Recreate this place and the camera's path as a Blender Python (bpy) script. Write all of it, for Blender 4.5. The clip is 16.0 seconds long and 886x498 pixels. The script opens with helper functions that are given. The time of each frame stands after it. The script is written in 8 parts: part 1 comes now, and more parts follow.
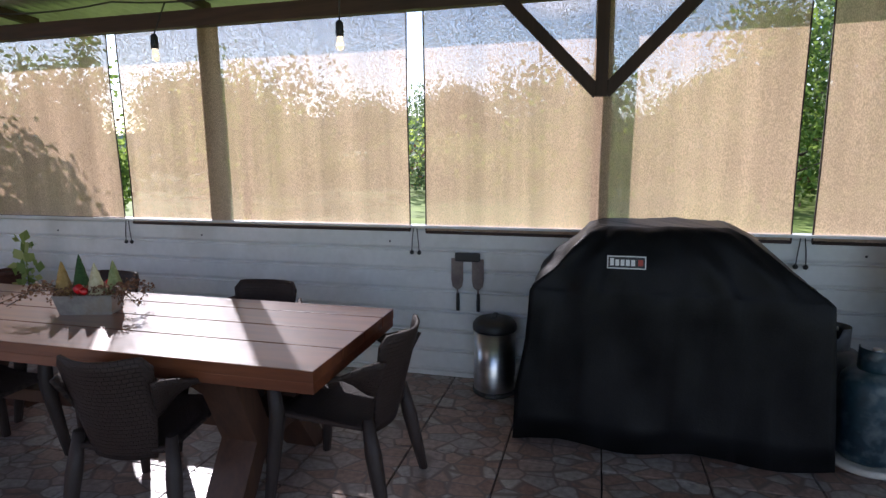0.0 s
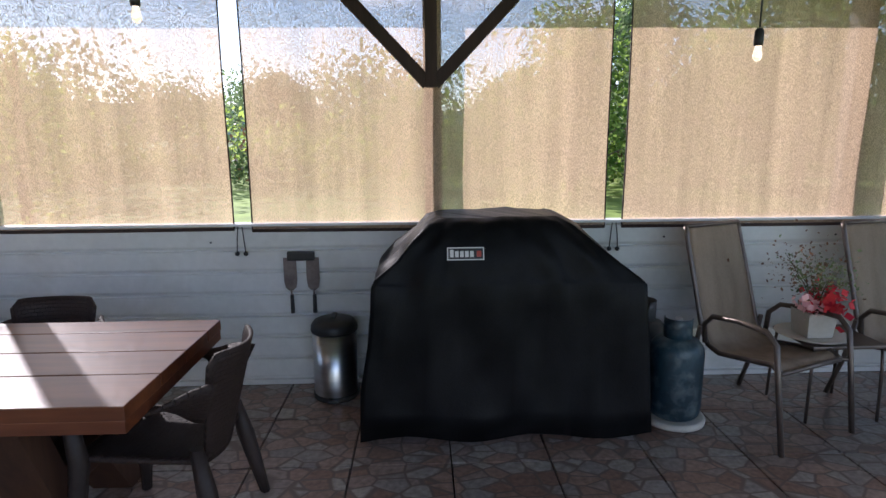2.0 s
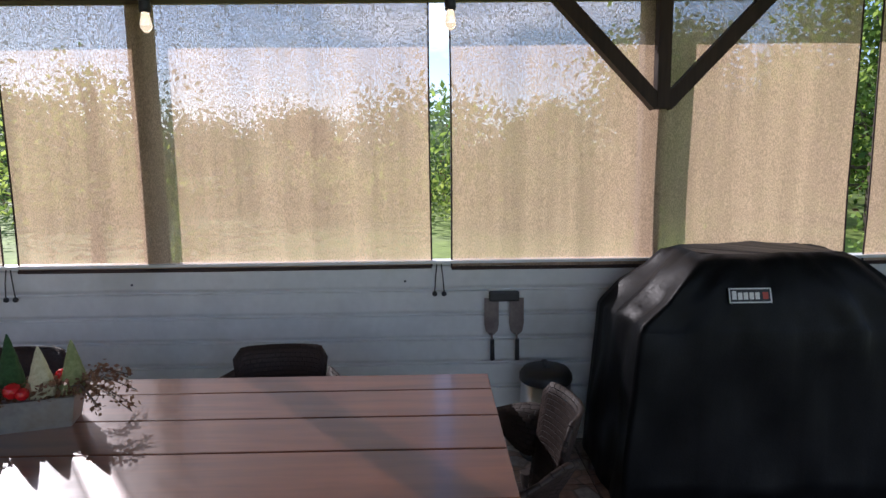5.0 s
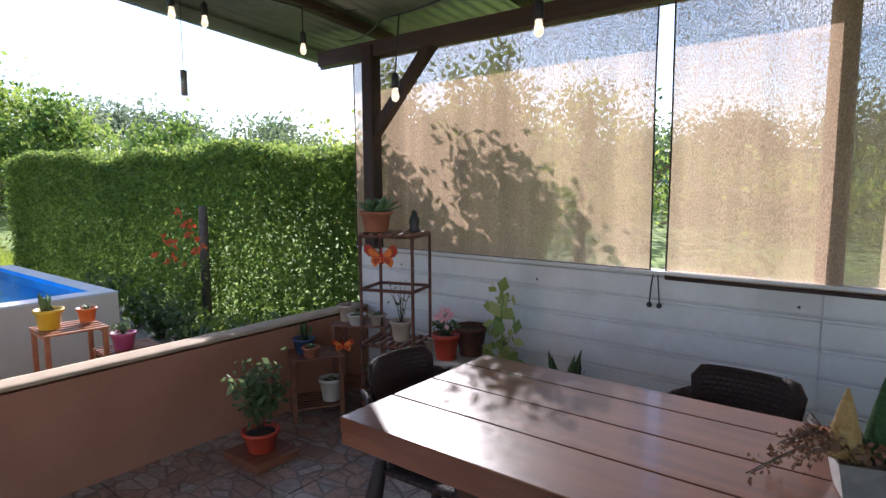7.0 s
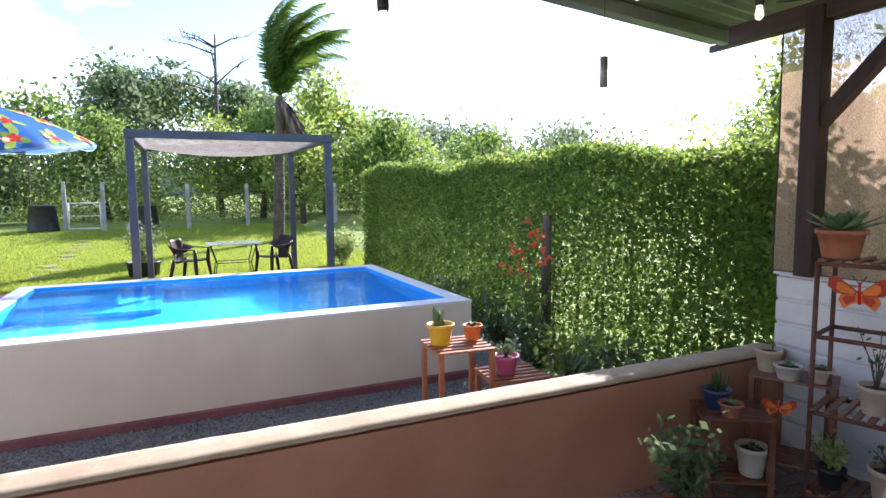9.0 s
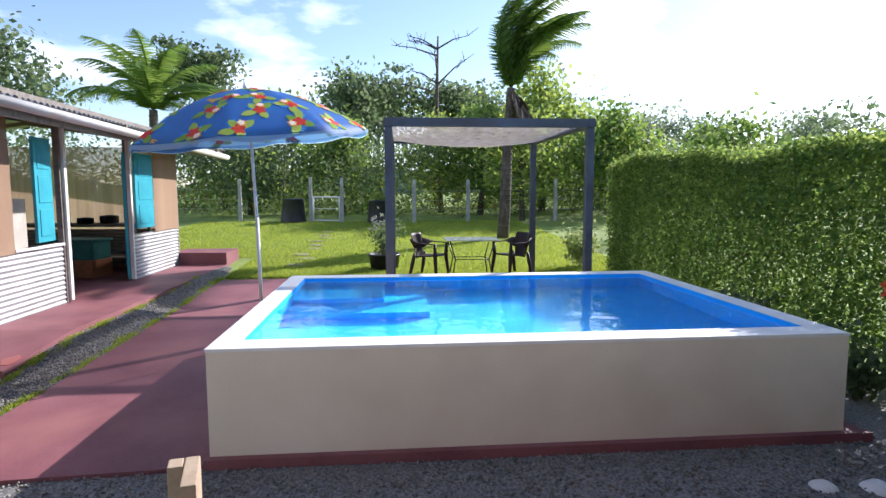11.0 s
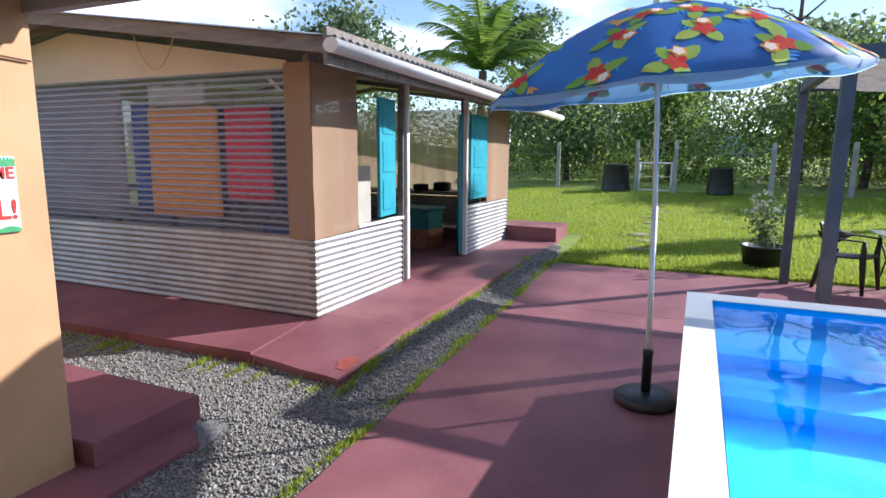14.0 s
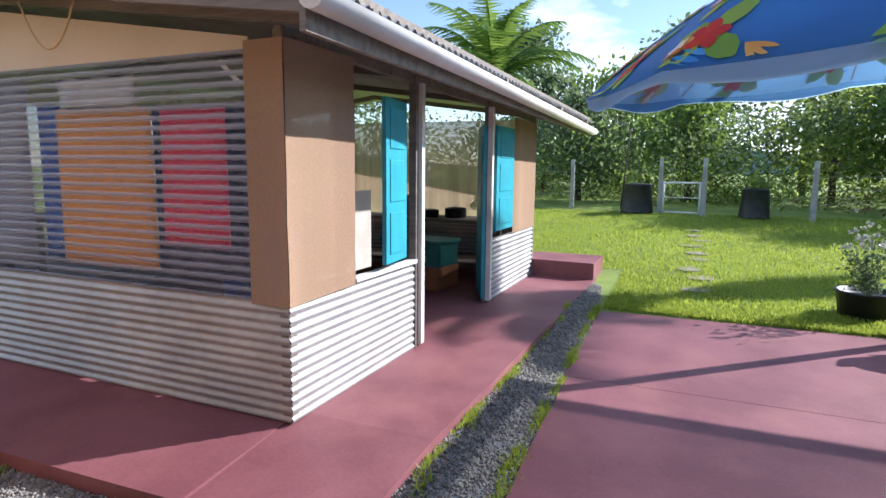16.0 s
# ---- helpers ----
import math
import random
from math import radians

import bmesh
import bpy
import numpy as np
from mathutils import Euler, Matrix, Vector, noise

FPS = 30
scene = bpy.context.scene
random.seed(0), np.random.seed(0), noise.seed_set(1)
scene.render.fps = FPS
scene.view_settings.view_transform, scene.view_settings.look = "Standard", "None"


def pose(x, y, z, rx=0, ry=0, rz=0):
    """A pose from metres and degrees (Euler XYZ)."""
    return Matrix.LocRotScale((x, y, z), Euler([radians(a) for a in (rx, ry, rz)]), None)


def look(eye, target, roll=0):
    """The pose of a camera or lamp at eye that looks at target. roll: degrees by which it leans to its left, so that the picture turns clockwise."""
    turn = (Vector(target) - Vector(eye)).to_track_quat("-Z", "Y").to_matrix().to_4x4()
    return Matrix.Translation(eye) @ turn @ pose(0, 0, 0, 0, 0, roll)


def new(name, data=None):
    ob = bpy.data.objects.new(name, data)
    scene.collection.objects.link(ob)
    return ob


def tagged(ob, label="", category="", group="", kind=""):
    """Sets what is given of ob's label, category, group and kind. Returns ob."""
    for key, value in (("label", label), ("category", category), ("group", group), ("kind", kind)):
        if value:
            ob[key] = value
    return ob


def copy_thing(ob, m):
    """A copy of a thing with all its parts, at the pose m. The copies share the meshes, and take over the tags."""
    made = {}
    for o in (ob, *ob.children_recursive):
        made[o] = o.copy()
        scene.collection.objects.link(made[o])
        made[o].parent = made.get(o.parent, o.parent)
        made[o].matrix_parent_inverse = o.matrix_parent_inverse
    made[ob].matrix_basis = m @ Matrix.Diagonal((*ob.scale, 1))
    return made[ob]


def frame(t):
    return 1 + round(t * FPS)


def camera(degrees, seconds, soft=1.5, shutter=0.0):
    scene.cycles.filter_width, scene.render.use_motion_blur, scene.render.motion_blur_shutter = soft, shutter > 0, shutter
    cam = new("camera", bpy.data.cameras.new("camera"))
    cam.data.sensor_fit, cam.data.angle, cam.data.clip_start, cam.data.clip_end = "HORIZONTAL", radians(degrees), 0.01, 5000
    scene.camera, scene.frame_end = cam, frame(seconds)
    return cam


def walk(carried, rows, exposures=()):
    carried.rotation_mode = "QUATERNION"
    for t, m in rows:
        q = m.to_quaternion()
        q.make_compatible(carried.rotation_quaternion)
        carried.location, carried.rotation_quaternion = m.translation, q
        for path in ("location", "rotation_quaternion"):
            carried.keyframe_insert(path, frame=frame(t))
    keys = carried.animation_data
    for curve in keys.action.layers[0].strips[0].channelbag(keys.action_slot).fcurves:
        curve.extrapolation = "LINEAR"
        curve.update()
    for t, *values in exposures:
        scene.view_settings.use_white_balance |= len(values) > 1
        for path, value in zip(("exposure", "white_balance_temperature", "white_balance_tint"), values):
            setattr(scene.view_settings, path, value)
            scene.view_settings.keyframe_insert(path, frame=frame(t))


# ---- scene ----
cam = camera(75.3, 16.0)
PATH = [
    (0, (0.161, -0.188, 1.561), (-0.353, 1.714, 1.22), -0.6),
    (0.5, (0.202, -0.184, 1.578), (-0.162, 1.749, 1.226), -0.6),
    (1, (0.227, -0.151, 1.567), (0.005, 1.804, 1.215), -0.7),
    (1.5, (0.186, -0.083, 1.572), (0.086, 1.877, 1.197), -0.5),
    (2, (0.095, -0.056, 1.562), (0.167, 1.907, 1.186), -0.4),
    (2.5, (0.016, -0.053, 1.576), (0.228, 1.898, 1.189), -0.5),
    (3, (-0.062, -0.049, 1.582), (0.235, 1.885, 1.19), -0.8),
    (3.2, (-0.117, -0.014, 1.581), (0.2, 1.916, 1.195), -0.8),
    (5.5, (-1.382, 0.38, 1.533), (-1.673, 2.332, 1.293), -0.2),
    (6, (-1.738, 0.398, 1.583), (-2.474, 2.239, 1.317), -0.4),
    (6.5, (-2.087, 0.42, 1.536), (-3.11, 2.12, 1.301), -0.4),
    (7, (-2.412, 0.403, 1.519), (-3.632, 1.968, 1.297), -0.3),
    (7.5, (-2.727, 0.456, 1.497), (-4.196, 1.799, 1.299), -0.2),
    (8, (-2.946, 0.349, 1.513), (-4.546, 1.532, 1.32), -0.2),
    (8.5, (-3.172, 0.287, 1.527), (-4.866, 1.329, 1.329), -0.4),
    (9, (-3.389, 0.279, 1.539), (-5.198, 1.11, 1.344), -0.6),
    (9.2, (-3.469, 0.251, 1.51), (-5.316, 0.995, 1.327), -0.3),
    (11.3, (-4.781, -0.38, 1.459), (-6.767, -0.329, 1.232), 0.1),
    (11.5, (-4.855, -0.469, 1.475), (-6.838, -0.52, 1.222), 0.3),
    (12, (-5.138, -0.664, 1.467), (-7.091, -0.978, 1.174), 0.3),
    (12.5, (-5.471, -0.814, 1.463), (-7.353, -1.409, 1.14), 0.2),
    (13, (-5.751, -1.037, 1.512), (-7.577, -1.781, 1.179), 0.6),
    (13.5, (-6.107, -1.168, 1.513), (-7.918, -1.945, 1.171), 0.3),
    (14, (-6.496, -1.327, 1.544), (-8.302, -2.121, 1.218), 0.4),
    (14.5, (-6.848, -1.603, 1.548), (-8.656, -2.401, 1.24), 0.6),
    (15, (-7.186, -1.847, 1.531), (-9, -2.634, 1.228), 0.7),
    (15.5, (-7.633, -2.026, 1.59), (-9.447, -2.816, 1.293), 0.6),
    (16, (-8.013, -2.295, 1.591), (-9.834, -3.077, 1.32), 0.6),
]
walk(cam, [(t, look(eye, target, roll)) for t, eye, target, roll in PATH],
     exposures=[(0.0, 1.05, 5980, 22), (3.0, 1.2, 5980, 21), (5.5, 0.78, 5980, 21), (6.5, 0.92, 5980, 20), (8.0, 1.36, 5950, 19), (9.2, 1.44, 6050, 20), (11.5, 0.72, 6050, 17), (13.0, 0.7, 5950, 15), (16.0, 0.9, 5900, 15)])

# ---- world, sun ----
world = bpy.data.worlds.new("world")
scene.world = world
world.use_nodes = True
wn, wl = world.node_tree.nodes, world.node_tree.links
wn.clear()
SUN_EL, SUN_DIR = radians(30.0), Vector((-0.643, 0.766, 0.0))
sky = wn.new("ShaderNodeTexSky")
sky.sky_type = "NISHITA"
sky.sun_disc = False
sky.sun_elevation = SUN_EL
sky.sun_rotation = math.atan2(SUN_DIR.x, SUN_DIR.y)
sky.air_density, sky.dust_density, sky.ozone_density = 1.0, 0.3, 1.6
wco = wn.new("ShaderNodeTexCoord")
wmap = wn.new("ShaderNodeMapping")
wmap.inputs["Scale"].default_value = (1.6, 1.6, 4.5)
wnoi = wn.new("ShaderNodeTexNoise")
wnoi.inputs["Scale"].default_value = 1.5
wnoi.inputs["Detail"].default_value = 7.0
wnoi.inputs["Roughness"].default_value = 0.55
wramp = wn.new("ShaderNodeValToRGB")
wramp.color_ramp.elements[0].position, wramp.color_ramp.elements[1].position = 0.52, 0.7
wmix = wn.new("ShaderNodeMixRGB")
wmix.inputs["Color2"].default_value = (10.0, 10.4, 11.2, 1)
wbg = wn.new("ShaderNodeBackground")
wbg.inputs["Strength"].default_value = 0.12
wout = wn.new("ShaderNodeOutputWorld")
wl.new(wco.outputs["Generated"], wmap.inputs["Vector"])
wl.new(wmap.outputs["Vector"], wnoi.inputs["Vector"])
wl.new(wnoi.outputs["Fac"], wramp.inputs["Fac"])
wl.new(wramp.outputs["Color"], wmix.inputs["Fac"])
wl.new(sky.outputs["Color"], wmix.inputs["Color1"])
wl.new(wmix.outputs["Color"], wbg.inputs["Color"])
wl.new(wbg.outputs["Background"], wout.inputs["Surface"])

sun_data = bpy.data.lights.new("sun", "SUN")
sun_data.energy, sun_data.angle, sun_data.color = 5.0, radians(0.6), (1.0, 0.95, 0.88)
sun = new("sun", sun_data)
sun.matrix_world = look((0, 0, 30), Vector((0, 0, 30)) - (SUN_DIR * math.cos(SUN_EL) + Vector((0, 0, math.sin(SUN_EL)))))

# ---- materials ----
def node_mat(name):
    m = bpy.data.materials.new(name)
    m.use_nodes = True
    nt = m.node_tree
    return m, nt.nodes, nt.links, nt.nodes["Principled BSDF"]


def rgb(c):
    return (c[0], c[1], c[2], 1.0)


def surface(name, c1, c2, rough=0.6, metal=0.0, scale=6.0, fine=60.0, bump=0.15, spec=0.5, stain=None, stain_scale=1.2, coat=0.0, stretch=(1, 1, 1), rand=0.0):
    """A two-scale mottled surface with grain, optional stains and fine relief."""
    m, n, l, b = node_mat(name)
    co = n.new("ShaderNodeTexCoord")
    mp = n.new("ShaderNodeMapping")
    mp.inputs["Scale"].default_value = stretch
    l.new(co.outputs["Object"], mp.inputs["Vector"])
    big = n.new("ShaderNodeTexNoise")
    big.inputs["Scale"].default_value, big.inputs["Detail"].default_value = scale, 6.0
    l.new(mp.outputs["Vector"], big.inputs["Vector"])
    small = n.new("ShaderNodeTexNoise")
    small.inputs["Scale"].default_value, small.inputs["Detail"].default_value = fine, 4.0
    l.new(mp.outputs["Vector"], small.inputs["Vector"])
    ramp = n.new("ShaderNodeValToRGB")
    ramp.color_ramp.elements[0].position, ramp.color_ramp.elements[1].position = 0.35, 0.65
    ramp.color_ramp.elements[0].color, ramp.color_ramp.elements[1].color = rgb(c1), rgb(c2)
    add = n.new("ShaderNodeMath")
    add.operation = "MULTIPLY_ADD"
    add.inputs[1].default_value, add.inputs[2].default_value = 0.35, -0.175
    l.new(small.outputs["Fac"], add.inputs[0])
    tot = n.new("ShaderNodeMath")
    l.new(big.outputs["Fac"], tot.inputs[0])
    l.new(add.outputs[0], tot.inputs[1])
    l.new(tot.outputs[0], ramp.inputs["Fac"])
    last = ramp.outputs["Color"]
    if stain:
        st = n.new("ShaderNodeTexNoise")
        st.inputs["Scale"].default_value, st.inputs["Detail"].default_value = stain_scale, 8.0
        l.new(co.outputs["Object"], st.inputs["Vector"])
        sr = n.new("ShaderNodeValToRGB")
        sr.color_ramp.elements[0].position, sr.color_ramp.elements[1].position = 0.5, 0.72
        sr.color_ramp.elements[1].color = (0.75, 0.75, 0.75, 1)
        l.new(st.outputs["Fac"], sr.inputs["Fac"])
        mx = n.new("ShaderNodeMixRGB")
        mx.inputs["Color2"].default_value = rgb(stain)
        l.new(sr.outputs["Color"], mx.inputs["Fac"])
        l.new(last, mx.inputs["Color1"])
        last = mx.outputs["Color"]
    if rand:
        oi = n.new("ShaderNodeObjectInfo")
        hs = n.new("ShaderNodeHueSaturation")
        mr = n.new("ShaderNodeMapRange")
        mr.inputs["To Min"].default_value, mr.inputs["To Max"].default_value = 1 - rand, 1 + rand
        l.new(oi.outputs["Random"], mr.inputs["Value"])
        l.new(mr.outputs["Result"], hs.inputs["Value"])
        l.new(last, hs.inputs["Color"])
        last = hs.outputs["Color"]
    l.new(last, b.inputs["Base Color"])
    b.inputs["Roughness"].default_value, b.inputs["Metallic"].default_value = rough, metal
    b.inputs["Specular IOR Level"].default_value = spec
    b.inputs["Coat Weight"].default_value = coat
    b.inputs["Coat Roughness"].default_value = 0.12
    if bump:
        bp = n.new("ShaderNodeBump")
        bp.inputs["Strength"].default_value, bp.inputs["Distance"].default_value = bump, 0.01
        l.new(tot.outputs[0], bp.inputs["Height"])
        l.new(bp.outputs["Normal"], b.inputs["Normal"])
    return m


def leaf_mat(name, c1, c2, glow=0.45):
    """Foliage: diffuse with light passing through, varied leaf by leaf."""
    m, n, l, b = node_mat(name)
    geo = n.new("ShaderNodeNewGeometry")
    ramp = n.new("ShaderNodeValToRGB")
    ramp.color_ramp.elements[0].color, ramp.color_ramp.elements[1].color = rgb(c1), rgb(c2)
    l.new(geo.outputs["Random Per Island"], ramp.inputs["Fac"])
    l.new(ramp.outputs["Color"], b.inputs["Base Color"])
    b.inputs["Roughness"].default_value = 0.62
    b.inputs["Specular IOR Level"].default_value = 0.3
    tr = n.new("ShaderNodeBsdfTranslucent")
    hs = n.new("ShaderNodeHueSaturation")
    hs.inputs["Hue"].default_value, hs.inputs["Value"].default_value = 0.475, 1.7
    l.new(ramp.outputs["Color"], hs.inputs["Color"])
    l.new(hs.outputs["Color"], tr.inputs["Color"])
    mix = n.new("ShaderNodeMixShader")
    mix.inputs["Fac"].default_value = glow
    l.new(b.outputs["BSDF"], mix.inputs[1])
    l.new(tr.outputs["BSDF"], mix.inputs[2])
    l.new(mix.outputs["Shader"], n["Material Output"].inputs["Surface"])
    return m


def cloth_mat(name, col, see=0.3, weave=420.0, thru=0.6, band=9.0):
    """Woven shade cloth: threads that scatter light through, with open gaps."""
    m, n, l, b = node_mat(name)
    co = n.new("ShaderNodeTexCoord")
    mp = n.new("ShaderNodeMapping")
    mp.inputs["Scale"].default_value = (1.0, 1.0, 0.35)
    l.new(co.outputs["Object"], mp.inputs["Vector"])
    nz = n.new("ShaderNodeTexNoise")
    nz.inputs["Scale"].default_value, nz.inputs["Detail"].default_value = weave * 0.35, 2.0
    l.new(mp.outputs["Vector"], nz.inputs["Vector"])
    mp2 = n.new("ShaderNodeMapping")
    mp2.inputs["Scale"].default_value = (1.0, 1.0, 0.04)
    l.new(co.outputs["Object"], mp2.inputs["Vector"])
    bands = n.new("ShaderNodeTexNoise")
    bands.inputs["Scale"].default_value, bands.inputs["Detail"].default_value = band, 5.0
    l.new(mp2.outputs["Vector"], bands.inputs["Vector"])
    hs = n.new("ShaderNodeHueSaturation")
    hs.inputs["Color"].default_value = rgb(col)
    mr = n.new("ShaderNodeMapRange")
    mr.inputs["From Min"].default_value, mr.inputs["From Max"].default_value = 0.3, 0.7
    mr.inputs["To Min"].default_value, mr.inputs["To Max"].default_value = 0.8, 1.2
    l.new(bands.outputs["Fac"], mr.inputs["Value"])
    l.new(mr.outputs["Result"], hs.inputs["Value"])
    l.new(hs.outputs["Color"], b.inputs["Base Color"])
    b.inputs["Roughness"].default_value = 0.9
    b.inputs["Specular IOR Level"].default_value = 0.1
    tl = n.new("ShaderNodeBsdfTranslucent")
    l.new(hs.outputs["Color"], tl.inputs["Color"])
    threads = n.new("ShaderNodeMixShader")
    threads.inputs["Fac"].default_value = thru
    l.new(b.outputs["BSDF"], threads.inputs[1])
    l.new(tl.outputs["BSDF"], threads.inputs[2])
    hole = n.new("ShaderNodeMapRange")
    hole.inputs["From Min"].default_value, hole.inputs["From Max"].default_value = 0.4, 0.6
    hole.inputs["To Min"].default_value, hole.inputs["To Max"].default_value = max(0.0, see - 0.2), see + min(0.2, see * 1.2)
    l.new(nz.outputs["Fac"], hole.inputs["Value"])
    tp = n.new("ShaderNodeBsdfTransparent")
    mix = n.new("ShaderNodeMixShader")
    l.new(hole.outputs["Result"], mix.inputs["Fac"])
    l.new(threads.outputs["Shader"], mix.inputs[1])
    l.new(tp.outputs["BSDF"], mix.inputs[2])
    l.new(mix.outputs["Shader"], n["Material Output"].inputs["Surface"])
    return m


def tile_mat():
    """Ceramic floor tile printed with irregular paving stones."""
    m, n, l, b = node_mat("stone_print_tile")
    co = n.new("ShaderNodeTexCoord")
    oi = n.new("ShaderNodeObjectInfo")
    off = n.new("ShaderNodeVectorMath")
    off.operation = "ADD"
    l.new(co.outputs["Object"], off.inputs[0])
    l.new(oi.outputs["Location"], off.inputs[1])
    warp = n.new("ShaderNodeMapping")
    warp.inputs["Scale"].default_value = (0.85, 1.25, 1.0)
    l.new(off.outputs[0], warp.inputs["Vector"])
    v1 = n.new("ShaderNodeTexVoronoi")
    v1.inputs["Scale"].default_value = 8.6
    v1.inputs["Randomness"].default_value = 0.8
    v2 = n.new("ShaderNodeTexVoronoi")
    v2.feature = "DISTANCE_TO_EDGE"
    v2.inputs["Scale"].default_value = 8.6
    v2.inputs["Randomness"].default_value = 0.8
    for v in (v1, v2):
        l.new(warp.outputs["Vector"], v.inputs["Vector"])
    ramp = n.new("ShaderNodeValToRGB")
    els = ramp.color_ramp.elements
    els[0].color, els[1].color = (0.27, 0.165, 0.125, 1), (0.44, 0.40, 0.36, 1)
    e = els.new(0.35)
    e.color = (0.40, 0.275, 0.215, 1)
    e = els.new(0.65)
    e.color = (0.30, 0.27, 0.25, 1)
    sep = n.new("ShaderNodeSeparateColor")
    l.new(v1.outputs["Color"], sep.inputs[0])
    l.new(sep.outputs[0], ramp.inputs["Fac"])
    grain = n.new("ShaderNodeTexNoise")
    grain.inputs["Scale"].default_value, grain.inputs["Detail"].default_value = 34.0, 6.0
    l.new(off.outputs[0], grain.inputs["Vector"])
    gm = n.new("ShaderNodeMixRGB")
    gm.blend_type = "MULTIPLY"
    gm.inputs["Fac"].default_value = 0.7
    gr = n.new("ShaderNodeValToRGB")
    gr.color_ramp.elements[0].color, gr.color_ramp.elements[1].color = (0.45, 0.43, 0.42, 1), (1.25, 1.22, 1.2, 1)
    gr.color_ramp.elements[0].position, gr.color_ramp.elements[1].position = 0.3, 0.7
    l.new(grain.outputs["Fac"], gr.inputs["Fac"])
    l.new(ramp.outputs["Color"], gm.inputs["Color1"])
    l.new(gr.outputs["Color"], gm.inputs["Color2"])
    edge = n.new("ShaderNodeValToRGB")
    edge.color_ramp.elements[0].position, edge.color_ramp.elements[1].position = 0.02, 0.07
    l.new(v2.outputs["Distance"], edge.inputs["Fac"])
    jm = n.new("ShaderNodeMixRGB")
    jm.inputs["Color1"].default_value = (0.17, 0.125, 0.105, 1)
    l.new(edge.outputs["Color"], jm.inputs["Fac"])
    l.new(gm.outputs["Color"], jm.inputs["Color2"])
    l.new(jm.outputs["Color"], b.inputs["Base Color"])
    b.inputs["Roughness"].default_value = 0.28
    bp = n.new("ShaderNodeBump")
    bp.inputs["Strength"].default_value, bp.inputs["Distance"].default_value = 0.25, 0.004
    l.new(edge.outputs["Color"], bp.inputs["Height"])
    l.new(bp.outputs["Normal"], b.inputs["Normal"])
    return m


def wood_mat(name, dark, light, rough=0.3, coat=0.5, axis=0, ring=9.0):
    m, n, l, b = node_mat(name)
    co = n.new("ShaderNodeTexCoord")
    oi = n.new("ShaderNodeObjectInfo")
    add = n.new("ShaderNodeVectorMath")
    add.operation = "MULTIPLY_ADD"
    add.inputs[1].default_value = (7.0, 5.0, 3.0)
    l.new(oi.outputs["Random"], add.inputs[0])
    l.new(co.outputs["Object"], add.inputs[2])
    mp = n.new("ShaderNodeMapping")
    sc = [ring, ring, ring]
    sc[axis] = ring * 0.09
    mp.inputs["Scale"].default_value = sc
    l.new(add.outputs[0], mp.inputs["Vector"])
    big = n.new("ShaderNodeTexNoise")
    big.inputs["Scale"].default_value, big.inputs["Detail"].default_value, big.inputs["Distortion"].default_value = 1.0, 8.0, 1.6
    l.new(mp.outputs["Vector"], big.inputs["Vector"])
    fine = n.new("ShaderNodeTexNoise")
    fine.inputs["Scale"].default_value, fine.inputs["Detail"].default_value = 9.0, 5.0
    l.new(mp.outputs["Vector"], fine.inputs["Vector"])
    ramp = n.new("ShaderNodeValToRGB")
    ramp.color_ramp.elements[0].position, ramp.color_ramp.elements[1].position = 0.3, 0.72
    ramp.color_ramp.elements[0].color, ramp.color_ramp.elements[1].color = rgb(dark), rgb(light)
    mx = n.new("ShaderNodeMath")
    mx.operation = "MULTIPLY_ADD"
    mx.inputs[1].default_value = 0.3
    l.new(fine.outputs["Fac"], mx.inputs[0])
    half = n.new("ShaderNodeMath")
    half.operation = "MULTIPLY"
    half.inputs[1].default_value = 0.72
    l.new(big.outputs["Fac"], half.inputs[0])
    l.new(half.outputs[0], mx.inputs[2])
    l.new(mx.outputs[0], ramp.inputs["Fac"])
    l.new(ramp.outputs["Color"], b.inputs["Base Color"])
    b.inputs["Roughness"].default_value = rough
    b.inputs["Coat Weight"].default_value, b.inputs["Coat Roughness"].default_value = coat, 0.13
    bp = n.new("ShaderNodeBump")
    bp.inputs["Strength"].default_value, bp.inputs["Distance"].default_value = 0.1, 0.004
    l.new(mx.outputs[0], bp.inputs["Height"])
    l.new(bp.outputs["Normal"], b.inputs["Normal"])
    return m


def weave_mat(name, col, rough=0.6):
    m, n, l, b = node_mat(name)
    co = n.new("ShaderNodeTexCoord")
    b.inputs["Specular IOR Level"].default_value = 0.3
    wv = n.new("ShaderNodeTexBrick")
    wv.inputs["Scale"].default_value = 17.0
    wv.inputs["Mortar Size"].default_value = 0.035
    wv.inputs["Mortar Smooth"].default_value = 1.0
    wv.inputs["Row Height"].default_value = 0.32
    wv.inputs["Color1"].default_value = rgb(col)
    wv.inputs["Color2"].default_value = rgb([c * 0.8 for c in col])
    wv.inputs["Mortar"].default_value = rgb([c * 0.35 for c in col])
    l.new(co.outputs["UV"], wv.inputs["Vector"])
    l.new(wv.outputs["Color"], b.inputs["Base Color"])
    b.inputs["Roughness"].default_value = rough
    bp = n.new("ShaderNodeBump")
    bp.invert = True
    bp.inputs["Strength"].default_value, bp.inputs["Distance"].default_value = 0.9, 0.006
    l.new(wv.outputs["Fac"], bp.inputs["Height"])
    l.new(bp.outputs["Normal"], b.inputs["Normal"])
    return m


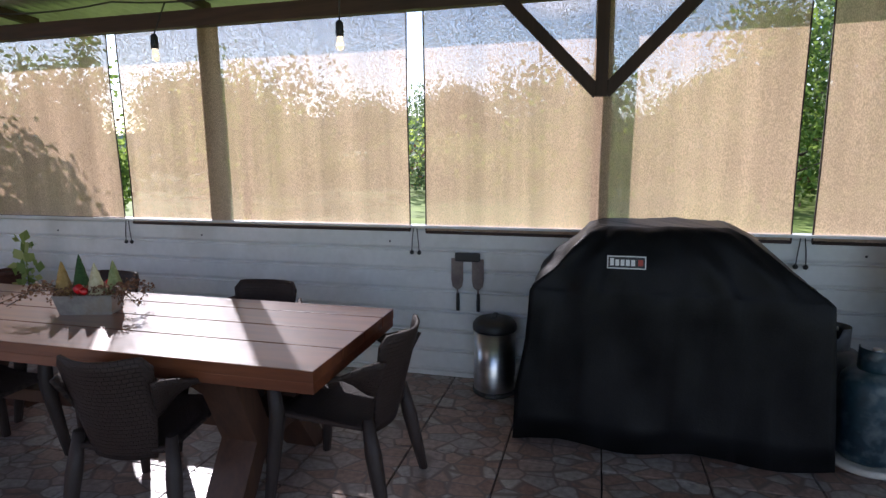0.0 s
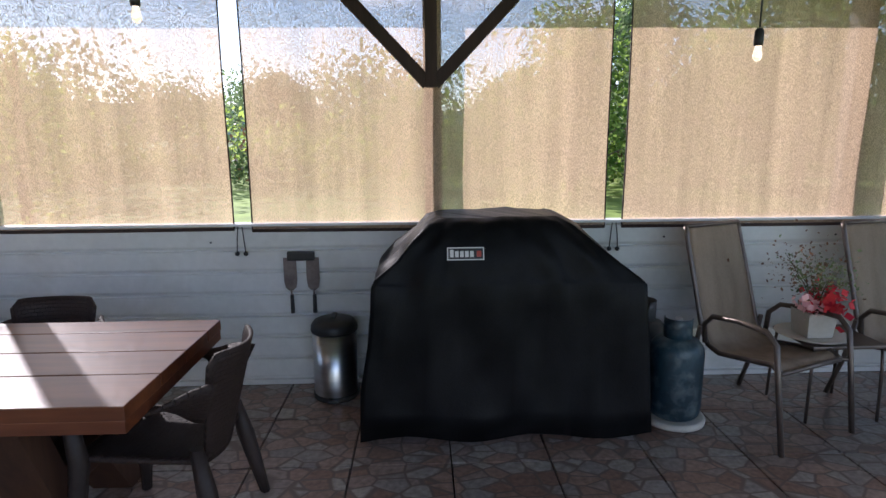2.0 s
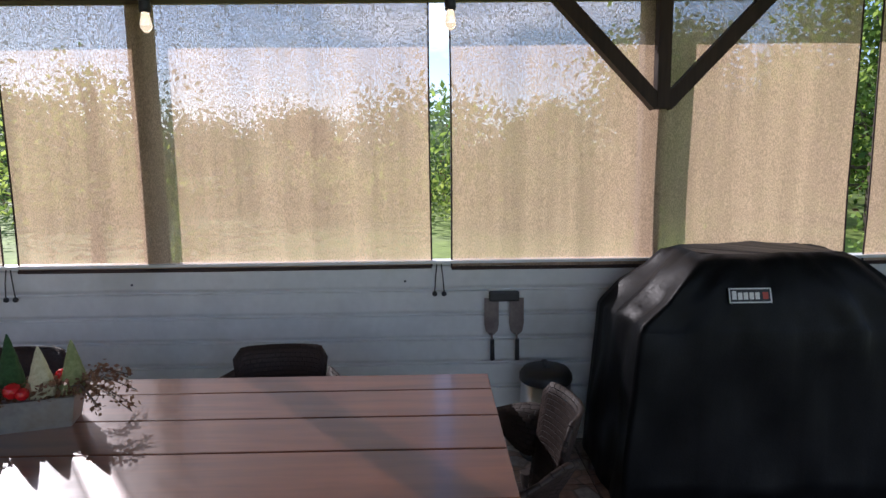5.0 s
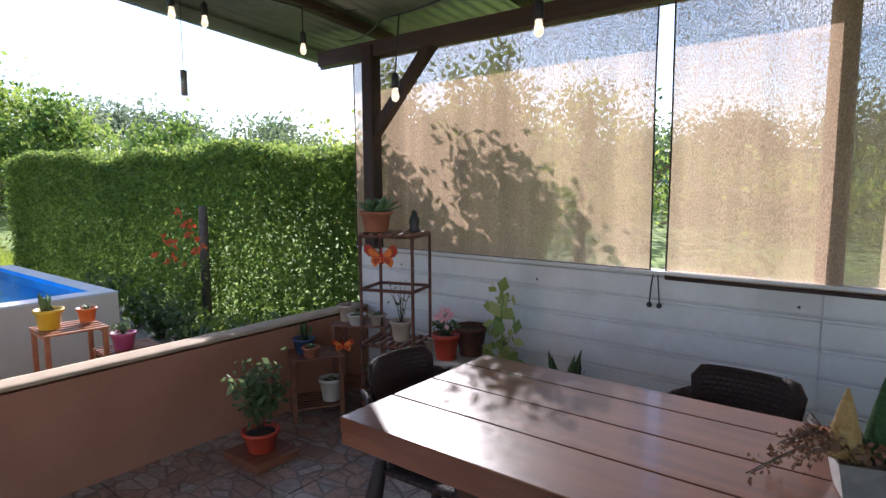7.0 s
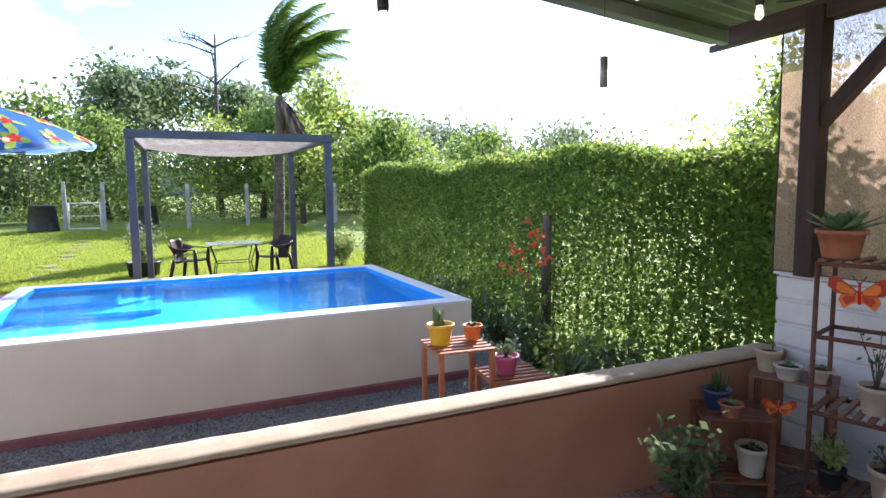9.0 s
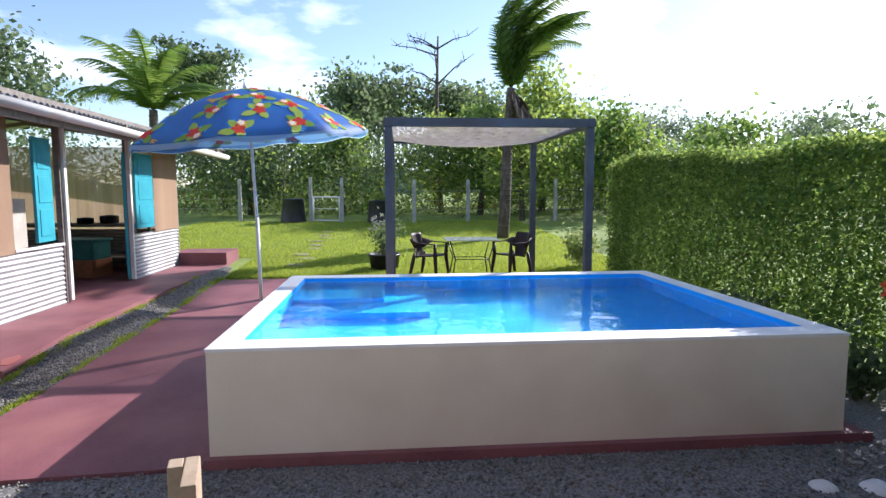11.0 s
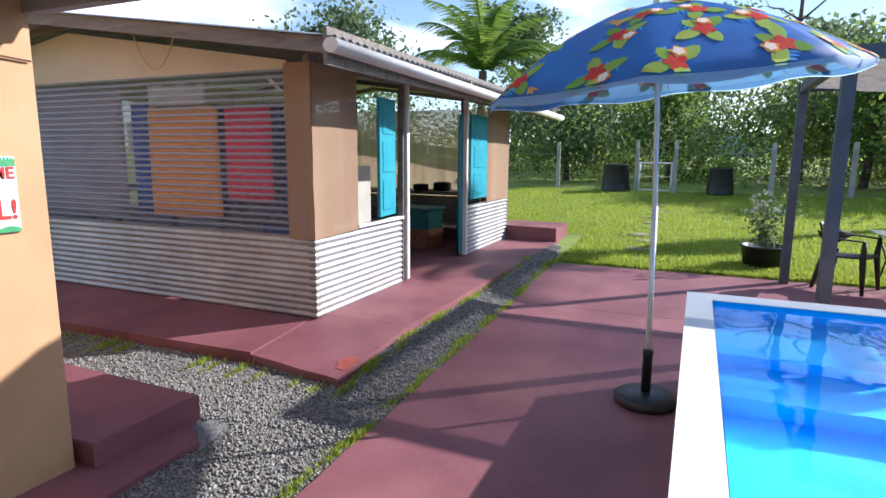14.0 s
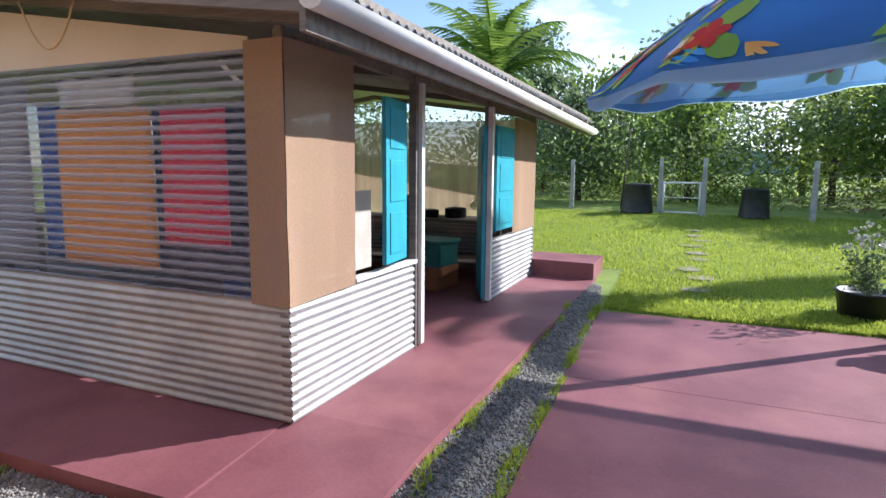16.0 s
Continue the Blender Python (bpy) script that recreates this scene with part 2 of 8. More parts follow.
def water_mat():
    m, n, l, b = node_mat("pool_water")
    b.inputs["Base Color"].default_value = (0.9, 0.98, 1.0, 1)
    b.inputs["Roughness"].default_value = 0.02
    b.inputs["IOR"].default_value = 1.33
    b.inputs["Transmission Weight"].default_value = 1.0
    co = n.new("ShaderNodeTexCoord")
    nz = n.new("ShaderNodeTexNoise")
    nz.inputs["Scale"].default_value, nz.inputs["Detail"].default_value, nz.inputs["Distortion"].default_value = 2.6, 2.0, 0.6
    l.new(co.outputs["Object"], nz.inputs["Vector"])
    bp = n.new("ShaderNodeBump")
    bp.inputs["Strength"].default_value, bp.inputs["Distance"].default_value = 0.12, 0.05
    l.new(nz.outputs["Fac"], bp.inputs["Height"])
    l.new(bp.outputs["Normal"], b.inputs["Normal"])
    return m


def clear_mat(name, tint, rib_shine=0.35):
    """Weathered clear corrugated plastic; bright reflection stripes along its ribs are painted in as bands."""
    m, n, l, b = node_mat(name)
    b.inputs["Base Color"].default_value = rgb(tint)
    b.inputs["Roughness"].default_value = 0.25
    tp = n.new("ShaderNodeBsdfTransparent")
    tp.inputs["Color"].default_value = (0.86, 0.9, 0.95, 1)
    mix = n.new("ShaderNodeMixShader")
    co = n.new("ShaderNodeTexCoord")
    # bands at rib pitch stand for light caught on the ribs
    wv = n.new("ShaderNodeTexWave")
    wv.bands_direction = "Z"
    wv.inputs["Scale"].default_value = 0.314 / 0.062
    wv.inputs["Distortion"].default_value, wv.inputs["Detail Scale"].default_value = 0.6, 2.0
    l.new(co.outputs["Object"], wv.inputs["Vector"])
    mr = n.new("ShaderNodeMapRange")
    mr.inputs["To Min"].default_value, mr.inputs["To Max"].default_value = 1.3 - rib_shine, 0.42
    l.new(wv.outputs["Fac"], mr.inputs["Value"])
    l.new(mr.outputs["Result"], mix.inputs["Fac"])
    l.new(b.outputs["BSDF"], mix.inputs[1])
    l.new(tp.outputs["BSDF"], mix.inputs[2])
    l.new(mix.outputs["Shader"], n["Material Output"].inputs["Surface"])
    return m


def bulb_glass():
    m, n, l, b = node_mat("bulb_glass")
    b.inputs["Base Color"].default_value = (1, 0.97, 0.9, 1)
    b.inputs["Roughness"].default_value = 0.05
    b.inputs["Transmission Weight"].default_value = 0.85
    b.inputs["Emission Color"].default_value = (1.0, 0.82, 0.55, 1)
    b.inputs["Emission Strength"].default_value = 0.25
    return m


M = {}
M["tile"] = tile_mat()
M["grout"] = surface("grout", (0.05, 0.04, 0.035), (0.09, 0.07, 0.06), 0.9)
M["siding"] = surface("white_painted_siding", (0.62, 0.63, 0.62), (0.72, 0.73, 0.72), 0.45, scale=2.0, fine=25, bump=0.05, stain=(0.5, 0.5, 0.47), stain_scale=2.5)
M["beam"] = wood_mat("dark_stained_beam", (0.03, 0.016, 0.011), (0.085, 0.045, 0.03), 0.6, 0.1, 0)
M["post"] = wood_mat("stained_post", (0.022, 0.012, 0.009), (0.06, 0.033, 0.024), 0.75, 0.0, 2)
M["shade"] = cloth_mat("tan_shade_cloth", (0.56, 0.40, 0.275), 0.24, 800.0, 0.42)
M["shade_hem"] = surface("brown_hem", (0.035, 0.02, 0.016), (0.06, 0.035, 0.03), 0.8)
M["net"] = cloth_mat("brown_shade_net", (0.37, 0.25, 0.165), 0.06, 500.0, 0.12, 1.6)
M["roof"] = surface("galvanised_roof", (0.33, 0.36, 0.33), (0.45, 0.48, 0.44), 0.42, 0.55, 1.5, 20, 0.03, stain=(0.22, 0.24, 0.2))
M["zinc"] = surface("weathered_zinc", (0.31, 0.32, 0.335), (0.46, 0.46, 0.455), 0.5, 0.45, 1.2, 18, 0.03, stain=(0.3, 0.27, 0.24), stain_scale=1.8)
M["lowwall"] = surface("terracotta_wall_paint", (0.33, 0.145, 0.085), (0.38, 0.175, 0.105), 0.7, scale=3, fine=70, bump=0.12)
M["cap"] = surface("bare_concrete_cap", (0.36, 0.27, 0.18), (0.46, 0.36, 0.25), 0.85, scale=5, bump=0.2, stain=(0.26, 0.18, 0.12))
M["poolwall"] = surface("cream_pool_paint", (0.75, 0.67, 0.54), (0.81, 0.73, 0.60), 0.65, scale=2, fine=60, bump=0.1, stain=(0.62, 0.54, 0.42), stain_scale=0.9)
M["poolrim"] = surface("white_rim_paint", (0.74, 0.74, 0.72), (0.82, 0.82, 0.8), 0.6, scale=3, bump=0.1)
M["poolblue"] = surface("blue_pool_paint", (0.006, 0.36, 0.78), (0.012, 0.45, 0.86), 0.5, scale=2, bump=0.05)
M["water"] = water_mat()
M["red"] = surface("oxide_red_floor", (0.18, 0.058, 0.068), (0.25, 0.092, 0.103), 0.62, scale=1.6, fine=40, bump=0.12, stain=(0.32, 0.13, 0.12), stain_scale=1.1)
M["gravel"] = surface("gravel_bed", (0.10, 0.10, 0.098), (0.28, 0.273, 0.26), 0.95, scale=60, fine=160, bump=1.0)
M["stone"] = surface("gravel_stone", (0.135, 0.128, 0.115), (0.33, 0.31, 0.275), 0.9, scale=20, fine=60, bump=0.3)
M["grass"] = surface("lawn", (0.14, 0.2, 0.03), (0.225, 0.31, 0.05), 0.9, scale=1.4, fine=90, bump=0.8, stain=(0.15, 0.19, 0.05), stain_scale=0.5)
M["blade"] = leaf_mat("grass_blade", (0.16, 0.235, 0.03), (0.31, 0.40, 0.06), 0.45)
M["house"] = surface("tan_house_paint", (0.52, 0.31, 0.16), (0.58, 0.36, 0.19), 0.75, scale=2.5, fine=80, bump=0.15, stain=(0.46, 0.27, 0.14))
M["gable"] = surface("cream_panel", (0.56, 0.49, 0.38), (0.62, 0.55, 0.43), 0.7, scale=1.5, bump=0.04)
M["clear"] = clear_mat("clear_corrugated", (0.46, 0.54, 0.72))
M["teal"] = surface("teal_paint", (0.02, 0.28, 0.36), (0.03, 0.36, 0.44), 0.45, scale=4, fine=40, bump=0.08)
M["gutter"] = surface("white_pvc", (0.7, 0.68, 0.62), (0.78, 0.77, 0.72), 0.4, scale=3, bump=0.02, stain=(0.55, 0.5, 0.42))
M["greywood"] = wood_mat("weathered_wood", (0.12, 0.10, 0.08), (0.27, 0.24, 0.2), 0.8, 0.0, 1)
M["tablewood"] = wood_mat("varnished_table_wood", (0.075, 0.02, 0.009), (0.21, 0.068, 0.026), 0.3, 0.35, 0, 7.0)
M["tableedge"] = wood_mat("table_edge_wood", (0.075, 0.02, 0.009), (0.19, 0.06, 0.025), 0.3, 0.35, 0)
M["tableleg"] = wood_mat("table_leg_wood", (0.035, 0.015, 0.01), (0.09, 0.04, 0.022), 0.5, 0.1, 2)
M["rattan"] = weave_mat("brown_woven_plastic", (0.042, 0.026, 0.022))
M["plastic"] = surface("brown_plastic", (0.028, 0.02, 0.018), (0.042, 0.03, 0.027), 0.5, scale=5, bump=0.03, spec=0.25)
M["cover"] = surface("black_vinyl", (0.004, 0.004, 0.0045), (0.009, 0.009, 0.01), 0.4, scale=5, fine=120, bump=0.25, spec=0.1)
M["steel"] = surface("brushed_steel", (0.5, 0.5, 0.5), (0.62, 0.62, 0.62), 0.28, 1.0, scale=3, fine=90, bump=0.03, stretch=(1, 1, 8))
M["black"] = surface("black_plastic", (0.012, 0.012, 0.013), (0.025, 0.025, 0.026), 0.45, bump=0.03)
M["darkgrey"] = surface("dark_grey_frame", (0.05, 0.055, 0.065), (0.08, 0.085, 0.1), 0.5, scale=5, bump=0.05)
M["pergola"] = surface("grey_blue_painted_steel", (0.06, 0.075, 0.1), (0.09, 0.11, 0.14), 0.5, scale=4, bump=0.05, stain=(0.05, 0.05, 0.055))
M["white"] = surface("white_paint", (0.66, 0.66, 0.64), (0.78, 0.78, 0.76), 0.6, scale=4, bump=0.08)
M["concrete"] = surface("concrete_post", (0.3, 0.29, 0.27), (0.46, 0.45, 0.42), 0.9, scale=6, bump=0.3)
M["earth"] = surface("dark_soil", (0.03, 0.02, 0.014), (0.07, 0.05, 0.035), 0.95, scale=12, bump=0.8)
M["leaf"] = leaf_mat("hedge_leaf", (0.05, 0.115, 0.024), (0.17, 0.27, 0.055), 0.48)
M["leaf_dark"] = leaf_mat("dark_leaf", (0.05, 0.09, 0.04), (0.13, 0.185, 0.085), 0.5)
# hazy distance is mixed into this paler, greyer leaf colour
M["leaf_hazy"] = leaf_mat("hazy_leaf", (0.10, 0.14, 0.09), (0.2, 0.25, 0.16), 0.5)
M["leaf_light"] = leaf_mat("light_leaf", (0.11, 0.19, 0.04), (0.25, 0.34, 0.075), 0.55)
M["palm"] = leaf_mat("palm_leaf", (0.05, 0.12, 0.02), (0.13, 0.22, 0.04), 0.45)
M["bark"] = surface("bark", (0.06, 0.045, 0.035), (0.15, 0.12, 0.095), 0.95, scale=9, fine=40, bump=0.9, stretch=(1, 1, 0.3))

def umbrella_mat():
    """Blue beach cloth printed with tropical flowers and leaves; light passes through."""
    m, n, l, b = node_mat("flower_print_cloth")
    co = n.new("ShaderNodeTexCoord")
    base = (0.001, 0.105, 0.42, 1)

    def layer(scale, off, lo, hi, c, prev, rnd=1.0, inner=None):
        mp = n.new("ShaderNodeMapping")
        mp.inputs["Location"].default_value = off
        l.new(co.outputs["UV"], mp.inputs["Vector"])
        wz = n.new("ShaderNodeTexNoise")
        wz.inputs["Scale"].default_value = scale * 3.6
        l.new(mp.outputs["Vector"], wz.inputs["Vector"])
        ad = n.new("ShaderNodeVectorMath")
        ad.operation = "MULTIPLY_ADD"
        ad.inputs[1].default_value = (0.55 / scale, 0.55 / scale, 0)
        l.new(wz.outputs["Color"], ad.inputs[0])
        l.new(mp.outputs["Vector"], ad.inputs[2])
        v = n.new("ShaderNodeTexVoronoi")
        v.inputs["Scale"].default_value = scale
        v.inputs["Randomness"].default_value = rnd
        l.new(ad.outputs[0], v.inputs["Vector"])
        r = n.new("ShaderNodeValToRGB")
        r.color_ramp.elements[0].position, r.color_ramp.elements[1].position = lo, hi
        r.color_ramp.elements[0].color, r.color_ramp.elements[1].color = (1, 1, 1, 1), (0, 0, 0, 1)
        l.new(v.outputs["Distance"], r.inputs["Fac"])
        mx = n.new("ShaderNodeMixRGB")
        l.new(r.outputs["Color"], mx.inputs["Fac"])
        if isinstance(prev, tuple):
            mx.inputs["Color1"].default_value = prev
        else:
            l.new(prev, mx.inputs["Color1"])
        mx.inputs["Color2"].default_value = c
        return mx.outputs["Color"]

    c = layer(3.0, (0.3, 0.7, 0), 0.1, 0.45, (0.002, 0.16, 0.52, 1), base)
    l.new(c, b.inputs["Base Color"])
    b.inputs["Roughness"].default_value = 0.6
    tl = n.new("ShaderNodeBsdfTranslucent")
    back = n.new("ShaderNodeMixRGB")
    back.inputs["Fac"].default_value = 0.7
    back.inputs["Color2"].default_value = (0.45, 0.66, 0.76, 1)
    l.new(c, back.inputs["Color1"])
    l.new(back.outputs["Color"], tl.inputs["Color"])
    mx = n.new("ShaderNodeMixShader")
    mx.inputs["Fac"].default_value = 0.42
    l.new(b.outputs["BSDF"], mx.inputs[1])
    l.new(tl.outputs["BSDF"], mx.inputs[2])
    l.new(mx.outputs["Shader"], n["Material Output"].inputs["Surface"])
    return m


def gas_mat():
    """Blue enamel with the paint chipped to pale metal."""
    return surface("chipped_blue_enamel", (0.007, 0.022, 0.034), (0.013, 0.045, 0.065), 0.45, 0.1, 5, 40, 0.2, stain=(0.12, 0.15, 0.155), stain_scale=14.0)


M["umbrella"] = umbrella_mat()
M["gas"] = gas_mat()
M["grey_enamel"] = surface("dark_grey_enamel", (0.03, 0.035, 0.04), (0.06, 0.06, 0.065), 0.5, bump=0.1, stain=(0.14, 0.12, 0.1), stain_scale=8)
M["sling"] = cloth_mat("taupe_sling_fabric", (0.34, 0.27, 0.21), 0.06, 700, 0.25)
M["loungeframe"] = surface("bronze_tube", (0.10, 0.08, 0.07), (0.15, 0.12, 0.105), 0.35, 0.6, bump=0.02)
M["pot"] = surface("terracotta_pot", (0.30, 0.10, 0.05), (0.40, 0.15, 0.08), 0.75, scale=8, bump=0.2)
M["redpot"] = surface("red_plastic_pot", (0.38, 0.04, 0.02), (0.45, 0.06, 0.03), 0.4, bump=0.03)
M["yellowpot"] = surface("yellow_pot", (0.7, 0.43, 0.02), (0.78, 0.5, 0.04), 0.4, bump=0.03)
M["orangepot"] = surface("orange_pot", (0.68, 0.16, 0.03), (0.75, 0.21, 0.05), 0.4, bump=0.03)
M["pinkpot"] = surface("magenta_pot", (0.42, 0.08, 0.2), (0.5, 0.12, 0.26), 0.4, bump=0.03)
M["bluepot"] = surface("dark_blue_pot", (0.02, 0.04, 0.1), (0.03, 0.06, 0.14), 0.3, bump=0.03)
M["stonepot"] = surface("beige_ceramic_pot", (0.38, 0.31, 0.23), (0.5, 0.42, 0.32), 0.5, scale=10, bump=0.2)
M["whitepot"] = surface("white_ceramic_pot", (0.45, 0.42, 0.36), (0.54, 0.51, 0.45), 0.4, bump=0.05)
M["rack"] = wood_mat("red_brown_rack_wood", (0.10, 0.035, 0.02), (0.24, 0.09, 0.045), 0.5, 0.2, 1)
M["rackout"] = wood_mat("orange_brown_rack_wood", (0.24, 0.09, 0.04), (0.45, 0.2, 0.09), 0.5, 0.2, 1)
M["rust"] = surface("rusty_brown_metal", (0.08, 0.035, 0.025), (0.16, 0.07, 0.05), 0.7, 0.3, 9, bump=0.3)
M["succulent"] = leaf_mat("succulent_leaf", (0.09, 0.17, 0.08), (0.2, 0.3, 0.15), 0.15)
M["variegated"] = leaf_mat("variegated_leaf", (0.12, 0.22, 0.05), (0.38, 0.42, 0.16), 0.3)
M["snakeleaf"] = leaf_mat("snake_plant_leaf", (0.03, 0.07, 0.03), (0.12, 0.17, 0.06), 0.1)
M["dry"] = leaf_mat("dried_flower", (0.12, 0.06, 0.035), (0.24, 0.14, 0.08), 0.1)
M["flower_red"] = leaf_mat("red_flower", (0.5, 0.02, 0.025), (0.65, 0.06, 0.05), 0.2)
M["flower_pink"] = leaf_mat("pink_flower", (0.75, 0.4, 0.42), (0.85, 0.55, 0.55), 0.2)
M["flower_white"] = leaf_mat("white_flower", (0.28, 0.3, 0.25), (0.42, 0.43, 0.36), 0.2)
M["flower_orange"] = leaf_mat("orange_flower", (0.65, 0.14, 0.04), (0.75, 0.22, 0.06), 0.3)
M["galv"] = surface("aged_galvanised_tin", (0.3, 0.3, 0.29), (0.45, 0.45, 0.43), 0.45, 0.6, 9, bump=0.15, stain=(0.3, 0.24, 0.16), stain_scale=9)
M["sisal_green"] = surface("dark_green_sisal", (0.02, 0.06, 0.02), (0.04, 0.1, 0.035), 0.95, scale=60, fine=200, bump=1.0)
M["sisal_pale"] = surface("pale_green_sisal", (0.2, 0.24, 0.1), (0.3, 0.34, 0.16), 0.95, scale=60, fine=200, bump=1.0)
M["sisal_cream"] = surface("cream_sisal", (0.5, 0.46, 0.3), (0.62, 0.58, 0.4), 0.95, scale=60, fine=200, bump=1.0)
M["sisal_gold"] = surface("gold_sisal", (0.32, 0.2, 0.07), (0.44, 0.3, 0.12), 0.95, scale=60, fine=200, bump=1.0)
M["redgloss"] = surface("glossy_red", (0.5, 0.01, 0.015), (0.6, 0.02, 0.02), 0.2, bump=0.0)
M["yellowcloth"] = surface("orange_towel", (0.66, 0.27, 0.04), (0.75, 0.33, 0.06), 0.9, scale=8, bump=0.3)
M["redcloth"] = surface("red_towel", (0.62, 0.03, 0.055), (0.7, 0.05, 0.08), 0.9, scale=8, bump=0.3)
M["bluecloth"] = surface("blue_cloth", (0.02, 0.06, 0.25), (0.03, 0.1, 0.36), 0.9, scale=8, bump=0.3)
M["darkcloth"] = surface("dark_patterned_cloth", (0.02, 0.02, 0.035), (0.1, 0.07, 0.1), 0.9, scale=10, bump=0.3)
M["greencrate"] = surface("teal_plastic_crate", (0.03, 0.16, 0.14), (0.045, 0.22, 0.19), 0.45, bump=0.03)
M["signwhite"] = surface("sign_sky_print", (0.45, 0.72, 0.72), (0.8, 0.85, 0.75), 0.4, scale=5, bump=0.0)
M["signred"] = surface("sign_red", (0.62, 0.035, 0.03), (0.7, 0.06, 0.05), 0.4, bump=0.0)
M["signblue"] = surface("sign_blue", (0.02, 0.2, 0.5), (0.03, 0.28, 0.6), 0.4, bump=0.0)
M["signyellow"] = surface("sign_yellow", (0.75, 0.5, 0.03), (0.8, 0.6, 0.06), 0.4, bump=0.0)
M["signgreen"] = surface("sign_green", (0.05, 0.3, 0.12), (0.1, 0.42, 0.18), 0.4, bump=0.0)
M["bulb"] = bulb_glass()
M["curtain"] = surface("grey_mauve_curtain", (0.24, 0.22, 0.25), (0.32, 0.3, 0.32), 0.9, scale=3, bump=0.2)
M["toolgrey"] = surface("dull_tool_steel", (0.13, 0.10, 0.095), (0.22, 0.18, 0.165), 0.5, 0.3, bump=0.02)
M["glasstop"] = surface("green_glass_tabletop", (0.42, 0.5, 0.46), (0.5, 0.58, 0.53), 0.1, bump=0.0)
M["pergnet"] = cloth_mat("grey_shade_net", (0.42, 0.38, 0.33), 0.3, 500, 0.5)
M["rope"] = surface("yellow_rope", (0.5, 0.33, 0.14), (0.6, 0.42, 0.2), 0.9, bump=0.2)
# the hills' blue-green holds the hazy air in front of them
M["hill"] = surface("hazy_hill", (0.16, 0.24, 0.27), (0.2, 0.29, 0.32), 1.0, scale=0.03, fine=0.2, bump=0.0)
M["flagstone"] = surface("pale_flagstone", (0.2, 0.18, 0.14), (0.3, 0.27, 0.21), 0.9, scale=7, bump=0.4)
M["print_leaf"] = leaf_mat("printed_leaf", (0.25, 0.45, 0.06), (0.58, 0.66, 0.12), 0.45)
M["print_fern"] = leaf_mat("printed_fern", (0.05, 0.3, 0.68), (0.2, 0.55, 0.85), 0.45)
M["print_red"] = leaf_mat("printed_red_petal", (0.7, 0.04, 0.03), (0.8, 0.1, 0.04), 0.35)
M["print_orange"] = leaf_mat("printed_orange_petal", (0.85, 0.3, 0.04), (0.9, 0.5, 0.12), 0.35)
M["back_leaf"] = leaf_mat("faded_printed_leaf", (0.3, 0.45, 0.32), (0.45, 0.56, 0.4), 0.45)
M["back_fern"] = leaf_mat("faded_printed_fern", (0.3, 0.48, 0.7), (0.4, 0.58, 0.78), 0.45)
M["back_red"] = leaf_mat("faded_red_petal", (0.55, 0.2, 0.22), (0.6, 0.26, 0.25), 0.35)
M["back_orange"] = leaf_mat("faded_orange_petal", (0.65, 0.38, 0.25), (0.7, 0.48, 0.32), 0.35)
M["back_white"] = leaf_mat("faded_white_petal", (0.7, 0.7, 0.7), (0.76, 0.76, 0.74), 0.35)
M["umbrella_lining"] = leaf_mat("pale_cloth_lining", (0.42, 0.56, 0.66), (0.45, 0.58, 0.68), 0.6)
M["patch"] = surface("red_paint_spill", (0.24, 0.022, 0.014), (0.31, 0.035, 0.02), 0.3, scale=9, bump=0.1)
M["print_white"] = leaf_mat("printed_white_petal", (0.85, 0.8, 0.7), (0.9, 0.88, 0.8), 0.35)

# ---- geometry helpers ----
def box(bm, x0, x1, y0, y1, z0, z1, bevel=0.0, m=None):
    vs = [bm.verts.new(p) for p in ((x0, y0, z0), (x1, y0, z0), (x1, y1, z0), (x0, y1, z0), (x0, y0, z1), (x1, y0, z1), (x1, y1, z1), (x0, y1, z1))]
    fs = [bm.faces.new([vs[i] for i in q]) for q in ((3, 2, 1, 0), (4, 5, 6, 7), (0, 1, 5, 4), (1, 2, 6, 5), (2, 3, 7, 6), (3, 0, 4, 7))]
    if bevel:
        es = list({e for f in fs for e in f.edges})
        r = bmesh.ops.bevel(bm, geom=es, offset=bevel, segments=2, affect="EDGES", profile=0.6)
        vs = list({v for f in r["faces"] for v in f.verts} | {v for v in vs if v.is_valid})
    if m is not None:
        bmesh.ops.transform(bm, matrix=m, verts=[v for v in vs if v.is_valid])
    return vs


def rings(bm, loops, closed=True, cap=True, smooth=True):
    """Joins loops of points (all of one length) into a skin."""
    vv = [[bm.verts.new(p) for p in lp] for lp in loops]
    k = len(vv[0])
    for a, b in zip(vv, vv[1:]):
        for i in range(k if closed else k - 1):
            j = (i + 1) % k
            f = bm.faces.new((a[i], a[j], b[j], b[i]))
            f.smooth = smooth
    if cap and closed:
        bm.faces.new(list(reversed(vv[0])))
        bm.faces.new(vv[-1])
    return vv


def tube(bm, pts, r, seg=8, r_end=None):
    """A round bar along points, tapering to r_end."""
    pts = [Vector(p) for p in pts]
    loops = []
    last = len(pts) - 1
    up = Vector((0, 0, 1))
    for i, p in enumerate(pts):
        d = (pts[min(i + 1, last)] - pts[max(i - 1, 0)]).normalized()
        a = d.cross(up)
        if a.length < 0.05:
            a = d.cross(Vector((1, 0, 0)))
        a.normalize()
        b = d.cross(a).normalized()
        rr = r if r_end is None else r + (r_end - r) * i / max(1, last)
        loops.append([p + a * rr * math.cos(2 * math.pi * k / seg) + b * rr * math.sin(2 * math.pi * k / seg) for k in range(seg)])
    for i in range(1, len(loops)):
        best, k0 = 1e9, 0
        for k in range(seg):
            s = sum((loops[i][(j + k) % seg] - loops[i - 1][j]).length_squared for j in range(0, seg, 2))
            if s < best:
                best, k0 = s, k
        loops[i] = loops[i][k0:] + loops[i][:k0]
    rings(bm, loops)
    return bm


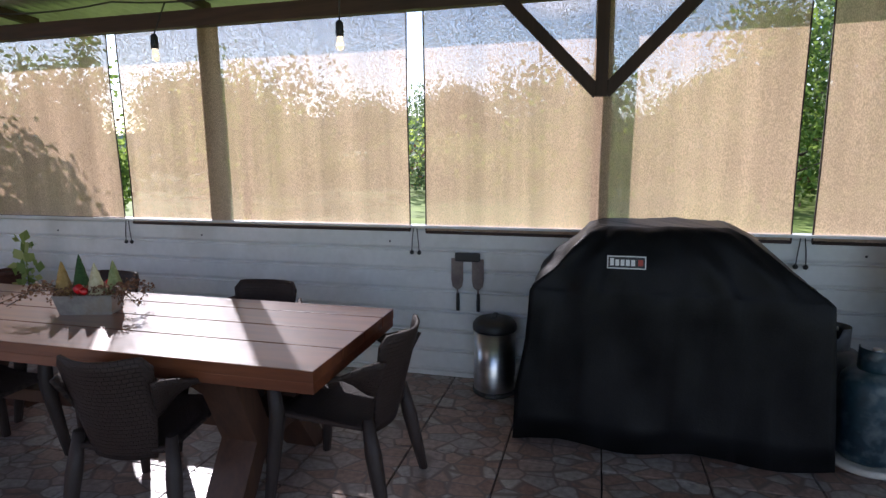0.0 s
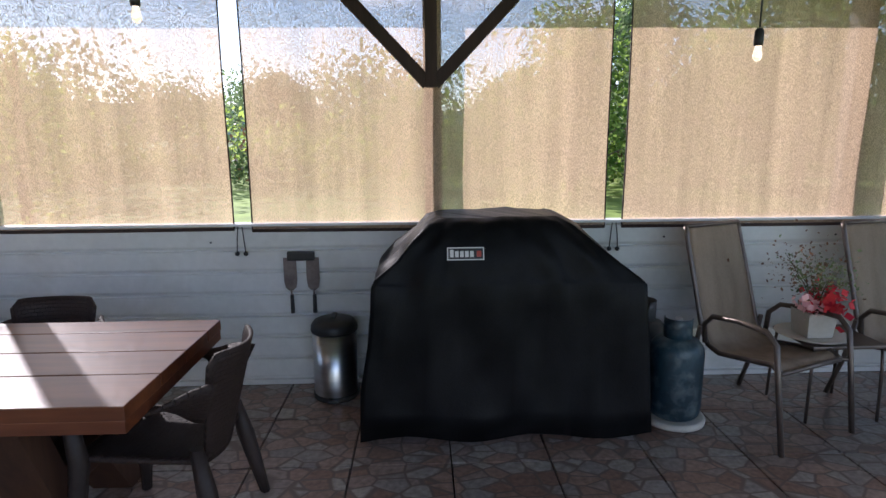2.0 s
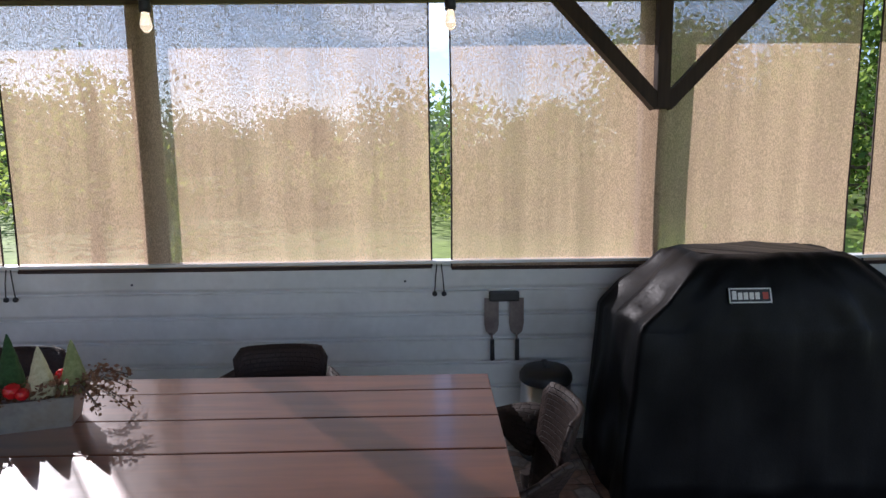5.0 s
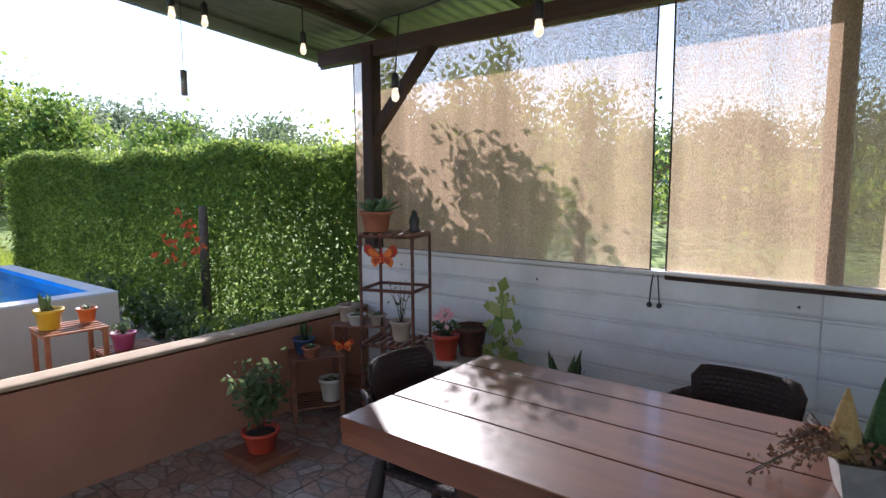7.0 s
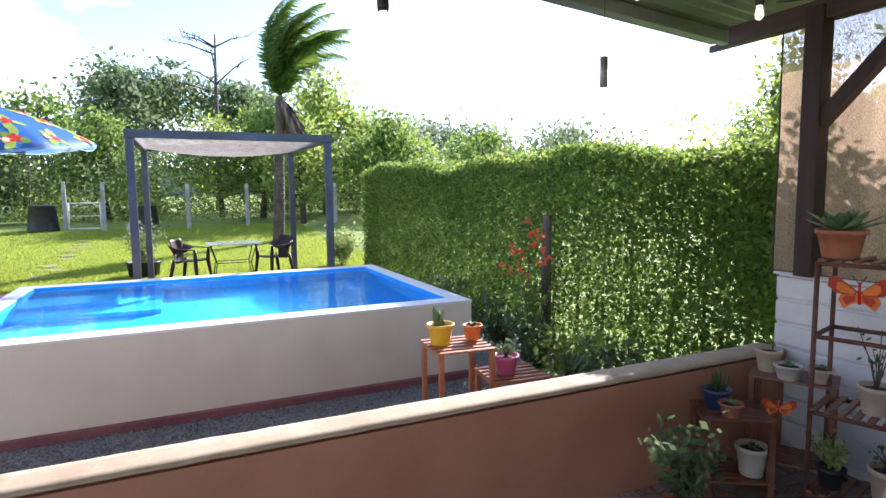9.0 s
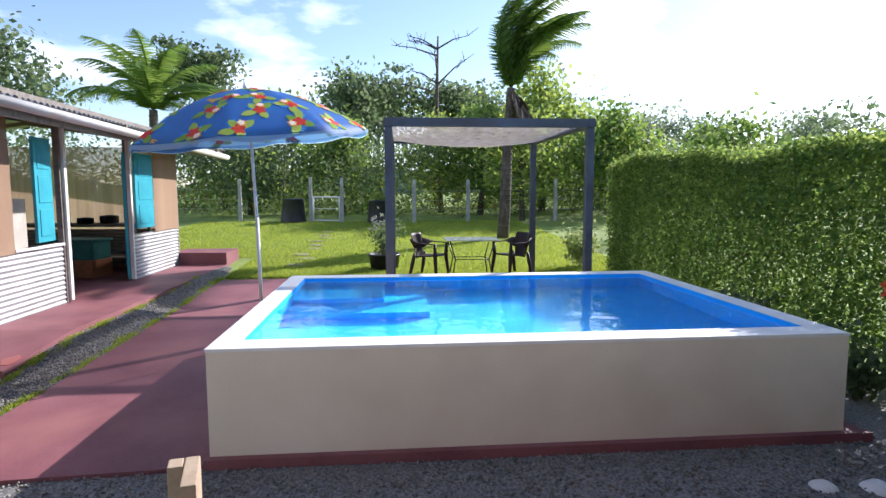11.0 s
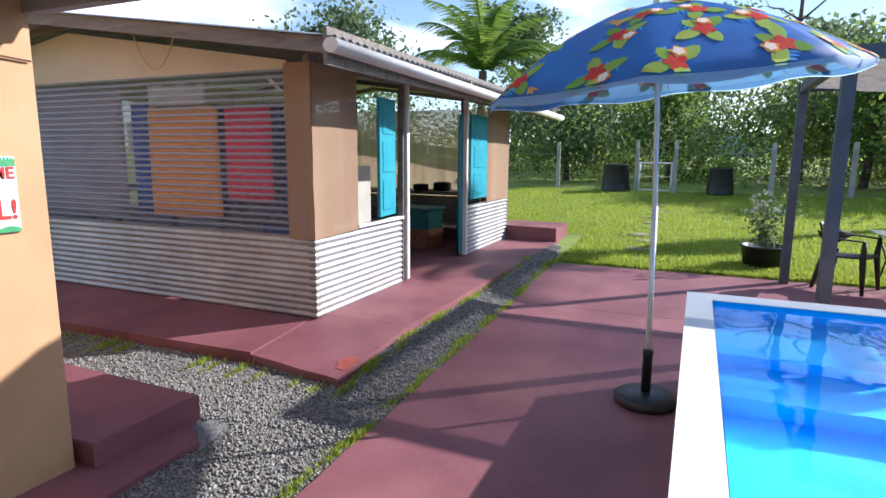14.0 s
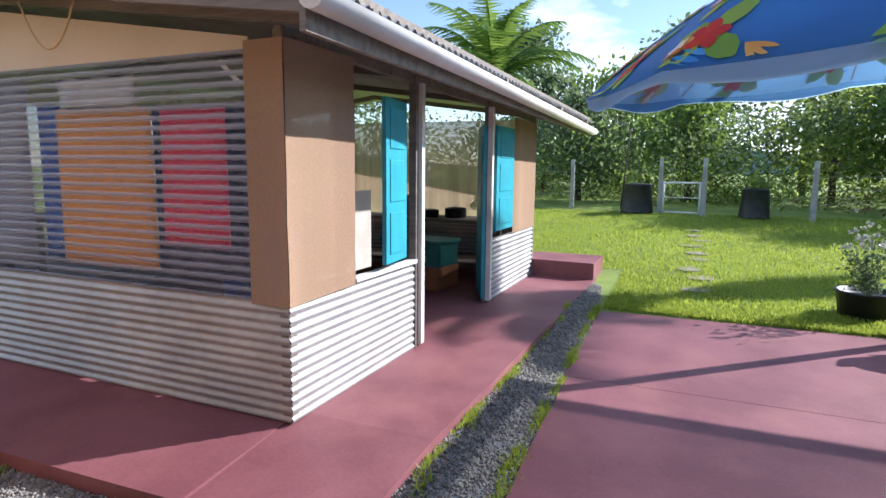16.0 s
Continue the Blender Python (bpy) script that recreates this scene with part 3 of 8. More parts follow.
def lathe(bm, prof, seg=20, c=(0, 0, 0), sx=1.0, sy=1.0):
    rings(bm, [[(c[0] + sx * r * math.cos(2 * math.pi * k / seg), c[1] + sy * r * math.sin(2 * math.pi * k / seg), c[2] + z) for k in range(seg)] for r, z in prof])
    return bm


def grid(bm, nu, nv, fn, smooth=True, uv=None):
    """A surface fn(u, v), u and v from 0 to 1."""
    vv = [[bm.verts.new(fn(i / nu, j / nv)) for j in range(nv + 1)] for i in range(nu + 1)]
    lay = bm.loops.layers.uv.verify() if uv else None
    for i in range(nu):
        for j in range(nv):
            f = bm.faces.new((vv[i][j], vv[i + 1][j], vv[i + 1][j + 1], vv[i][j + 1]))
            f.smooth = smooth
            if uv:
                for lp, (a, b) in zip(f.loops, ((i, j), (i + 1, j), (i + 1, j + 1), (i, j + 1))):
                    lp[lay].uv = (a / nu * uv[0], b / nv * uv[1])
    return vv


def thicken(bm, t):
    """Gives an open surface a thickness."""
    bmesh.ops.recalc_face_normals(bm, faces=bm.faces)
    bmesh.ops.solidify(bm, geom=list(bm.faces), thickness=t)


def mesh_from(name, bm, material):
    bmesh.ops.recalc_face_normals(bm, faces=bm.faces) if len(bm.faces) < 4000 else None
    me = bpy.data.meshes.new(name)
    bm.to_mesh(me)
    bm.free()
    me.materials.append(material)
    return me


def part(name, bm, material, parent=None, label=""):
    ob = new(name, mesh_from(name, bm, material))
    if parent is not None:
        ob.parent = parent
    if label:
        ob["label"] = label
    return ob


def thing(name, m, label, category, group="", kind=""):
    ob = new(name)
    ob.matrix_world = m
    ob.empty_display_size = 0.1
    return tagged(ob, label, category, group, kind)


def single(name, bm, material, label, category="", group="", kind="", m=None):
    ob = part(name, bm, material)
    if m is not None:
        ob.matrix_world = m
    return tagged(ob, label, category, group, kind)


def structure(name, bm, material, label, category=""):
    return tagged(part(name, bm, material), label, category, "", "structure")


def corrugated(bm, o, along, across, pitch=0.076, depth=0.018, up=(0, 0, 1), per=6, nseg=1):
    """A corrugated sheet: ribs run along, waves repeat across; up is the side of the crests."""
    o, along, across, up = Vector(o), Vector(along), Vector(across), Vector(up).normalized()
    n = max(2, int(across.length / pitch * per))
    rows = [[bm.verts.new(o + across * (i / n) + along * (j / nseg) + up * depth * 0.5 * math.sin(2 * math.pi * i / per)) for j in range(nseg + 1)] for i in range(n + 1)]
    for a, b in zip(rows, rows[1:]):
        for j in range(nseg):
            f = bm.faces.new((a[j], a[j + 1], b[j + 1], b[j]))
            f.smooth = True


def quads(name, centers, normals_up, sizes, material, rng, aspect=0.55, droop=0.0):
    """Many small leaves, one folded pair of faces each, in one mesh."""
    n = len(centers)
    c = np.asarray(centers, float)
    d = rng.normal(size=(n, 3))
    d /= np.linalg.norm(d, axis=1)[:, None]
    d[:, 2] -= droop
    d /= np.linalg.norm(d, axis=1)[:, None]
    w = rng.normal(size=(n, 3)) + np.asarray(normals_up)
    s = np.cross(d, w)
    s /= np.linalg.norm(s, axis=1)[:, None] + 1e-9
    sz = np.asarray(sizes).reshape(-1, 1)
    a = c - d * sz * 0.5
    b = c + d * sz * 0.5
    l = c + s * sz * aspect * 0.5
    r = c - s * sz * aspect * 0.5
    v = np.stack([a, l, b, r], axis=1).reshape(-1, 3)
    idx = np.arange(n * 4).reshape(-1, 4)
    me = bpy.data.meshes.new(name)
    me.vertices.add(n * 4)
    me.vertices.foreach_set("co", v.ravel())
    me.loops.add(n * 4)
    me.loops.foreach_set("vertex_index", idx.ravel())
    me.polygons.add(n)
    me.polygons.foreach_set("loop_start", np.arange(0, n * 4, 4))
    me.polygons.foreach_set("loop_total", np.full(n, 4))
    me.update()
    me.validate()
    me.materials.append(material)
    return me

# ---- ground ----
def ground_z(x, y):
    """Height of the land: low by the terrace, rising gently away from it."""
    d = max(0.0, -12.5 - x)
    z = -0.17 + 0.045 * min(d, 4.0) + 0.042 * max(0.0, min(d - 4.0, 12.0)) + 0.008 * max(0.0, min(d - 16.0, 30.0))
    if y > 4:
        z += 0.02 * min(y - 4, 30)
    return z


def ground_sheet():
    bm = bmesh.new()
    xs = [-900, -400, -160, -80, -50] + [-40 + 0.5 * i for i in range(53)] + [-13 + 0.4 * i for i in range(20)] + [-4, 0, 8, 20, 60, 200, 900]
    ys = [-900, -300, -100, -40, -20, -14] + [-12 + 0.5 * i for i in range(52)] + [16, 24, 40, 80, 200, 900]
    vv = [[bm.verts.new((x, y, ground_z(x, y) - (0.35 if x > -14.8 and -9.0 < y < 3.3 else 0.0) + 0.02 * noise.noise((x * 0.7, y * 0.7, 0)))) for y in ys] for x in xs]
    for a, b in zip(vv, vv[1:]):
        for j in range(len(ys) - 1):
            f = bm.faces.new((a[j], b[j], b[j + 1], a[j + 1]))
            f.smooth = True
    return structure("ground", bm, M["grass"], "bright green mown lawn running to the field", "lawn")


ground_sheet()


# gravel bed between terrace, house, kitchen pad and pool path
def step(a, b, x):
    t = min(1.0, max(0.0, (x - a) / (b - a)))
    return t * t * (3 - 2 * t)


def gravel_z(x, y):
    rise = 0.12 * step(-9.6, -10.8, x) * step(-3.1, -3.55, y)
    under = 0.2 * step(-9.9, -10.2, x) * step(-3.62, -3.75, y)
    return -0.155 + rise + 0.06 * step(-12.5, -15.0, x) - under


bm = bmesh.new()
grid(bm, 130, 130, lambda u, v: (-16.3 + 10.7 * u, -9.0 + 12.9 * v, gravel_z(-16.3 + 10.7 * u, -9.0 + 12.9 * v) + 0.006 * noise.noise((u * 40, v * 40, 3)) + (-0.35 if (-16.3 + 10.7 * u) < -12.2 and -9.0 + 12.9 * v > -2.95 else 0)))
structure("gravel_bed", bm, M["gravel"], "grey crushed gravel between the slabs", "gravel")


def slab(name, poly, z0, zt, material, label, category="slab", bevel=0.008):
    """A cast slab with a plan polygon; zt gives the top's height at a place."""
    bm = bmesh.new()
    lo = [bm.verts.new((x, y, z0)) for x, y in poly]
    hi = [bm.verts.new((x, y, zt(x, y))) for x, y in poly]
    bm.faces.new(list(reversed(lo)))
    top = bm.faces.new(hi)
    for i in range(len(poly)):
        j = (i + 1) % len(poly)
        bm.faces.new((lo[i], lo[j], hi[j], hi[i]))
    if bevel:
        bmesh.ops.bevel(bm, geom=list(top.edges), offset=bevel, segments=2, affect="EDGES")
    return structure(name, bm, material, label, category)


def wobble(a, b, n, amp, seed):
    """Points from a to b with a hand-cast unevenness."""
    a, b = Vector(a), Vector(b)
    s = (b - a).orthogonal().normalized()
    return [tuple(a.lerp(b, i / n) + s * amp * noise.noise((i * 0.7, seed, 0)) * (1 if 0 < i < n else 0)) for i in range(n)]


def path_z(x, y):
    return -0.13 + 0.03 * max(0.0, -12.75 - x)


slab("path", wobble((-12.75, -3.17), (-7.89, -3.01), 16, 0.03, 2) + wobble((-7.89, -3.01), (-7.95, -1.40), 6, 0.02, 1) + [(-8.0, -1.37), (-8.0, 2.9), (-12.75, 2.95)], -0.5, lambda x, y: -0.13, M["red"], "oxide red painted concrete path around the pool", "path")
slab("patio_slab", [(-12.75, -3.2), (-12.75, 2.95), (-15.1, 3.0)] + wobble((-15.1, 3.0), (-14.98, -3.22), 12, 0.04, 5) + [(-14.98, -3.22)], -0.5, lambda x, y: path_z(x, y), M["red"], "faded red concrete patio behind the pool", "patio", 0.0)
slab("kitchen_pad", [(-10.9, -4.5)] + wobble((-10.9, -3.58), (-16.6, -3.5), 12, 0.02, 4) + [(-16.6, -3.5), (-16.6, -9.5), (-10.9, -9.5)], -0.4, lambda x, y: 0.042, M["red"], "oxide red concrete pad round the outdoor kitchen", "pad", 0.0)
slab("kitchen_ramp", wobble((-9.82, -3.62), (-9.93, -4.52), 5, 0.015, 14) + [(-9.93, -4.52), (-10.9, -4.52), (-10.9, -3.58)], -0.4, lambda x, y: 0.042 - 0.117 * min(1.0, max(0.0, (x + 10.9) / 1.08)), M["red"], "sloping red concrete ramp at the pad's corner", "ramp", 0.0)
slab("kitchen_side_pad", wobble((-9.93, -4.525), (-9.75, -9.5), 12, 0.03, 7) + [(-9.75, -9.5), (-10.9, -9.5), (-10.9, -4.525)], -0.4, lambda x, y: 0.042 - 0.1 * min(1.0, max(0.0, (x + 10.9) / 1.15)), M["red"], "sloping red concrete edge along the hut's side", "pad", 0.0)
bm = bmesh.new()
rim = [(-10.06 + (0.11 + 0.03 * math.sin(k * 2.3)) * math.cos(k * 0.524), -3.70 + (0.075 + 0.02 * math.sin(k * 1.7)) * math.sin(k * 0.524)) for k in range(12)]
bm.faces.new([bm.verts.new((x, y, 0.046 - 0.117 * (x + 10.9) / 1.08)) for x, y in rim])
thicken(bm, -0.003)
structure("paint_patch", bm, M["patch"], "bright red worn paint patch on the ramp", "patch")
slab("kitchen_step", [(-16.45, -4.6), (-16.38, -3.52), (-17.3, -3.52), (-17.3, -4.6)], -0.3, lambda x, y: 0.28, M["red"], "red concrete kerb step beside the kitchen", "step")
slab("house_apron", wobble((-5.1, -3.82), (-9.11, -3.87), 12, 0.02, 9) + [(-9.11, -4.37), (-5.1, -4.37)], -0.4, lambda x, y: -0.115, M["red"], "red painted apron slab along the house wall", "slab")
slab("house_side_slab", [(-8.33, -4.14)] + wobble((-9.04, -4.14), (-9.04, -8.8), 8, 0.02, 12) + [(-9.04, -8.8), (-8.33, -8.8)], -0.4, lambda x, y: 0.02, M["red"], "red painted slab at the house's gable end", "slab")

# ---- terrace ----
WY = 3.49
bm = bmesh.new()
box(bm, -5.75, 6.0, -3.0, 3.6, -0.5, -0.012)
terrace = structure("floor", bm, M["grout"], "dark grouted terrace floor of stone-print tiles", "floor")


def wall_siding():
    """White ribbed steel siding below the shades: flat pans with narrow horizontal grooves."""
    bm = bmesh.new()
    prof = [(0.0, 0.0)]
    z = 0.03
    while z < 1.04:
        prof += [(0.0, z), (0.02, z + 0.004), (0.022, z + 0.011), (0.006, z + 0.02), (0.0, z + 0.034)]
        z += 0.142
    prof.append((0.0, 1.045))
    for a, b in ((-5.63, -2.63), (-2.627, 0.4), (0.403, 3.4), (3.403, 6.0)):
        rows = [[bm.verts.new((x, WY + dy + (0.004 if (a, x) == (a, b) else 0), zz)) for x in (a, b)] for dy, zz in prof]
        for p, q in zip(rows, rows[1:]):
            bm.faces.new((p[0], p[1], q[1], q[0]))
        rows = [[bm.verts.new((x, WY + 0.05, zz)) for x in (a, b)] for zz in (0, 1.045)]
        bm.faces.new((rows[0][0], rows[1][0], rows[1][1], rows[0][1]))
    return structure("wall_north", bm, M["siding"], "low white ribbed steel siding wall", "wall")


wall_north = wall_siding()
bm = bmesh.new()
box(bm, -5.63, 6.0, WY - 0.035, WY + 0.055, 1.045, 1.06)
part("top_flashing", bm, M["siding"], wall_north)
bm = bmesh.new()
for x in (-5.2, -4.09, -2.72, -1.21, 0.3, 1.63, 2.75, 4.1):
    lathe(bm, [(0.007, 0), (0.007, 0.004), (0.003, 0.007)], 8, (0, 0, 0))
    bmesh.ops.transform(bm, matrix=pose(x, WY - 0.002, 0.944, 90, 0, 0), verts=bm.verts[-24:])
part("screw_heads", bm, M["darkgrey"], wall_north)

# low front wall with its concrete cap
bm = bmesh.new()
box(bm, -5.717, -5.55, -0.35, 3.48, -0.4, 0.575)
low_wall = structure("wall_west", bm, M["lowwall"], "low terracotta painted masonry wall of the terrace", "wall")
bm = bmesh.new()
grid(bm, 50, 4, lambda u, v: (-5.72 + 0.173 * v, -0.355 + 3.84 * u, 0.592 + 0.004 * noise.noise((u * 30, v * 3, 1)) - 0.004 * (abs(v - 0.5) * 2) ** 6))
thicken(bm, -0.014)
part("wall_cap", bm, M["cap"], low_wall, "pale worn concrete cap")

# house behind the terrace
bm = bmesh.new()
box(bm, -8.296, -4.8, -8.8, -4.249, -0.4, 3.2)
structure("wall_south", bm, M["house"], "tan rendered house wall", "wall")
# roof over the terrace
ROOF_Y, ROOF_X = 3.95, -6.54


def roof_z(y):
    return 2.61 + 0.085 * (ROOF_Y - y)


bm = bmesh.new()
corrugated(bm, (ROOF_X, ROOF_Y, roof_z(ROOF_Y)), (0, -6.4, roof_z(ROOF_Y - 6.4) - roof_z(ROOF_Y)), (12.6, 0, 0), 0.105, 0.03, per=6)
structure("ceiling", bm, M["roof"], "green-grey corrugated steel roof over the terrace", "roof")
for i, x in enumerate((-5.4, -4.2, -2.62, -1.1, 0.2, 1.6, 3.0, 4.6)):
    bm = bmesh.new()
    box(bm, x - 0.035, x + 0.035, -2.4, 3.62, -0.06, 0.0, 0.004)
    for v in bm.verts:
        v.co.z += roof_z(v.co.y) - 0.02
    single("rafter", bm, M["beam"], "dark stained timber rafter under the roof", "rafter", "rafters", "structure")
bm = bmesh.new()
box(bm, -5.95, 6.0, WY - 0.1, WY - 0.02, 2.42, 2.53, 0.006)
single("eave_beam", bm, M["beam"], "dark stained timber eave beam above the shades", "beam", "", "structure")
bm = bmesh.new()
box(bm, ROOF_X - 0.005, 6.0, ROOF_Y - 0.03, ROOF_Y + 0.0, 2.55, 2.60, 0.004)
single("fascia", bm, M["darkgrey"], "thin grey metal edge strip of the roof", "trim", "", "structure")
bm = bmesh.new()
box(bm, ROOF_X + 0.25, ROOF_X + 0.32, -2.3, 3.75, -0.08, 0.0, 0.004)
for v in bm.verts:
    v.co.z += roof_z(v.co.y) - 0.02
single("edge_rafter", bm, M["roof"], "grey steel purlin at the roof's open end", "rafter", "", "structure")

def brace_mesh(s):
    bm = bmesh.new()
    a, b = Vector((s * 0.02, 0, 1.88)), Vector((s * 0.56, 0, 2.44))
    d = (b - a).normalized()
    nrm = Vector((-d.z, 0, d.x)) * 0.036
    rings(bm, [[p + nrm + Vector((0, -0.033, 0)), p + nrm + Vector((0, 0.033, 0)), p - nrm + Vector((0, 0.033, 0)), p - nrm + Vector((0, -0.033, 0))] for p in (a, b)], smooth=False)
    return bm


def braced_post(x, sides, y, w=0.1):
    t = thing("post", pose(x, y, 0), "dark stained square timber corner post with a brace", "post", "terrace posts", "structure")
    bm = bmesh.new()
    box(bm, -w / 2, w / 2, -0.05, 0.045, 1.058, 2.5, 0.006)
    part("upright", bm, M["post"], t)
    for s in sides:
        part("brace", brace_mesh(s), M["post"], t)
    return t


braced_post(-5.41, (1,), WY - 0.066, w=0.10)
# short hanging post with two braces under the beam
t = thing("hanging_brace", pose(0.16, WY - 0.07, 0), "dark stained Y brace hung under the eave beam", "brace", "", "structure")
bm = bmesh.new()
box(bm, -0.035, 0.035, -0.035, 0.03, 1.86, 2.42, 0.006)
part("upright", bm, M["post"], t)
for s in (-1, 1):
    part("brace", brace_mesh(s), M["post"], t)
for x in (-2.62, 0.17, 2.85):
    t = thing("post", pose(x, WY + 0.11, 0), "square timber post outside the shade cloth", "post", "terrace posts", "structure")
    bm = bmesh.new()
    box(bm, -0.055, 0.055, -0.05, 0.05, -0.3, 2.55, 0.005)
    part("upright", bm, M["post"], t)


def shade(x0, x1, z0, seed):
    """A hanging shade with a wavy edge, hem bar and slight billow."""
    t = thing("roller_shade", pose(0, 0, 0), "tan woven shade cloth let down along the eave", "shade", "shades along the terrace")
    bm = bmesh.new()

    def f(u, v):
        z = z0 + (2.47 - z0) * v
        pull = 0.004 * math.sin(math.pi * v) * (1 if u < 0.5 else -1) * abs(2 * u - 1) ** 3
        y = WY - 0.002 + 0.012 * noise.noise((u * 4 + seed, v * 2, 0)) + 0.003 * math.sin(u * 40 + seed)
        return (x0 + (x1 - x0) * u + pull, y, z)

    grid(bm, 24, 12, f)
    part("cloth", bm, M["shade"], t)
    bm = bmesh.new()
    tube(bm, [(x0 + (x1 - x0) * i / 8, WY - 0.004, z0 - 0.002 * math.sin(math.pi * i / 8)) for i in range(9)], 0.011, 6)
    part("hem_bar", bm, M["shade_hem"], t, "dark brown hem bar")
    for k in (0, 1):
        bm = bmesh.new()
        tube(bm, [f(k, j / 8) for j in range(9)], 0.005, 5)
        part("side_binding", bm, M["shade_hem"], t)
    return t


shade(-5.66, -3.41, 1.055, 1.0)
shade(-3.33, -1.06, 1.025, 2.0)
shade(-0.95, 1.245, 1.015, 3.0)
shade(1.353, 3.33, 1.015, 4.0)
shade(3.45, 5.6, 1.03, 5.0)

# awning at the house's end
bm = bmesh.new()
corrugated(bm, (-8.525, -2.75, 2.28), (2.6, 0, 0), (0, -1.6, 0.06), 0.105, 0.03, per=6)
structure("awning_roof", bm, M["zinc"], "weathered corrugated zinc awning on the house", "awning")
for x in (-8.3, -6.2):
    bm = bmesh.new()
    for sy in (0,):
        box(bm, x - 0.03, x + 0.03, -4.249, -2.81, 2.175, 2.255, 0.004)
    ob = single("awning_beam", bm, M["darkgrey"] if x > -7 else M["zinc"], "galvanised box beam under the awning", "beam", "", "structure")

# ---- pool ----
PX0, PX1, PY0, PY1, PZ = -8.017, -11.003, -1.335, 2.686, 0.557
pool = thing("swimming_pool", pose(0, 0, 0), "raised rectangular plunge pool, cream walls, full of clear blue water", "pool")
for a, b, c, d in ((PX0 - 0.2, PX0, PY0, PY1), (PX1, PX1 + 0.2, PY0, PY1), (PX1 + 0.2, PX0 - 0.2, PY0, PY0 + 0.16), (PX1 + 0.2, PX0 - 0.2, PY1 - 0.16, PY1)):
    bm = bmesh.new()
    box(bm, a, b, c, d, -0.4, PZ - 0.02)
    part("wall", bm, M["poolwall"], pool)
bm = bmesh.new()
for a, b, c, d in ((PX0 - 0.2, PX0 + 0.004, PY0 - 0.004, PY1 + 0.004), (PX1 - 0.004, PX1 + 0.2, PY0 - 0.004, PY1 + 0.004), (PX1 + 0.2, PX0 - 0.2, PY0 - 0.004, PY0 + 0.16), (PX1 + 0.2, PX0 - 0.2, PY1 - 0.16, PY1 + 0.004)):
    box(bm, a, b, c, d, PZ - 0.02, PZ)
part("rim", bm, M["poolrim"], pool, "white painted rim")
bm = bmesh.new()
ix0, ix1, iy0, iy1 = PX0 - 0.204, PX1 + 0.204, PY0 + 0.164, PY1 - 0.164
b0 = [bm.verts.new(p) for p in ((ix0, iy0, -0.12), (ix1, iy0, -0.12), (ix1, iy1, -0.12), (ix0, iy1, -0.12))]
t0 = [bm.verts.new((v.co.x, v.co.y, PZ - 0.004)) for v in b0]
bm.faces.new(b0)
for i in range(4):
    j = (i + 1) % 4
    bm.faces.new((b0[i], b0[j], t0[j], t0[i]))
part("basin", bm, M["poolblue"], pool, "blue painted basin")
bm = bmesh.new()
box(bm, ix1, ix1 + 0.8, iy0, iy0 + 0.85, -0.118, 0.24)
box(bm, ix1, ix1 + 1.25, iy0, iy0 + 1.25, -0.118, 0.08)
part("entry_step", bm, M["poolblue"], pool)
bm = bmesh.new()
grid(bm, 2, 2, lambda u, v: (ix0 + (ix1 - ix0) * u, iy0 + (iy1 - iy0) * v, PZ - 0.024))
water = part("water", bm, M["water"], pool, "clear blue pool water")
water.visible_shadow = False
bm = bmesh.new()
box(bm, PX0, PX0 + 0.055, PY0 - 0.02, 2.85, -0.45, -0.094)
structure("pool_plinth", bm, M["red"], "dark red painted plinth in front of the pool", "plinth")

# ---- outdoor kitchen ----
KX, KY, KB = -9.93, -4.17, 0.092
KE = -15.66
HUT = pose(-0.797, -0.283, -0.05)
kit = thing("kitchen_hut", HUT, "open outdoor kitchen hut of corrugated sheet with rolled net blinds", "hut")
bm = bmesh.new()
corrugated(bm, (KX, KY, KB), (0, -5.3, 0), (0, 0, 0.755), 0.062, 0.016, (1, 0, 0))
part("side_sheet", bm, M["zinc"], kit, "weathered corrugated zinc skirting")
bm = bmesh.new()
corrugated(bm, (KX, KY, KB), (-1.75, 0, 0), (0, 0, 0.755), 0.062, 0.016, (0, 1, 0))
part("front_sheet", bm, M["zinc"], kit)
bm = bmesh.new()
corrugated(bm, (-13.6, KY, KB), (-2.06, 0, 0), (0, 0, 0.755), 0.062, 0.016, (0, 1, 0))
part("front_sheet", bm, M["zinc"], kit)
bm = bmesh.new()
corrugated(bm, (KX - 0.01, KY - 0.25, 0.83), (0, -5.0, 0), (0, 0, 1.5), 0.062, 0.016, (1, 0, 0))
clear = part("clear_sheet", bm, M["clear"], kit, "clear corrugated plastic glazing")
# net blinds at the corner and the far end
bm = bmesh.new()
vv = [[], []]
grid(bm, 8, 6, lambda u, v: (KX + 0.02 + 0.008 * noise.noise((u * 3, v * 4, 2)), KY + 0.012 - 0.28 * u, 0.82 + 1.55 * v))
grid(bm, 12, 6, lambda u, v: (KX + 0.02 - 0.73 * u, KY + 0.02 + 0.012 * noise.noise((u * 3, v * 4, 7)), 0.82 + 0.02 * u + 1.55 * v))
part("net_blind", bm, M["net"], kit, "brown woven net blind")
bm = bmesh.new()
grid(bm, 8, 6, lambda u, v: (-14.5 - 1.12 * u, KY + 0.02 + 0.01 * noise.noise((u * 3, v * 4, 17)), 0.83 + 1.5 * v))
part("net_blind", bm, M["net"], kit, "brown woven net blind")
bm = bmesh.new()
grid(bm, 10, 6, lambda u, v: (-10.2 - 5.3 * u, -8.6 + 0.02 * noise.noise((u * 9, v * 4, 27)), 0.8 + 1.9 * v))
part("net_blind", bm, M["shade"], kit, "tan woven blind at the back")
bm = bmesh.new()
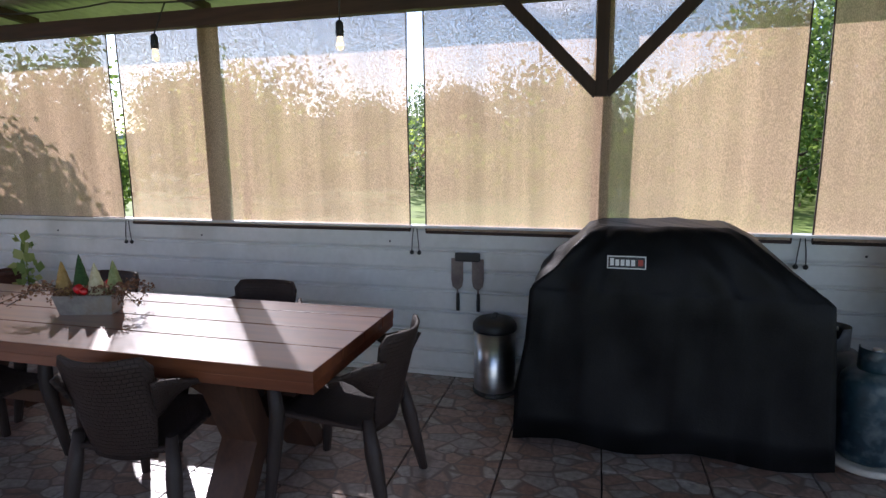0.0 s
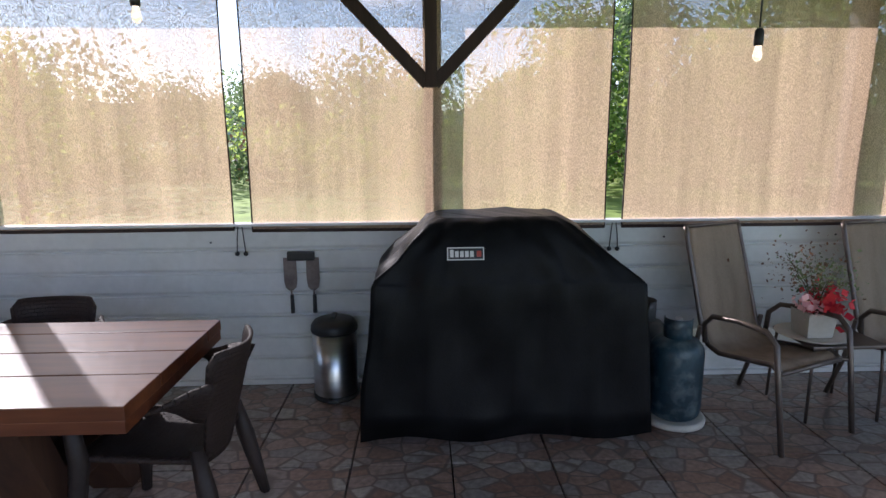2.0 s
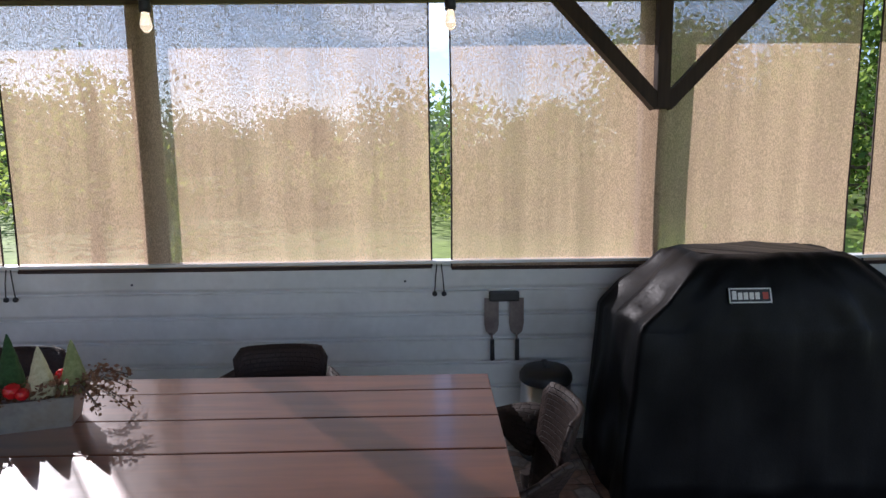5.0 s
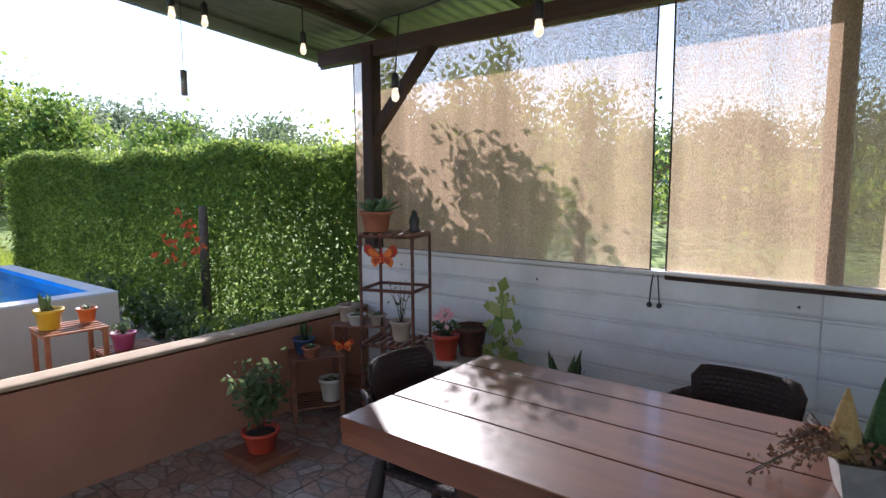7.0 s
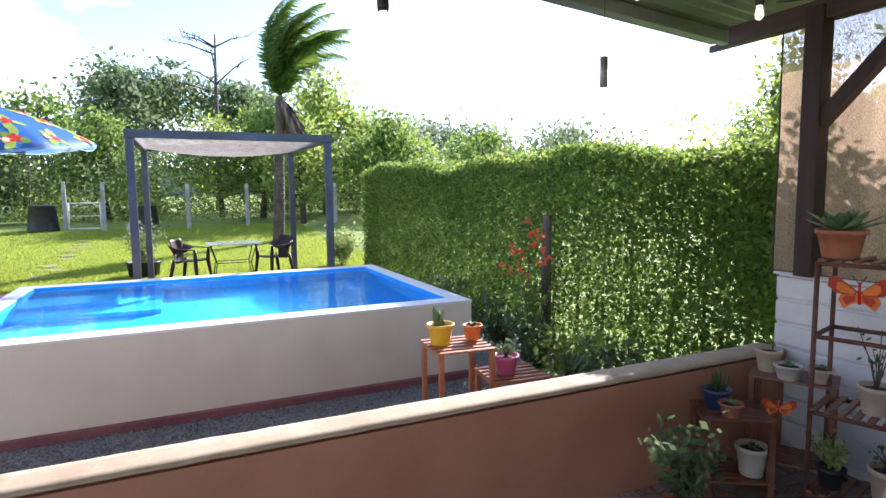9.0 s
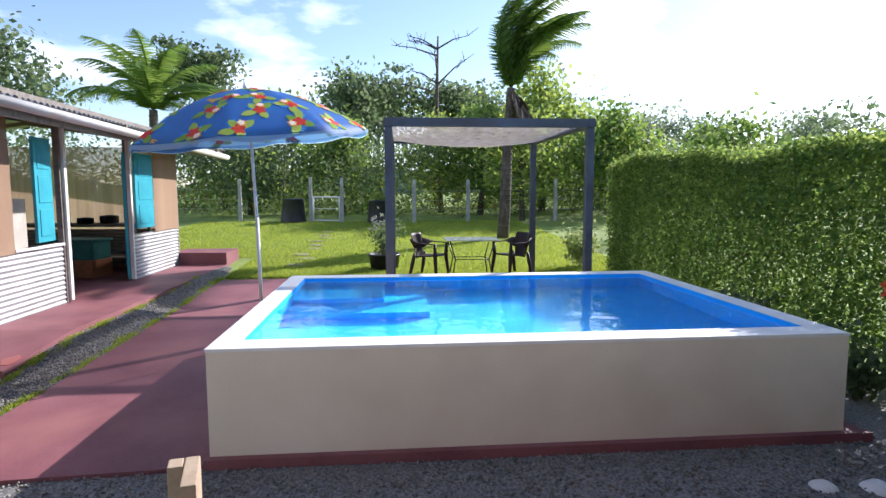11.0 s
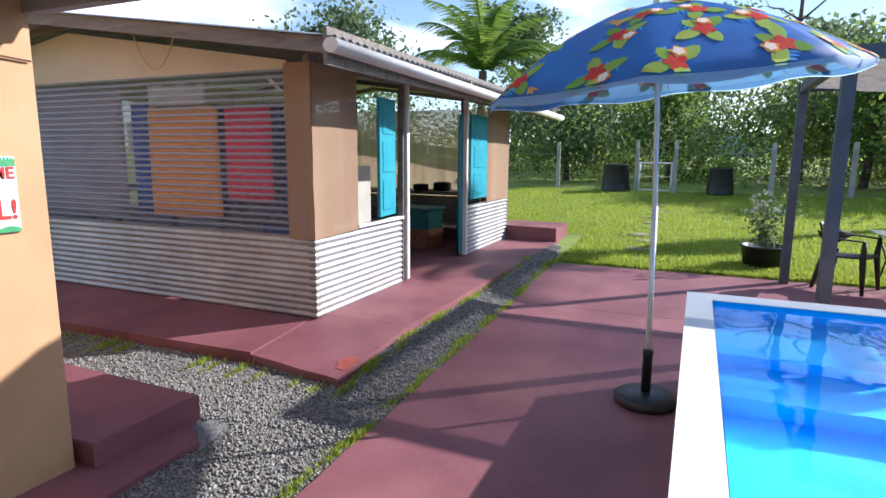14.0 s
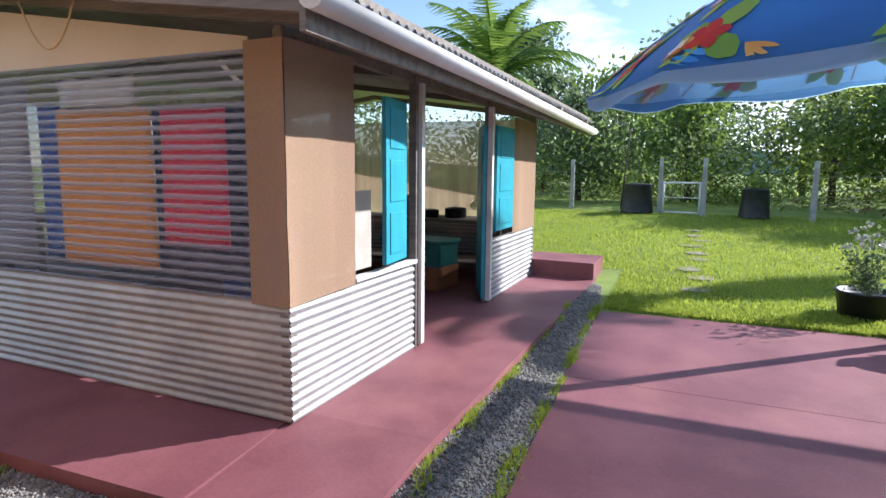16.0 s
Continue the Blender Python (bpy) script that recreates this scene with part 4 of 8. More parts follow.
grid(bm, 10, 6, lambda u, v: (KE + 0.015 * noise.noise((u * 9, v * 4, 37)), KY - 0.05 - 4.5 * u, 0.8 + 1.6 * v))
part("net_blind", bm, M["shade"], kit, "tan woven blind at the far side")
bm = bmesh.new()
corrugated(bm, (KE, KY, KB), (0, -4.5, 0), (0, 0, 0.73), 0.062, 0.016, (1, 0, 0))
part("far_sheet", bm, M["zinc"], kit)
bm = bmesh.new()
corrugated(bm, (KX, -8.64, KB), (-5.7, 0, 0), (0, 0, 0.73), 0.062, 0.016, (0, 1, 0))
part("back_sheet", bm, M["zinc"], kit)
for x, y in ((KX - 0.04, KY - 0.04), (-11.65, KY - 0.02), (-13.57, KY - 0.02), (KE, KY - 0.03), (KE, -8.6), (KX - 0.04, -9.4), (-12.3, -8.6)):
    bm = bmesh.new()
    box(bm, x - 0.035, x + 0.035, y - 0.035, y + 0.035, KB, 2.42, 0.004)
    part("post", bm, M["greywood"], kit)
bm = bmesh.new()
box(bm, KE, KX, KY - 0.06, KY - 0.01, 2.36, 2.44, 0.004)
part("top_plate", bm, M["greywood"], kit)
bm = bmesh.new()
box(bm, -11.62, -10.64, KY - 0.05, KY + 0.03, 0.85, 0.88, 0.004)
part("window_sill", bm, M["white"], kit)
# gable panel
bm = bmesh.new()
pts = [(KX - 0.012, KY - 0.26, 2.33), (KX - 0.012, -9.5, 2.33), (KX - 0.012, -9.5, 2.5), (KX - 0.012, -7.3, 2.84), (KX - 0.012, KY - 0.26, 2.40)]
f = bm.faces.new([bm.verts.new(p) for p in pts])
r = bmesh.ops.extrude_face_region(bm, geom=[f])
for v in r["geom"]:
    if isinstance(v, bmesh.types.BMVert):
        v.co.x -= 0.012
part("gable_panel", bm, M["gable"], kit, "cream painted gable panel")


def kit_roof_z(y):
    return 2.42 + 0.14 * (-3.55 - y) if y > -7.3 else 2.42 + 0.14 * 3.75 - 0.14 * (-7.3 - y)


for ya, yb in ((-3.55, -7.3), (-7.3, -10.6)):
    bm = bmesh.new()
    corrugated(bm, (-9.38, ya, kit_roof_z(ya) + 0.02), (0, yb - ya, kit_roof_z(yb) - kit_roof_z(ya)), (-7.6, 0, 0), 0.105, 0.03)
    part("roof_sheet", bm, M["zinc"], kit, "weathered zinc roof sheet")
    bm = bmesh.new()
    box(bm, -9.46, -9.42, min(ya, yb), max(ya, yb), -0.1, 0.02, 0.003)
    for v in bm.verts:
        v.co.z += kit_roof_z(v.co.y)
    part("barge_board", bm, M["greywood"], kit, "weathered barge board")
    for x in (-9.9, -12.2, -14.5, -16.4):
        bm = bmesh.new()
        box(bm, x - 0.03, x + 0.03, min(ya, yb), max(ya, yb), -0.06, 0.03)
        for v in bm.verts:
            v.co.z += kit_roof_z(v.co.y)
        part("rafter", bm, M["greywood"], kit)
bm = bmesh.new()
loops = []
for x in (-9.33, -17.0):
    z = 2.37 - 0.01 * (-9.33 - x)
    loops.append([(x, -3.54 + 0.065 * math.cos(a), z + 0.055 * math.sin(a)) for a in [2 * math.pi * k / 14 for k in range(14)]])
rings(bm, loops)
part("gutter", bm, M["gutter"], kit, "white plastic pipe gutter")
bm = bmesh.new()
box(bm, -16.9, -9.38, -3.64, -3.605, 2.24, 2.515, 0.003)
part("fascia", bm, M["greywood"], kit, "weathered fascia board behind the gutter")

# ---- dining table ----
def dining_table():
    x0, x1, y0, y1, zt = -3.82, -0.84, 1.64, 2.525, 0.752
    t = thing("dining_table", pose(0, 0, 0), "long varnished reddish plank dining table with heavy trestle legs", "table")
    ys = [y0, 1.9, 2.13, 2.36, y1]
    for a, b in zip(ys, ys[1:]):
        bm = bmesh.new()
        box(bm, x0, x1, a + 0.003, b - 0.003, zt - 0.05, zt, 0.004)
        part("plank", bm, M["tablewood"], t)
    bm = bmesh.new()
    box(bm, x0 + 0.004, x1 - 0.004, y0 + 0.006, y1 - 0.004, zt - 0.095, zt - 0.05, 0.003)
    part("apron_edge", bm, M["tableedge"], t, "dark reddish thick edge board")
    for x in (x0 + 0.5, x1 - 0.5):
        for s in (-1, 1):
            bm = bmesh.new()
            loops = []
            for z, dy in ((0.0, 0.36), (0.30, 0.16), (0.655, 0.30)):
                yc = (y0 + y1) / 2 + s * dy
                loops.append([(x - 0.09, yc - 0.06, z), (x + 0.09, yc - 0.06, z), (x + 0.09, yc + 0.06, z), (x - 0.09, yc + 0.06, z)])
            rings(bm, loops, smooth=False)
            part("leg", bm, M["tableleg"], t)
        bm = bmesh.new()
        box(bm, x - 0.08, x + 0.08, y0 + 0.28, y1 - 0.28, 0.24, 0.36, 0.006)
        part("trestle_block", bm, M["tableleg"], t)
        s = 1 if x < -2 else -1
        bm = bmesh.new()
        rings(bm, [[(x + s * 0.05, 2.0, 0.3), (x + s * 0.05, 2.09, 0.3), (x + s * 0.05, 2.09, 0.38), (x + s * 0.05, 2.0, 0.38)],
                   [(x + s * 0.62, 2.0, 0.6), (x + s * 0.62, 2.09, 0.6), (x + s * 0.62, 2.09, 0.655), (x + s * 0.55, 2.0, 0.655)]], smooth=False)
        part("knee_brace", bm, M["tableleg"], t)
    bm = bmesh.new()
    box(bm, x0 + 0.55, x1 - 0.55, 2.0, 2.08, 0.27, 0.34, 0.006)
    part("stretcher", bm, M["tableleg"], t)
    return t


dining_table()


def moulded_chair(m, name, label, group, mat):
    """Moulded tub armchair; it faces its own -y."""
    t = thing(name, m, label, "chair", group)
    bm = bmesh.new()
    grid(bm, 10, 10, lambda u, v: ((u - 0.5) * (0.44 - 0.04 * v), -0.24 + 0.46 * v, 0.435 - 0.018 * math.sin(math.pi * u) - 0.02 * v + 0.012 * (1 - v) ** 3), uv=(0.45, 0.45))
    thicken(bm, 0.018)
    part("seat", bm, mat, t)
    bm = bmesh.new()

    def back(u, v):
        a = (u - 0.5) * 2
        x = a * (0.135 + 0.065 * v ** 0.8)
        y = 0.235 + 0.12 * v - 0.085 * a * a * (0.4 + 0.6 * v)
        z = 0.36 + 0.445 * v + 0.012 * v * a * a - 0.05 * v * max(0.0, abs(a) - 0.8) * 5 * max(0.0, abs(a) - 0.8) * 5
        return (x, y, z)

    grid(bm, 14, 10, back, uv=(0.5, 0.45))
    thicken(bm, 0.014)
    part("backrest", bm, mat, t)
    for s in (-1, 1):
        bm = bmesh.new()

        def arm(u, v, s=s):
            k = min(1.0, u * 2.2)
            k = k * k * (3 - 2 * k)
            w = 0.17 * (1 - k) + 0.055 * k
            tw = k * math.pi / 2
            cy, cz = 0.262 - 0.50 * u, 0.625 * (1 - k) + (0.645 - 0.02 * u) * k
            off = (v - 0.5) * w
            lean = (v - 0.5) * 0.045 * (1 - k)
            return (s * (0.188 + 0.065 * k + 0.03 * math.sin(math.pi * u) + off * math.sin(tw) + lean), cy + (v - 0.5) * 0.08 * (1 - k), cz + off * math.cos(tw))

        grid(bm, 14, 4, arm, uv=(0.5, 0.2))
        thicken(bm, 0.016)
        part("armrest", bm, mat, t)
        for fy in (-1, 1):
            bm = bmesh.new()
            top = Vector((s * 0.245, -0.22, 0.625)) if fy < 0 else Vector((s * 0.2, 0.2, 0.46))
            mid = Vector((s * 0.225, -0.215, 0.42)) if fy < 0 else Vector((s * 0.215, 0.23, 0.3))
            foot = Vector((s * 0.265, -0.26, 0.0)) if fy < 0 else Vector((s * 0.24, 0.29, 0.0))
            loops = []
            for p, w in ((top, 0.024), (mid, 0.036), (mid.lerp(foot, 0.5), 0.03), (foot, 0.021)):
                loops.append([p + Vector((w * math.cos(k * math.pi / 3), w * math.sin(k * math.pi / 3), 0)) for k in range(6)])
            rings(bm, loops)
            part("leg", bm, M["plastic"], t)
    return t


chair = moulded_chair(pose(-1.69, 2.44, 0, 0, 0, 3), "rattan_chair", "dark brown woven-look plastic armchair at the dining table", "chairs round the dining table", M["rattan"])
for x, y, a in ((-2.82, 2.46, -5), (-1.66, 1.74, 188), (-2.78, 1.78, 172), (-0.93, 2.1, 268), (-3.72, 2.14, 90)):
    copy_thing(chair, pose(x, y, 0, 0, 0, a))


# ---- covered grill ----
def grill():
    t = thing("covered_grill", pose(0.51, 3.04, 0), "barbecue grill under a creased black vinyl cover", "grill")
    bm = bmesh.new()
    secs = [(0.04, -0.745, 0.755, -0.37, 0.33), (0.3, -0.725, 0.745, -0.345, 0.33), (0.6, -0.695, 0.735, -0.32, 0.32), (0.83, -0.665, 0.72, -0.31, 0.315), (0.865, -0.645, 0.695, -0.30, 0.30),
            (0.96, -0.555, 0.585, -0.285, 0.28), (1.06, -0.46, 0.47, -0.26, 0.26), (1.14, -0.39, 0.36, -0.22, 0.23), (1.165, -0.345, 0.295, -0.17, 0.19)]
    nx, ny = 26, 10
    loops = []
    for z, a, b, c, d in secs:
        lp = []
        for i in range(nx):
            lp.append((a + (b - a) * i / nx, c, z))
        for i in range(ny):
            lp.append((b, c + (d - c) * i / ny, z))
        for i in range(nx):
            lp.append((b + (a - b) * i / nx, d, z))
        for i in range(ny):
            lp.append((a, d + (c - d) * i / ny, z))
        out = []
        for x, y, zz in lp:
            fold = abs(noise.noise((x * 4 + zz * 3.1, y * 3, zz * 2.2)))
            k = 0.03 * noise.noise((x * 5 + zz * 2, y * 5, zz * 1.6)) + 0.016 * noise.noise((x * 13 + zz * 7, y * 13, zz * 5)) + 0.035 * (0.35 - fold) * (1 if zz < 1.1 else 0.3)
            r = Vector((x, y * 2, 0)).normalized()
            out.append((x + r.x * k, y + r.y * k, zz + 0.5 * k + (0.02 * math.sin(x * 9) if zz < 0.1 else 0)))
        loops.append(out)
    rings(bm, loops)
    bmesh.ops.subdivide_edges(bm, edges=[e for e in bm.edges], cuts=1, use_grid_fill=True, smooth=0.15)
    part("cover", bm, M["cover"], t)
    bm = bmesh.new()
    box(bm, -0.092, 0.092, -0.004, 0.0, -0.032, 0.032)
    ob = part("badge", bm, M["black"], t, "small framed white and red badge")
    bm = bmesh.new()
    for a, b, c, d in ((-0.092, 0.092, 0.027, 0.032), (-0.092, 0.092, -0.032, -0.027), (-0.092, -0.087, -0.027, 0.027), (0.087, 0.092, -0.027, 0.027)):
        box(bm, a, b, -0.007, -0.004, c, d)
    for i in range(5):
        box(bm, -0.078 + i * 0.025, -0.06 + i * 0.025, -0.007, -0.004, -0.017, 0.013 if i else 0.02)
    part("badge_mark", bm, M["white"], ob)
    bm = bmesh.new()
    box(bm, 0.055, 0.078, -0.007, -0.004, -0.016, 0.014)
    part("badge_square", bm, M["redpot"], ob)
    ob.matrix_local = pose(-0.2, -0.298, 1.0, -17, 0, 0)
    return t


grill()

# ---- things on the terrace ----
def foliage(name, pts, size, material, parent, seed, aspect=0.5, droop=0.0, up=0.6, label=""):
    rng = np.random.default_rng(seed)
    pts = np.asarray(pts, float)
    me = quads(name, pts, (0, 0, up), size * rng.uniform(0.6, 1.3, len(pts)), material, rng, aspect, droop)
    ob = new(name, me)
    ob.parent = parent
    if label:
        ob["label"] = label
    return ob


def pot_part(parent, r, h, material, z=0.0, name="pot", soil=True):
    bm = bmesh.new()
    lathe(bm, [(r * 0.7, 0), (r * 0.74, h * 0.05), (r * 0.95, h * 0.82), (r * 1.06, h * 0.84), (r * 1.08, h), (r * 0.96, h), (r * 0.93, h * 0.86), (r * 0.3, h * 0.85)], 18, (0, 0, z))
    part(name, bm, material, parent)
    if soil:
        bm = bmesh.new()
        lathe(bm, [(r * 0.92, h * 0.84), (r * 0.5, h * 0.9), (0.004, h * 0.91)], 12, (0, 0, z))
        part("soil", bm, M["earth"], parent)


def rosette(parent, z, n, ln, w, material, seed, lift=0.55):
    """A rosette of thick pointed leaves, one mesh."""
    rng = random.Random(seed)
    bm = bmesh.new()
    for i in range(n):
        a = i * 2.4
        tilt = lift + 0.9 * (1 - i / n) * (rng.random() * 0.3 + 0.7)
        L = ln * (0.6 + 0.4 * (1 - i / n)) * rng.uniform(0.85, 1.1)
        d = Vector((math.cos(a) * math.sin(tilt), math.sin(a) * math.sin(tilt), math.cos(tilt)))
        s = Vector((-math.sin(a), math.cos(a), 0))
        nrm = s.cross(d)
        base = Vector((0, 0, z))
        loops = []
        for k, ww in ((0.0, 0.5), (0.45, 1.0), (0.8, 0.7), (1.0, 0.05)):
            p = base + d * L * k
            loops.append([p + s * w * ww, p + nrm * w * 0.25 * ww, p - s * w * ww, p - nrm * w * 0.12 * ww])
        rings(bm, loops)
    return part("leaves", bm, material, parent)


def blades(parent, z, n, ln, w, material, seed, spread=0.25):
    rng = random.Random(seed)
    bm = bmesh.new()
    for i in range(n):
        a = rng.uniform(0, 6.28)
        L = ln * rng.uniform(0.6, 1.0)
        tip = Vector((math.cos(a) * spread * rng.uniform(0.3, 1) * L, math.sin(a) * spread * rng.uniform(0.3, 1) * L, L))
        b0 = Vector((rng.uniform(-0.03, 0.03), rng.uniform(-0.03, 0.03), z))
        s = Vector((-math.sin(a + 0.6), math.cos(a + 0.6), 0)) * w
        loops = []
        for k, ww in ((0.0, 0.7), (0.4, 1.0), (0.75, 0.8), (1.0, 0.05)):
            p = b0 + tip * k
            loops.append([p + s * ww, p + Vector((0, 0, 0.002)) + s.cross(Vector((0, 0, 1))) * 0.15, p - s * ww, p - s.cross(Vector((0, 0, 1))) * 0.1])
        rings(bm, loops)
    return part("leaves", bm, material, parent)


def bushy(parent, z, h, r, n, size, material, seed, droop=0.0):
    """A loose leafy plant on a few stems."""
    rng = np.random.default_rng(seed)
    bm = bmesh.new()
    pts = []
    k = 7
    for i in range(k):
        a = 2 * math.pi * i / k + rng.uniform(-0.3, 0.3)
        rr = r * rng.uniform(0.3, 1.0)
        top = Vector((math.cos(a) * rr, math.sin(a) * rr, z + h * rng.uniform(0.55, 1.0)))
        mid = Vector((math.cos(a) * rr * 0.35, math.sin(a) * rr * 0.35, z + h * 0.4))
        tube(bm, [(0, 0, z - 0.02), mid, top], 0.004, 5, 0.0015)
        for _ in range(n // k):
            t = rng.uniform(0.25, 1.0)
            p = Vector((0, 0, z)).lerp(mid, min(1, t * 2)) if t < 0.5 else mid.lerp(top, t * 2 - 1)
            pts.append(np.array(p) + rng.normal(size=3) * r * 0.16)
    part("stalk", bm, M["bark"], parent)
    foliage("leaves", pts, size, material, parent, seed, 0.55, droop)


def potted(name, x, y, z, r, h, pot_m, label, maker, a=0, group="potted plants"):
    t = thing(name, pose(x, y, z, 0, 0, a), label, "potted plant", group)
    pot_part(t, r, h, pot_m)
    maker(t, h * 0.9)
    return t


# basket centrepiece
def centrepiece():
    t = thing("table_centrepiece", pose(-2.345, 2.11, 0.752, 0, 0, 16), "galvanised tin trough with small sisal trees and dried flowers", "decoration")
    bm = bmesh.new()
    loops = []
    for z, a, b in ((0, 0.13, 0.05), (0.01, 0.133, 0.052), (0.10, 0.15, 0.068), (0.104, 0.153, 0.071), (0.104, 0.146, 0.064), (0.02, 0.128, 0.048)):
        loops.append([(-a, -b, z), (a, -b, z), (a, b, z), (-a, b, z)])
    rings(bm, loops, smooth=False)
    part("trough", bm, M["galv"], t)
    for x, y, h, mat in ((-0.125, 0.0, 0.17, "sisal_gold"), (-0.045, 0.02, 0.2, "sisal_green"), (0.045, -0.01, 0.16, "sisal_cream"), (0.135, 0.0, 0.17, "sisal_pale")):
        bm = bmesh.new()
        prof = []
        for i in range(9):
            k = i / 8
            prof.append((0.043 * (1 - k) ** 0.85 * (1.0 + 0.06 * (i % 2)) + 0.002, 0.1 + h * k))
        lathe(bm, prof, 12, (x, y, 0))
        part("sisal_tree", bm, M[mat], t)
    rng = np.random.default_rng(3)
    for s in (-1, 1):
        pts = []
        for i in range(9):
            bm = bmesh.new()
            y = rng.uniform(-0.07, 0.07)
            tip = Vector((s * rng.uniform(0.22, 0.36), y * 2.2 - 0.02, rng.uniform(0.03, 0.14)))
            st = Vector((s * 0.12, y * 0.4, 0.12))
            mid = st.lerp(tip, 0.5) + Vector((0, 0, 0.04))
            tube(bm, [st, mid, tip], 0.002, 4)
            for k in np.linspace(0.2, 1.0, 34):
                p = st.lerp(mid, min(1, k * 2)) if k < 0.5 else mid.lerp(tip, k * 2 - 1)
                pts.append(np.array(p) + rng.normal(size=3) * 0.012)
            part("dried_stem", bm, M["bark"], t)
        foliage("dried_sprays", pts, 0.018, M["dry"], t, 11 + s, 0.7)
    pts = np.stack([rng.uniform(-0.14, 0.14, 420), rng.uniform(-0.07, 0.06, 420), rng.uniform(0.095, 0.15, 420)], 1)
    foliage("moss", pts, 0.022, M["dry"], t, 17, 0.7)
    for x, y, z, r in ((-0.02, -0.05, 0.135, 0.026), (0.01, -0.06, 0.125, 0.02), (0.09, 0.03, 0.15, 0.018)):
        bm = bmesh.new()
        bmesh.ops.create_icosphere(bm, subdivisions=2, radius=r, matrix=Matrix.Translation((x, y, z)))
        part("red_bauble", bm, M["redgloss"], t, "glossy red bauble")


centrepiece()


# steel pedal bin
def pedal_bin():
    t = thing("pedal_bin", pose(-0.45, 3.33, 0) @ Matrix.Diagonal((1.05, 1.05, 1.05, 1)), "brushed steel pedal bin with a black lid", "bin")
    bm = bmesh.new()
    lathe(bm, [(0.126, 0.02), (0.128, 0.03), (0.128, 0.40)], 28)
    part("body", bm, M["steel"], t)
    bm = bmesh.new()
    lathe(bm, [(0.132, 0.0), (0.134, 0.005), (0.134, 0.028), (0.128, 0.03)], 28)
    part("base_ring", bm, M["black"], t)
    bm = bmesh.new()
    lathe(bm, [(0.133, 0.40), (0.136, 0.41), (0.134, 0.435), (0.115, 0.462), (0.07, 0.478), (0.005, 0.482)], 28)
    box(bm, -0.014, 0.014, -0.05, 0.05, 0.474, 0.492, 0.004)
    part("lid", bm, M["black"], t)
    bm = bmesh.new()
    box(bm, -0.03, 0.03, -0.165, -0.12, 0.012, 0.024, 0.003)
    part("pedal", bm, M["black"], t)


pedal_bin()


def gas_bottle(x, y, k, enamel, label, a=0):
    t = thing("gas_bottle", pose(x, y, 0.055, 0, 0, a), label, "gas bottle", "gas bottles by the grill")
    bm = bmesh.new()
    r = 0.143 * k
    lathe(bm, [(r * 0.8, 0), (r * 0.95, 0.02), (r, 0.06), (r, 0.36 * k), (r * 0.95, 0.40 * k), (r * 0.75, 0.435 * k), (r * 0.4, 0.455 * k), (r * 0.3, 0.46 * k)], 26)
    part("tank", bm, enamel, t)
    bm = bmesh.new()
    grid(bm, 24, 3, lambda u, v: (r * 0.52 * math.cos(0.6 + u * 5.1), r * 0.52 * math.sin(0.6 + u * 5.1), 0.44 * k + v * 0.115 * k * (1 if 0.15 < u < 0.85 else 0.6)))
    thicken(bm, 0.004)
    part("collar", bm, enamel, t)
    bm = bmesh.new()
    lathe(bm, [(0.016, 0.455 * k), (0.018, 0.5 * k), (0.012, 0.505 * k), (0.012, 0.53 * k), (0.024, 0.533 * k), (0.02, 0.55 * k)], 10)
    part("valve", bm, M["steel"], t)
    return t


def bottle_dolly(x, y):
    t = thing("round_plant_dolly", pose(x, y, 0), "pale round wheeled dolly under a gas bottle", "dolly")
    bm = bmesh.new()
    lathe(bm, [(0.15, 0.022), (0.168, 0.024), (0.172, 0.04), (0.166, 0.055), (0.15, 0.054)], 28)
    part("tray", bm, M["whitepot"], t)
    for i in range(4):
        bm = bmesh.new()
        tube(bm, [(0.12 * math.cos(i * 1.57 + 0.4) - 0.01, 0.12 * math.sin(i * 1.57 + 0.4), 0.013), (0.12 * math.cos(i * 1.57 + 0.4) + 0.01, 0.12 * math.sin(i * 1.57 + 0.4), 0.013)], 0.013, 10)
        part("castor", bm, M["black"], t)


bottle_dolly(1.475, 2.87)
gas_bottle(1.475, 2.87, 1.0, M["gas"], "chipped blue gas bottle standing on a round dolly", 60)
g2 = gas_bottle(1.41, 3.22, 1.1, M["grey_enamel"], "dark worn gas bottle behind the blue one", 200)
g2.location.z = 0.0


# grill tools on the wall
def tool_rack():
    t = thing("grill_tool_rack", pose(-0.66, WY - 0.015, 0.0), "hanging rack with two steel grill spatulas on the siding", "tool rack")
    bm = bmesh.new()
    box(bm, -0.085, 0.085, -0.02, 0.013, 0.825, 0.885, 0.012)
    part("bracket", bm, M["black"], t)
    for s in (-1, 1):
        tool = new("spatula")
        tool.parent = t
        bm = bmesh.new()
        x = s * 0.07
        pts = [(x - 0.04, 0.845), (x + 0.04, 0.845), (x + 0.041, 0.70), (x + 0.033, 0.655), (x + 0.012, 0.635), (x - 0.012, 0.635), (x - 0.033, 0.655), (x - 0.041, 0.70)]
        f = bm.faces.new([bm.verts.new((a, -0.004, z)) for a, z in pts])
        thicken(bm, 0.003)
        part("blade", bm, M["toolgrey"], tool)
        bm = bmesh.new()
        tube(bm, [(x, -0.006, 0.645), (x + 0.004, -0.01, 0.595)], 0.006, 8)
        part("shank", bm, M["toolgrey"], tool)
        bm = bmesh.new()
        tube(bm, [(x + 0.004, -0.01, 0.61), (x + 0.004, -0.01, 0.49)], 0.011, 10, 0.013)
        part("grip", bm, M["black"], tool)
    return t


tool_rack()


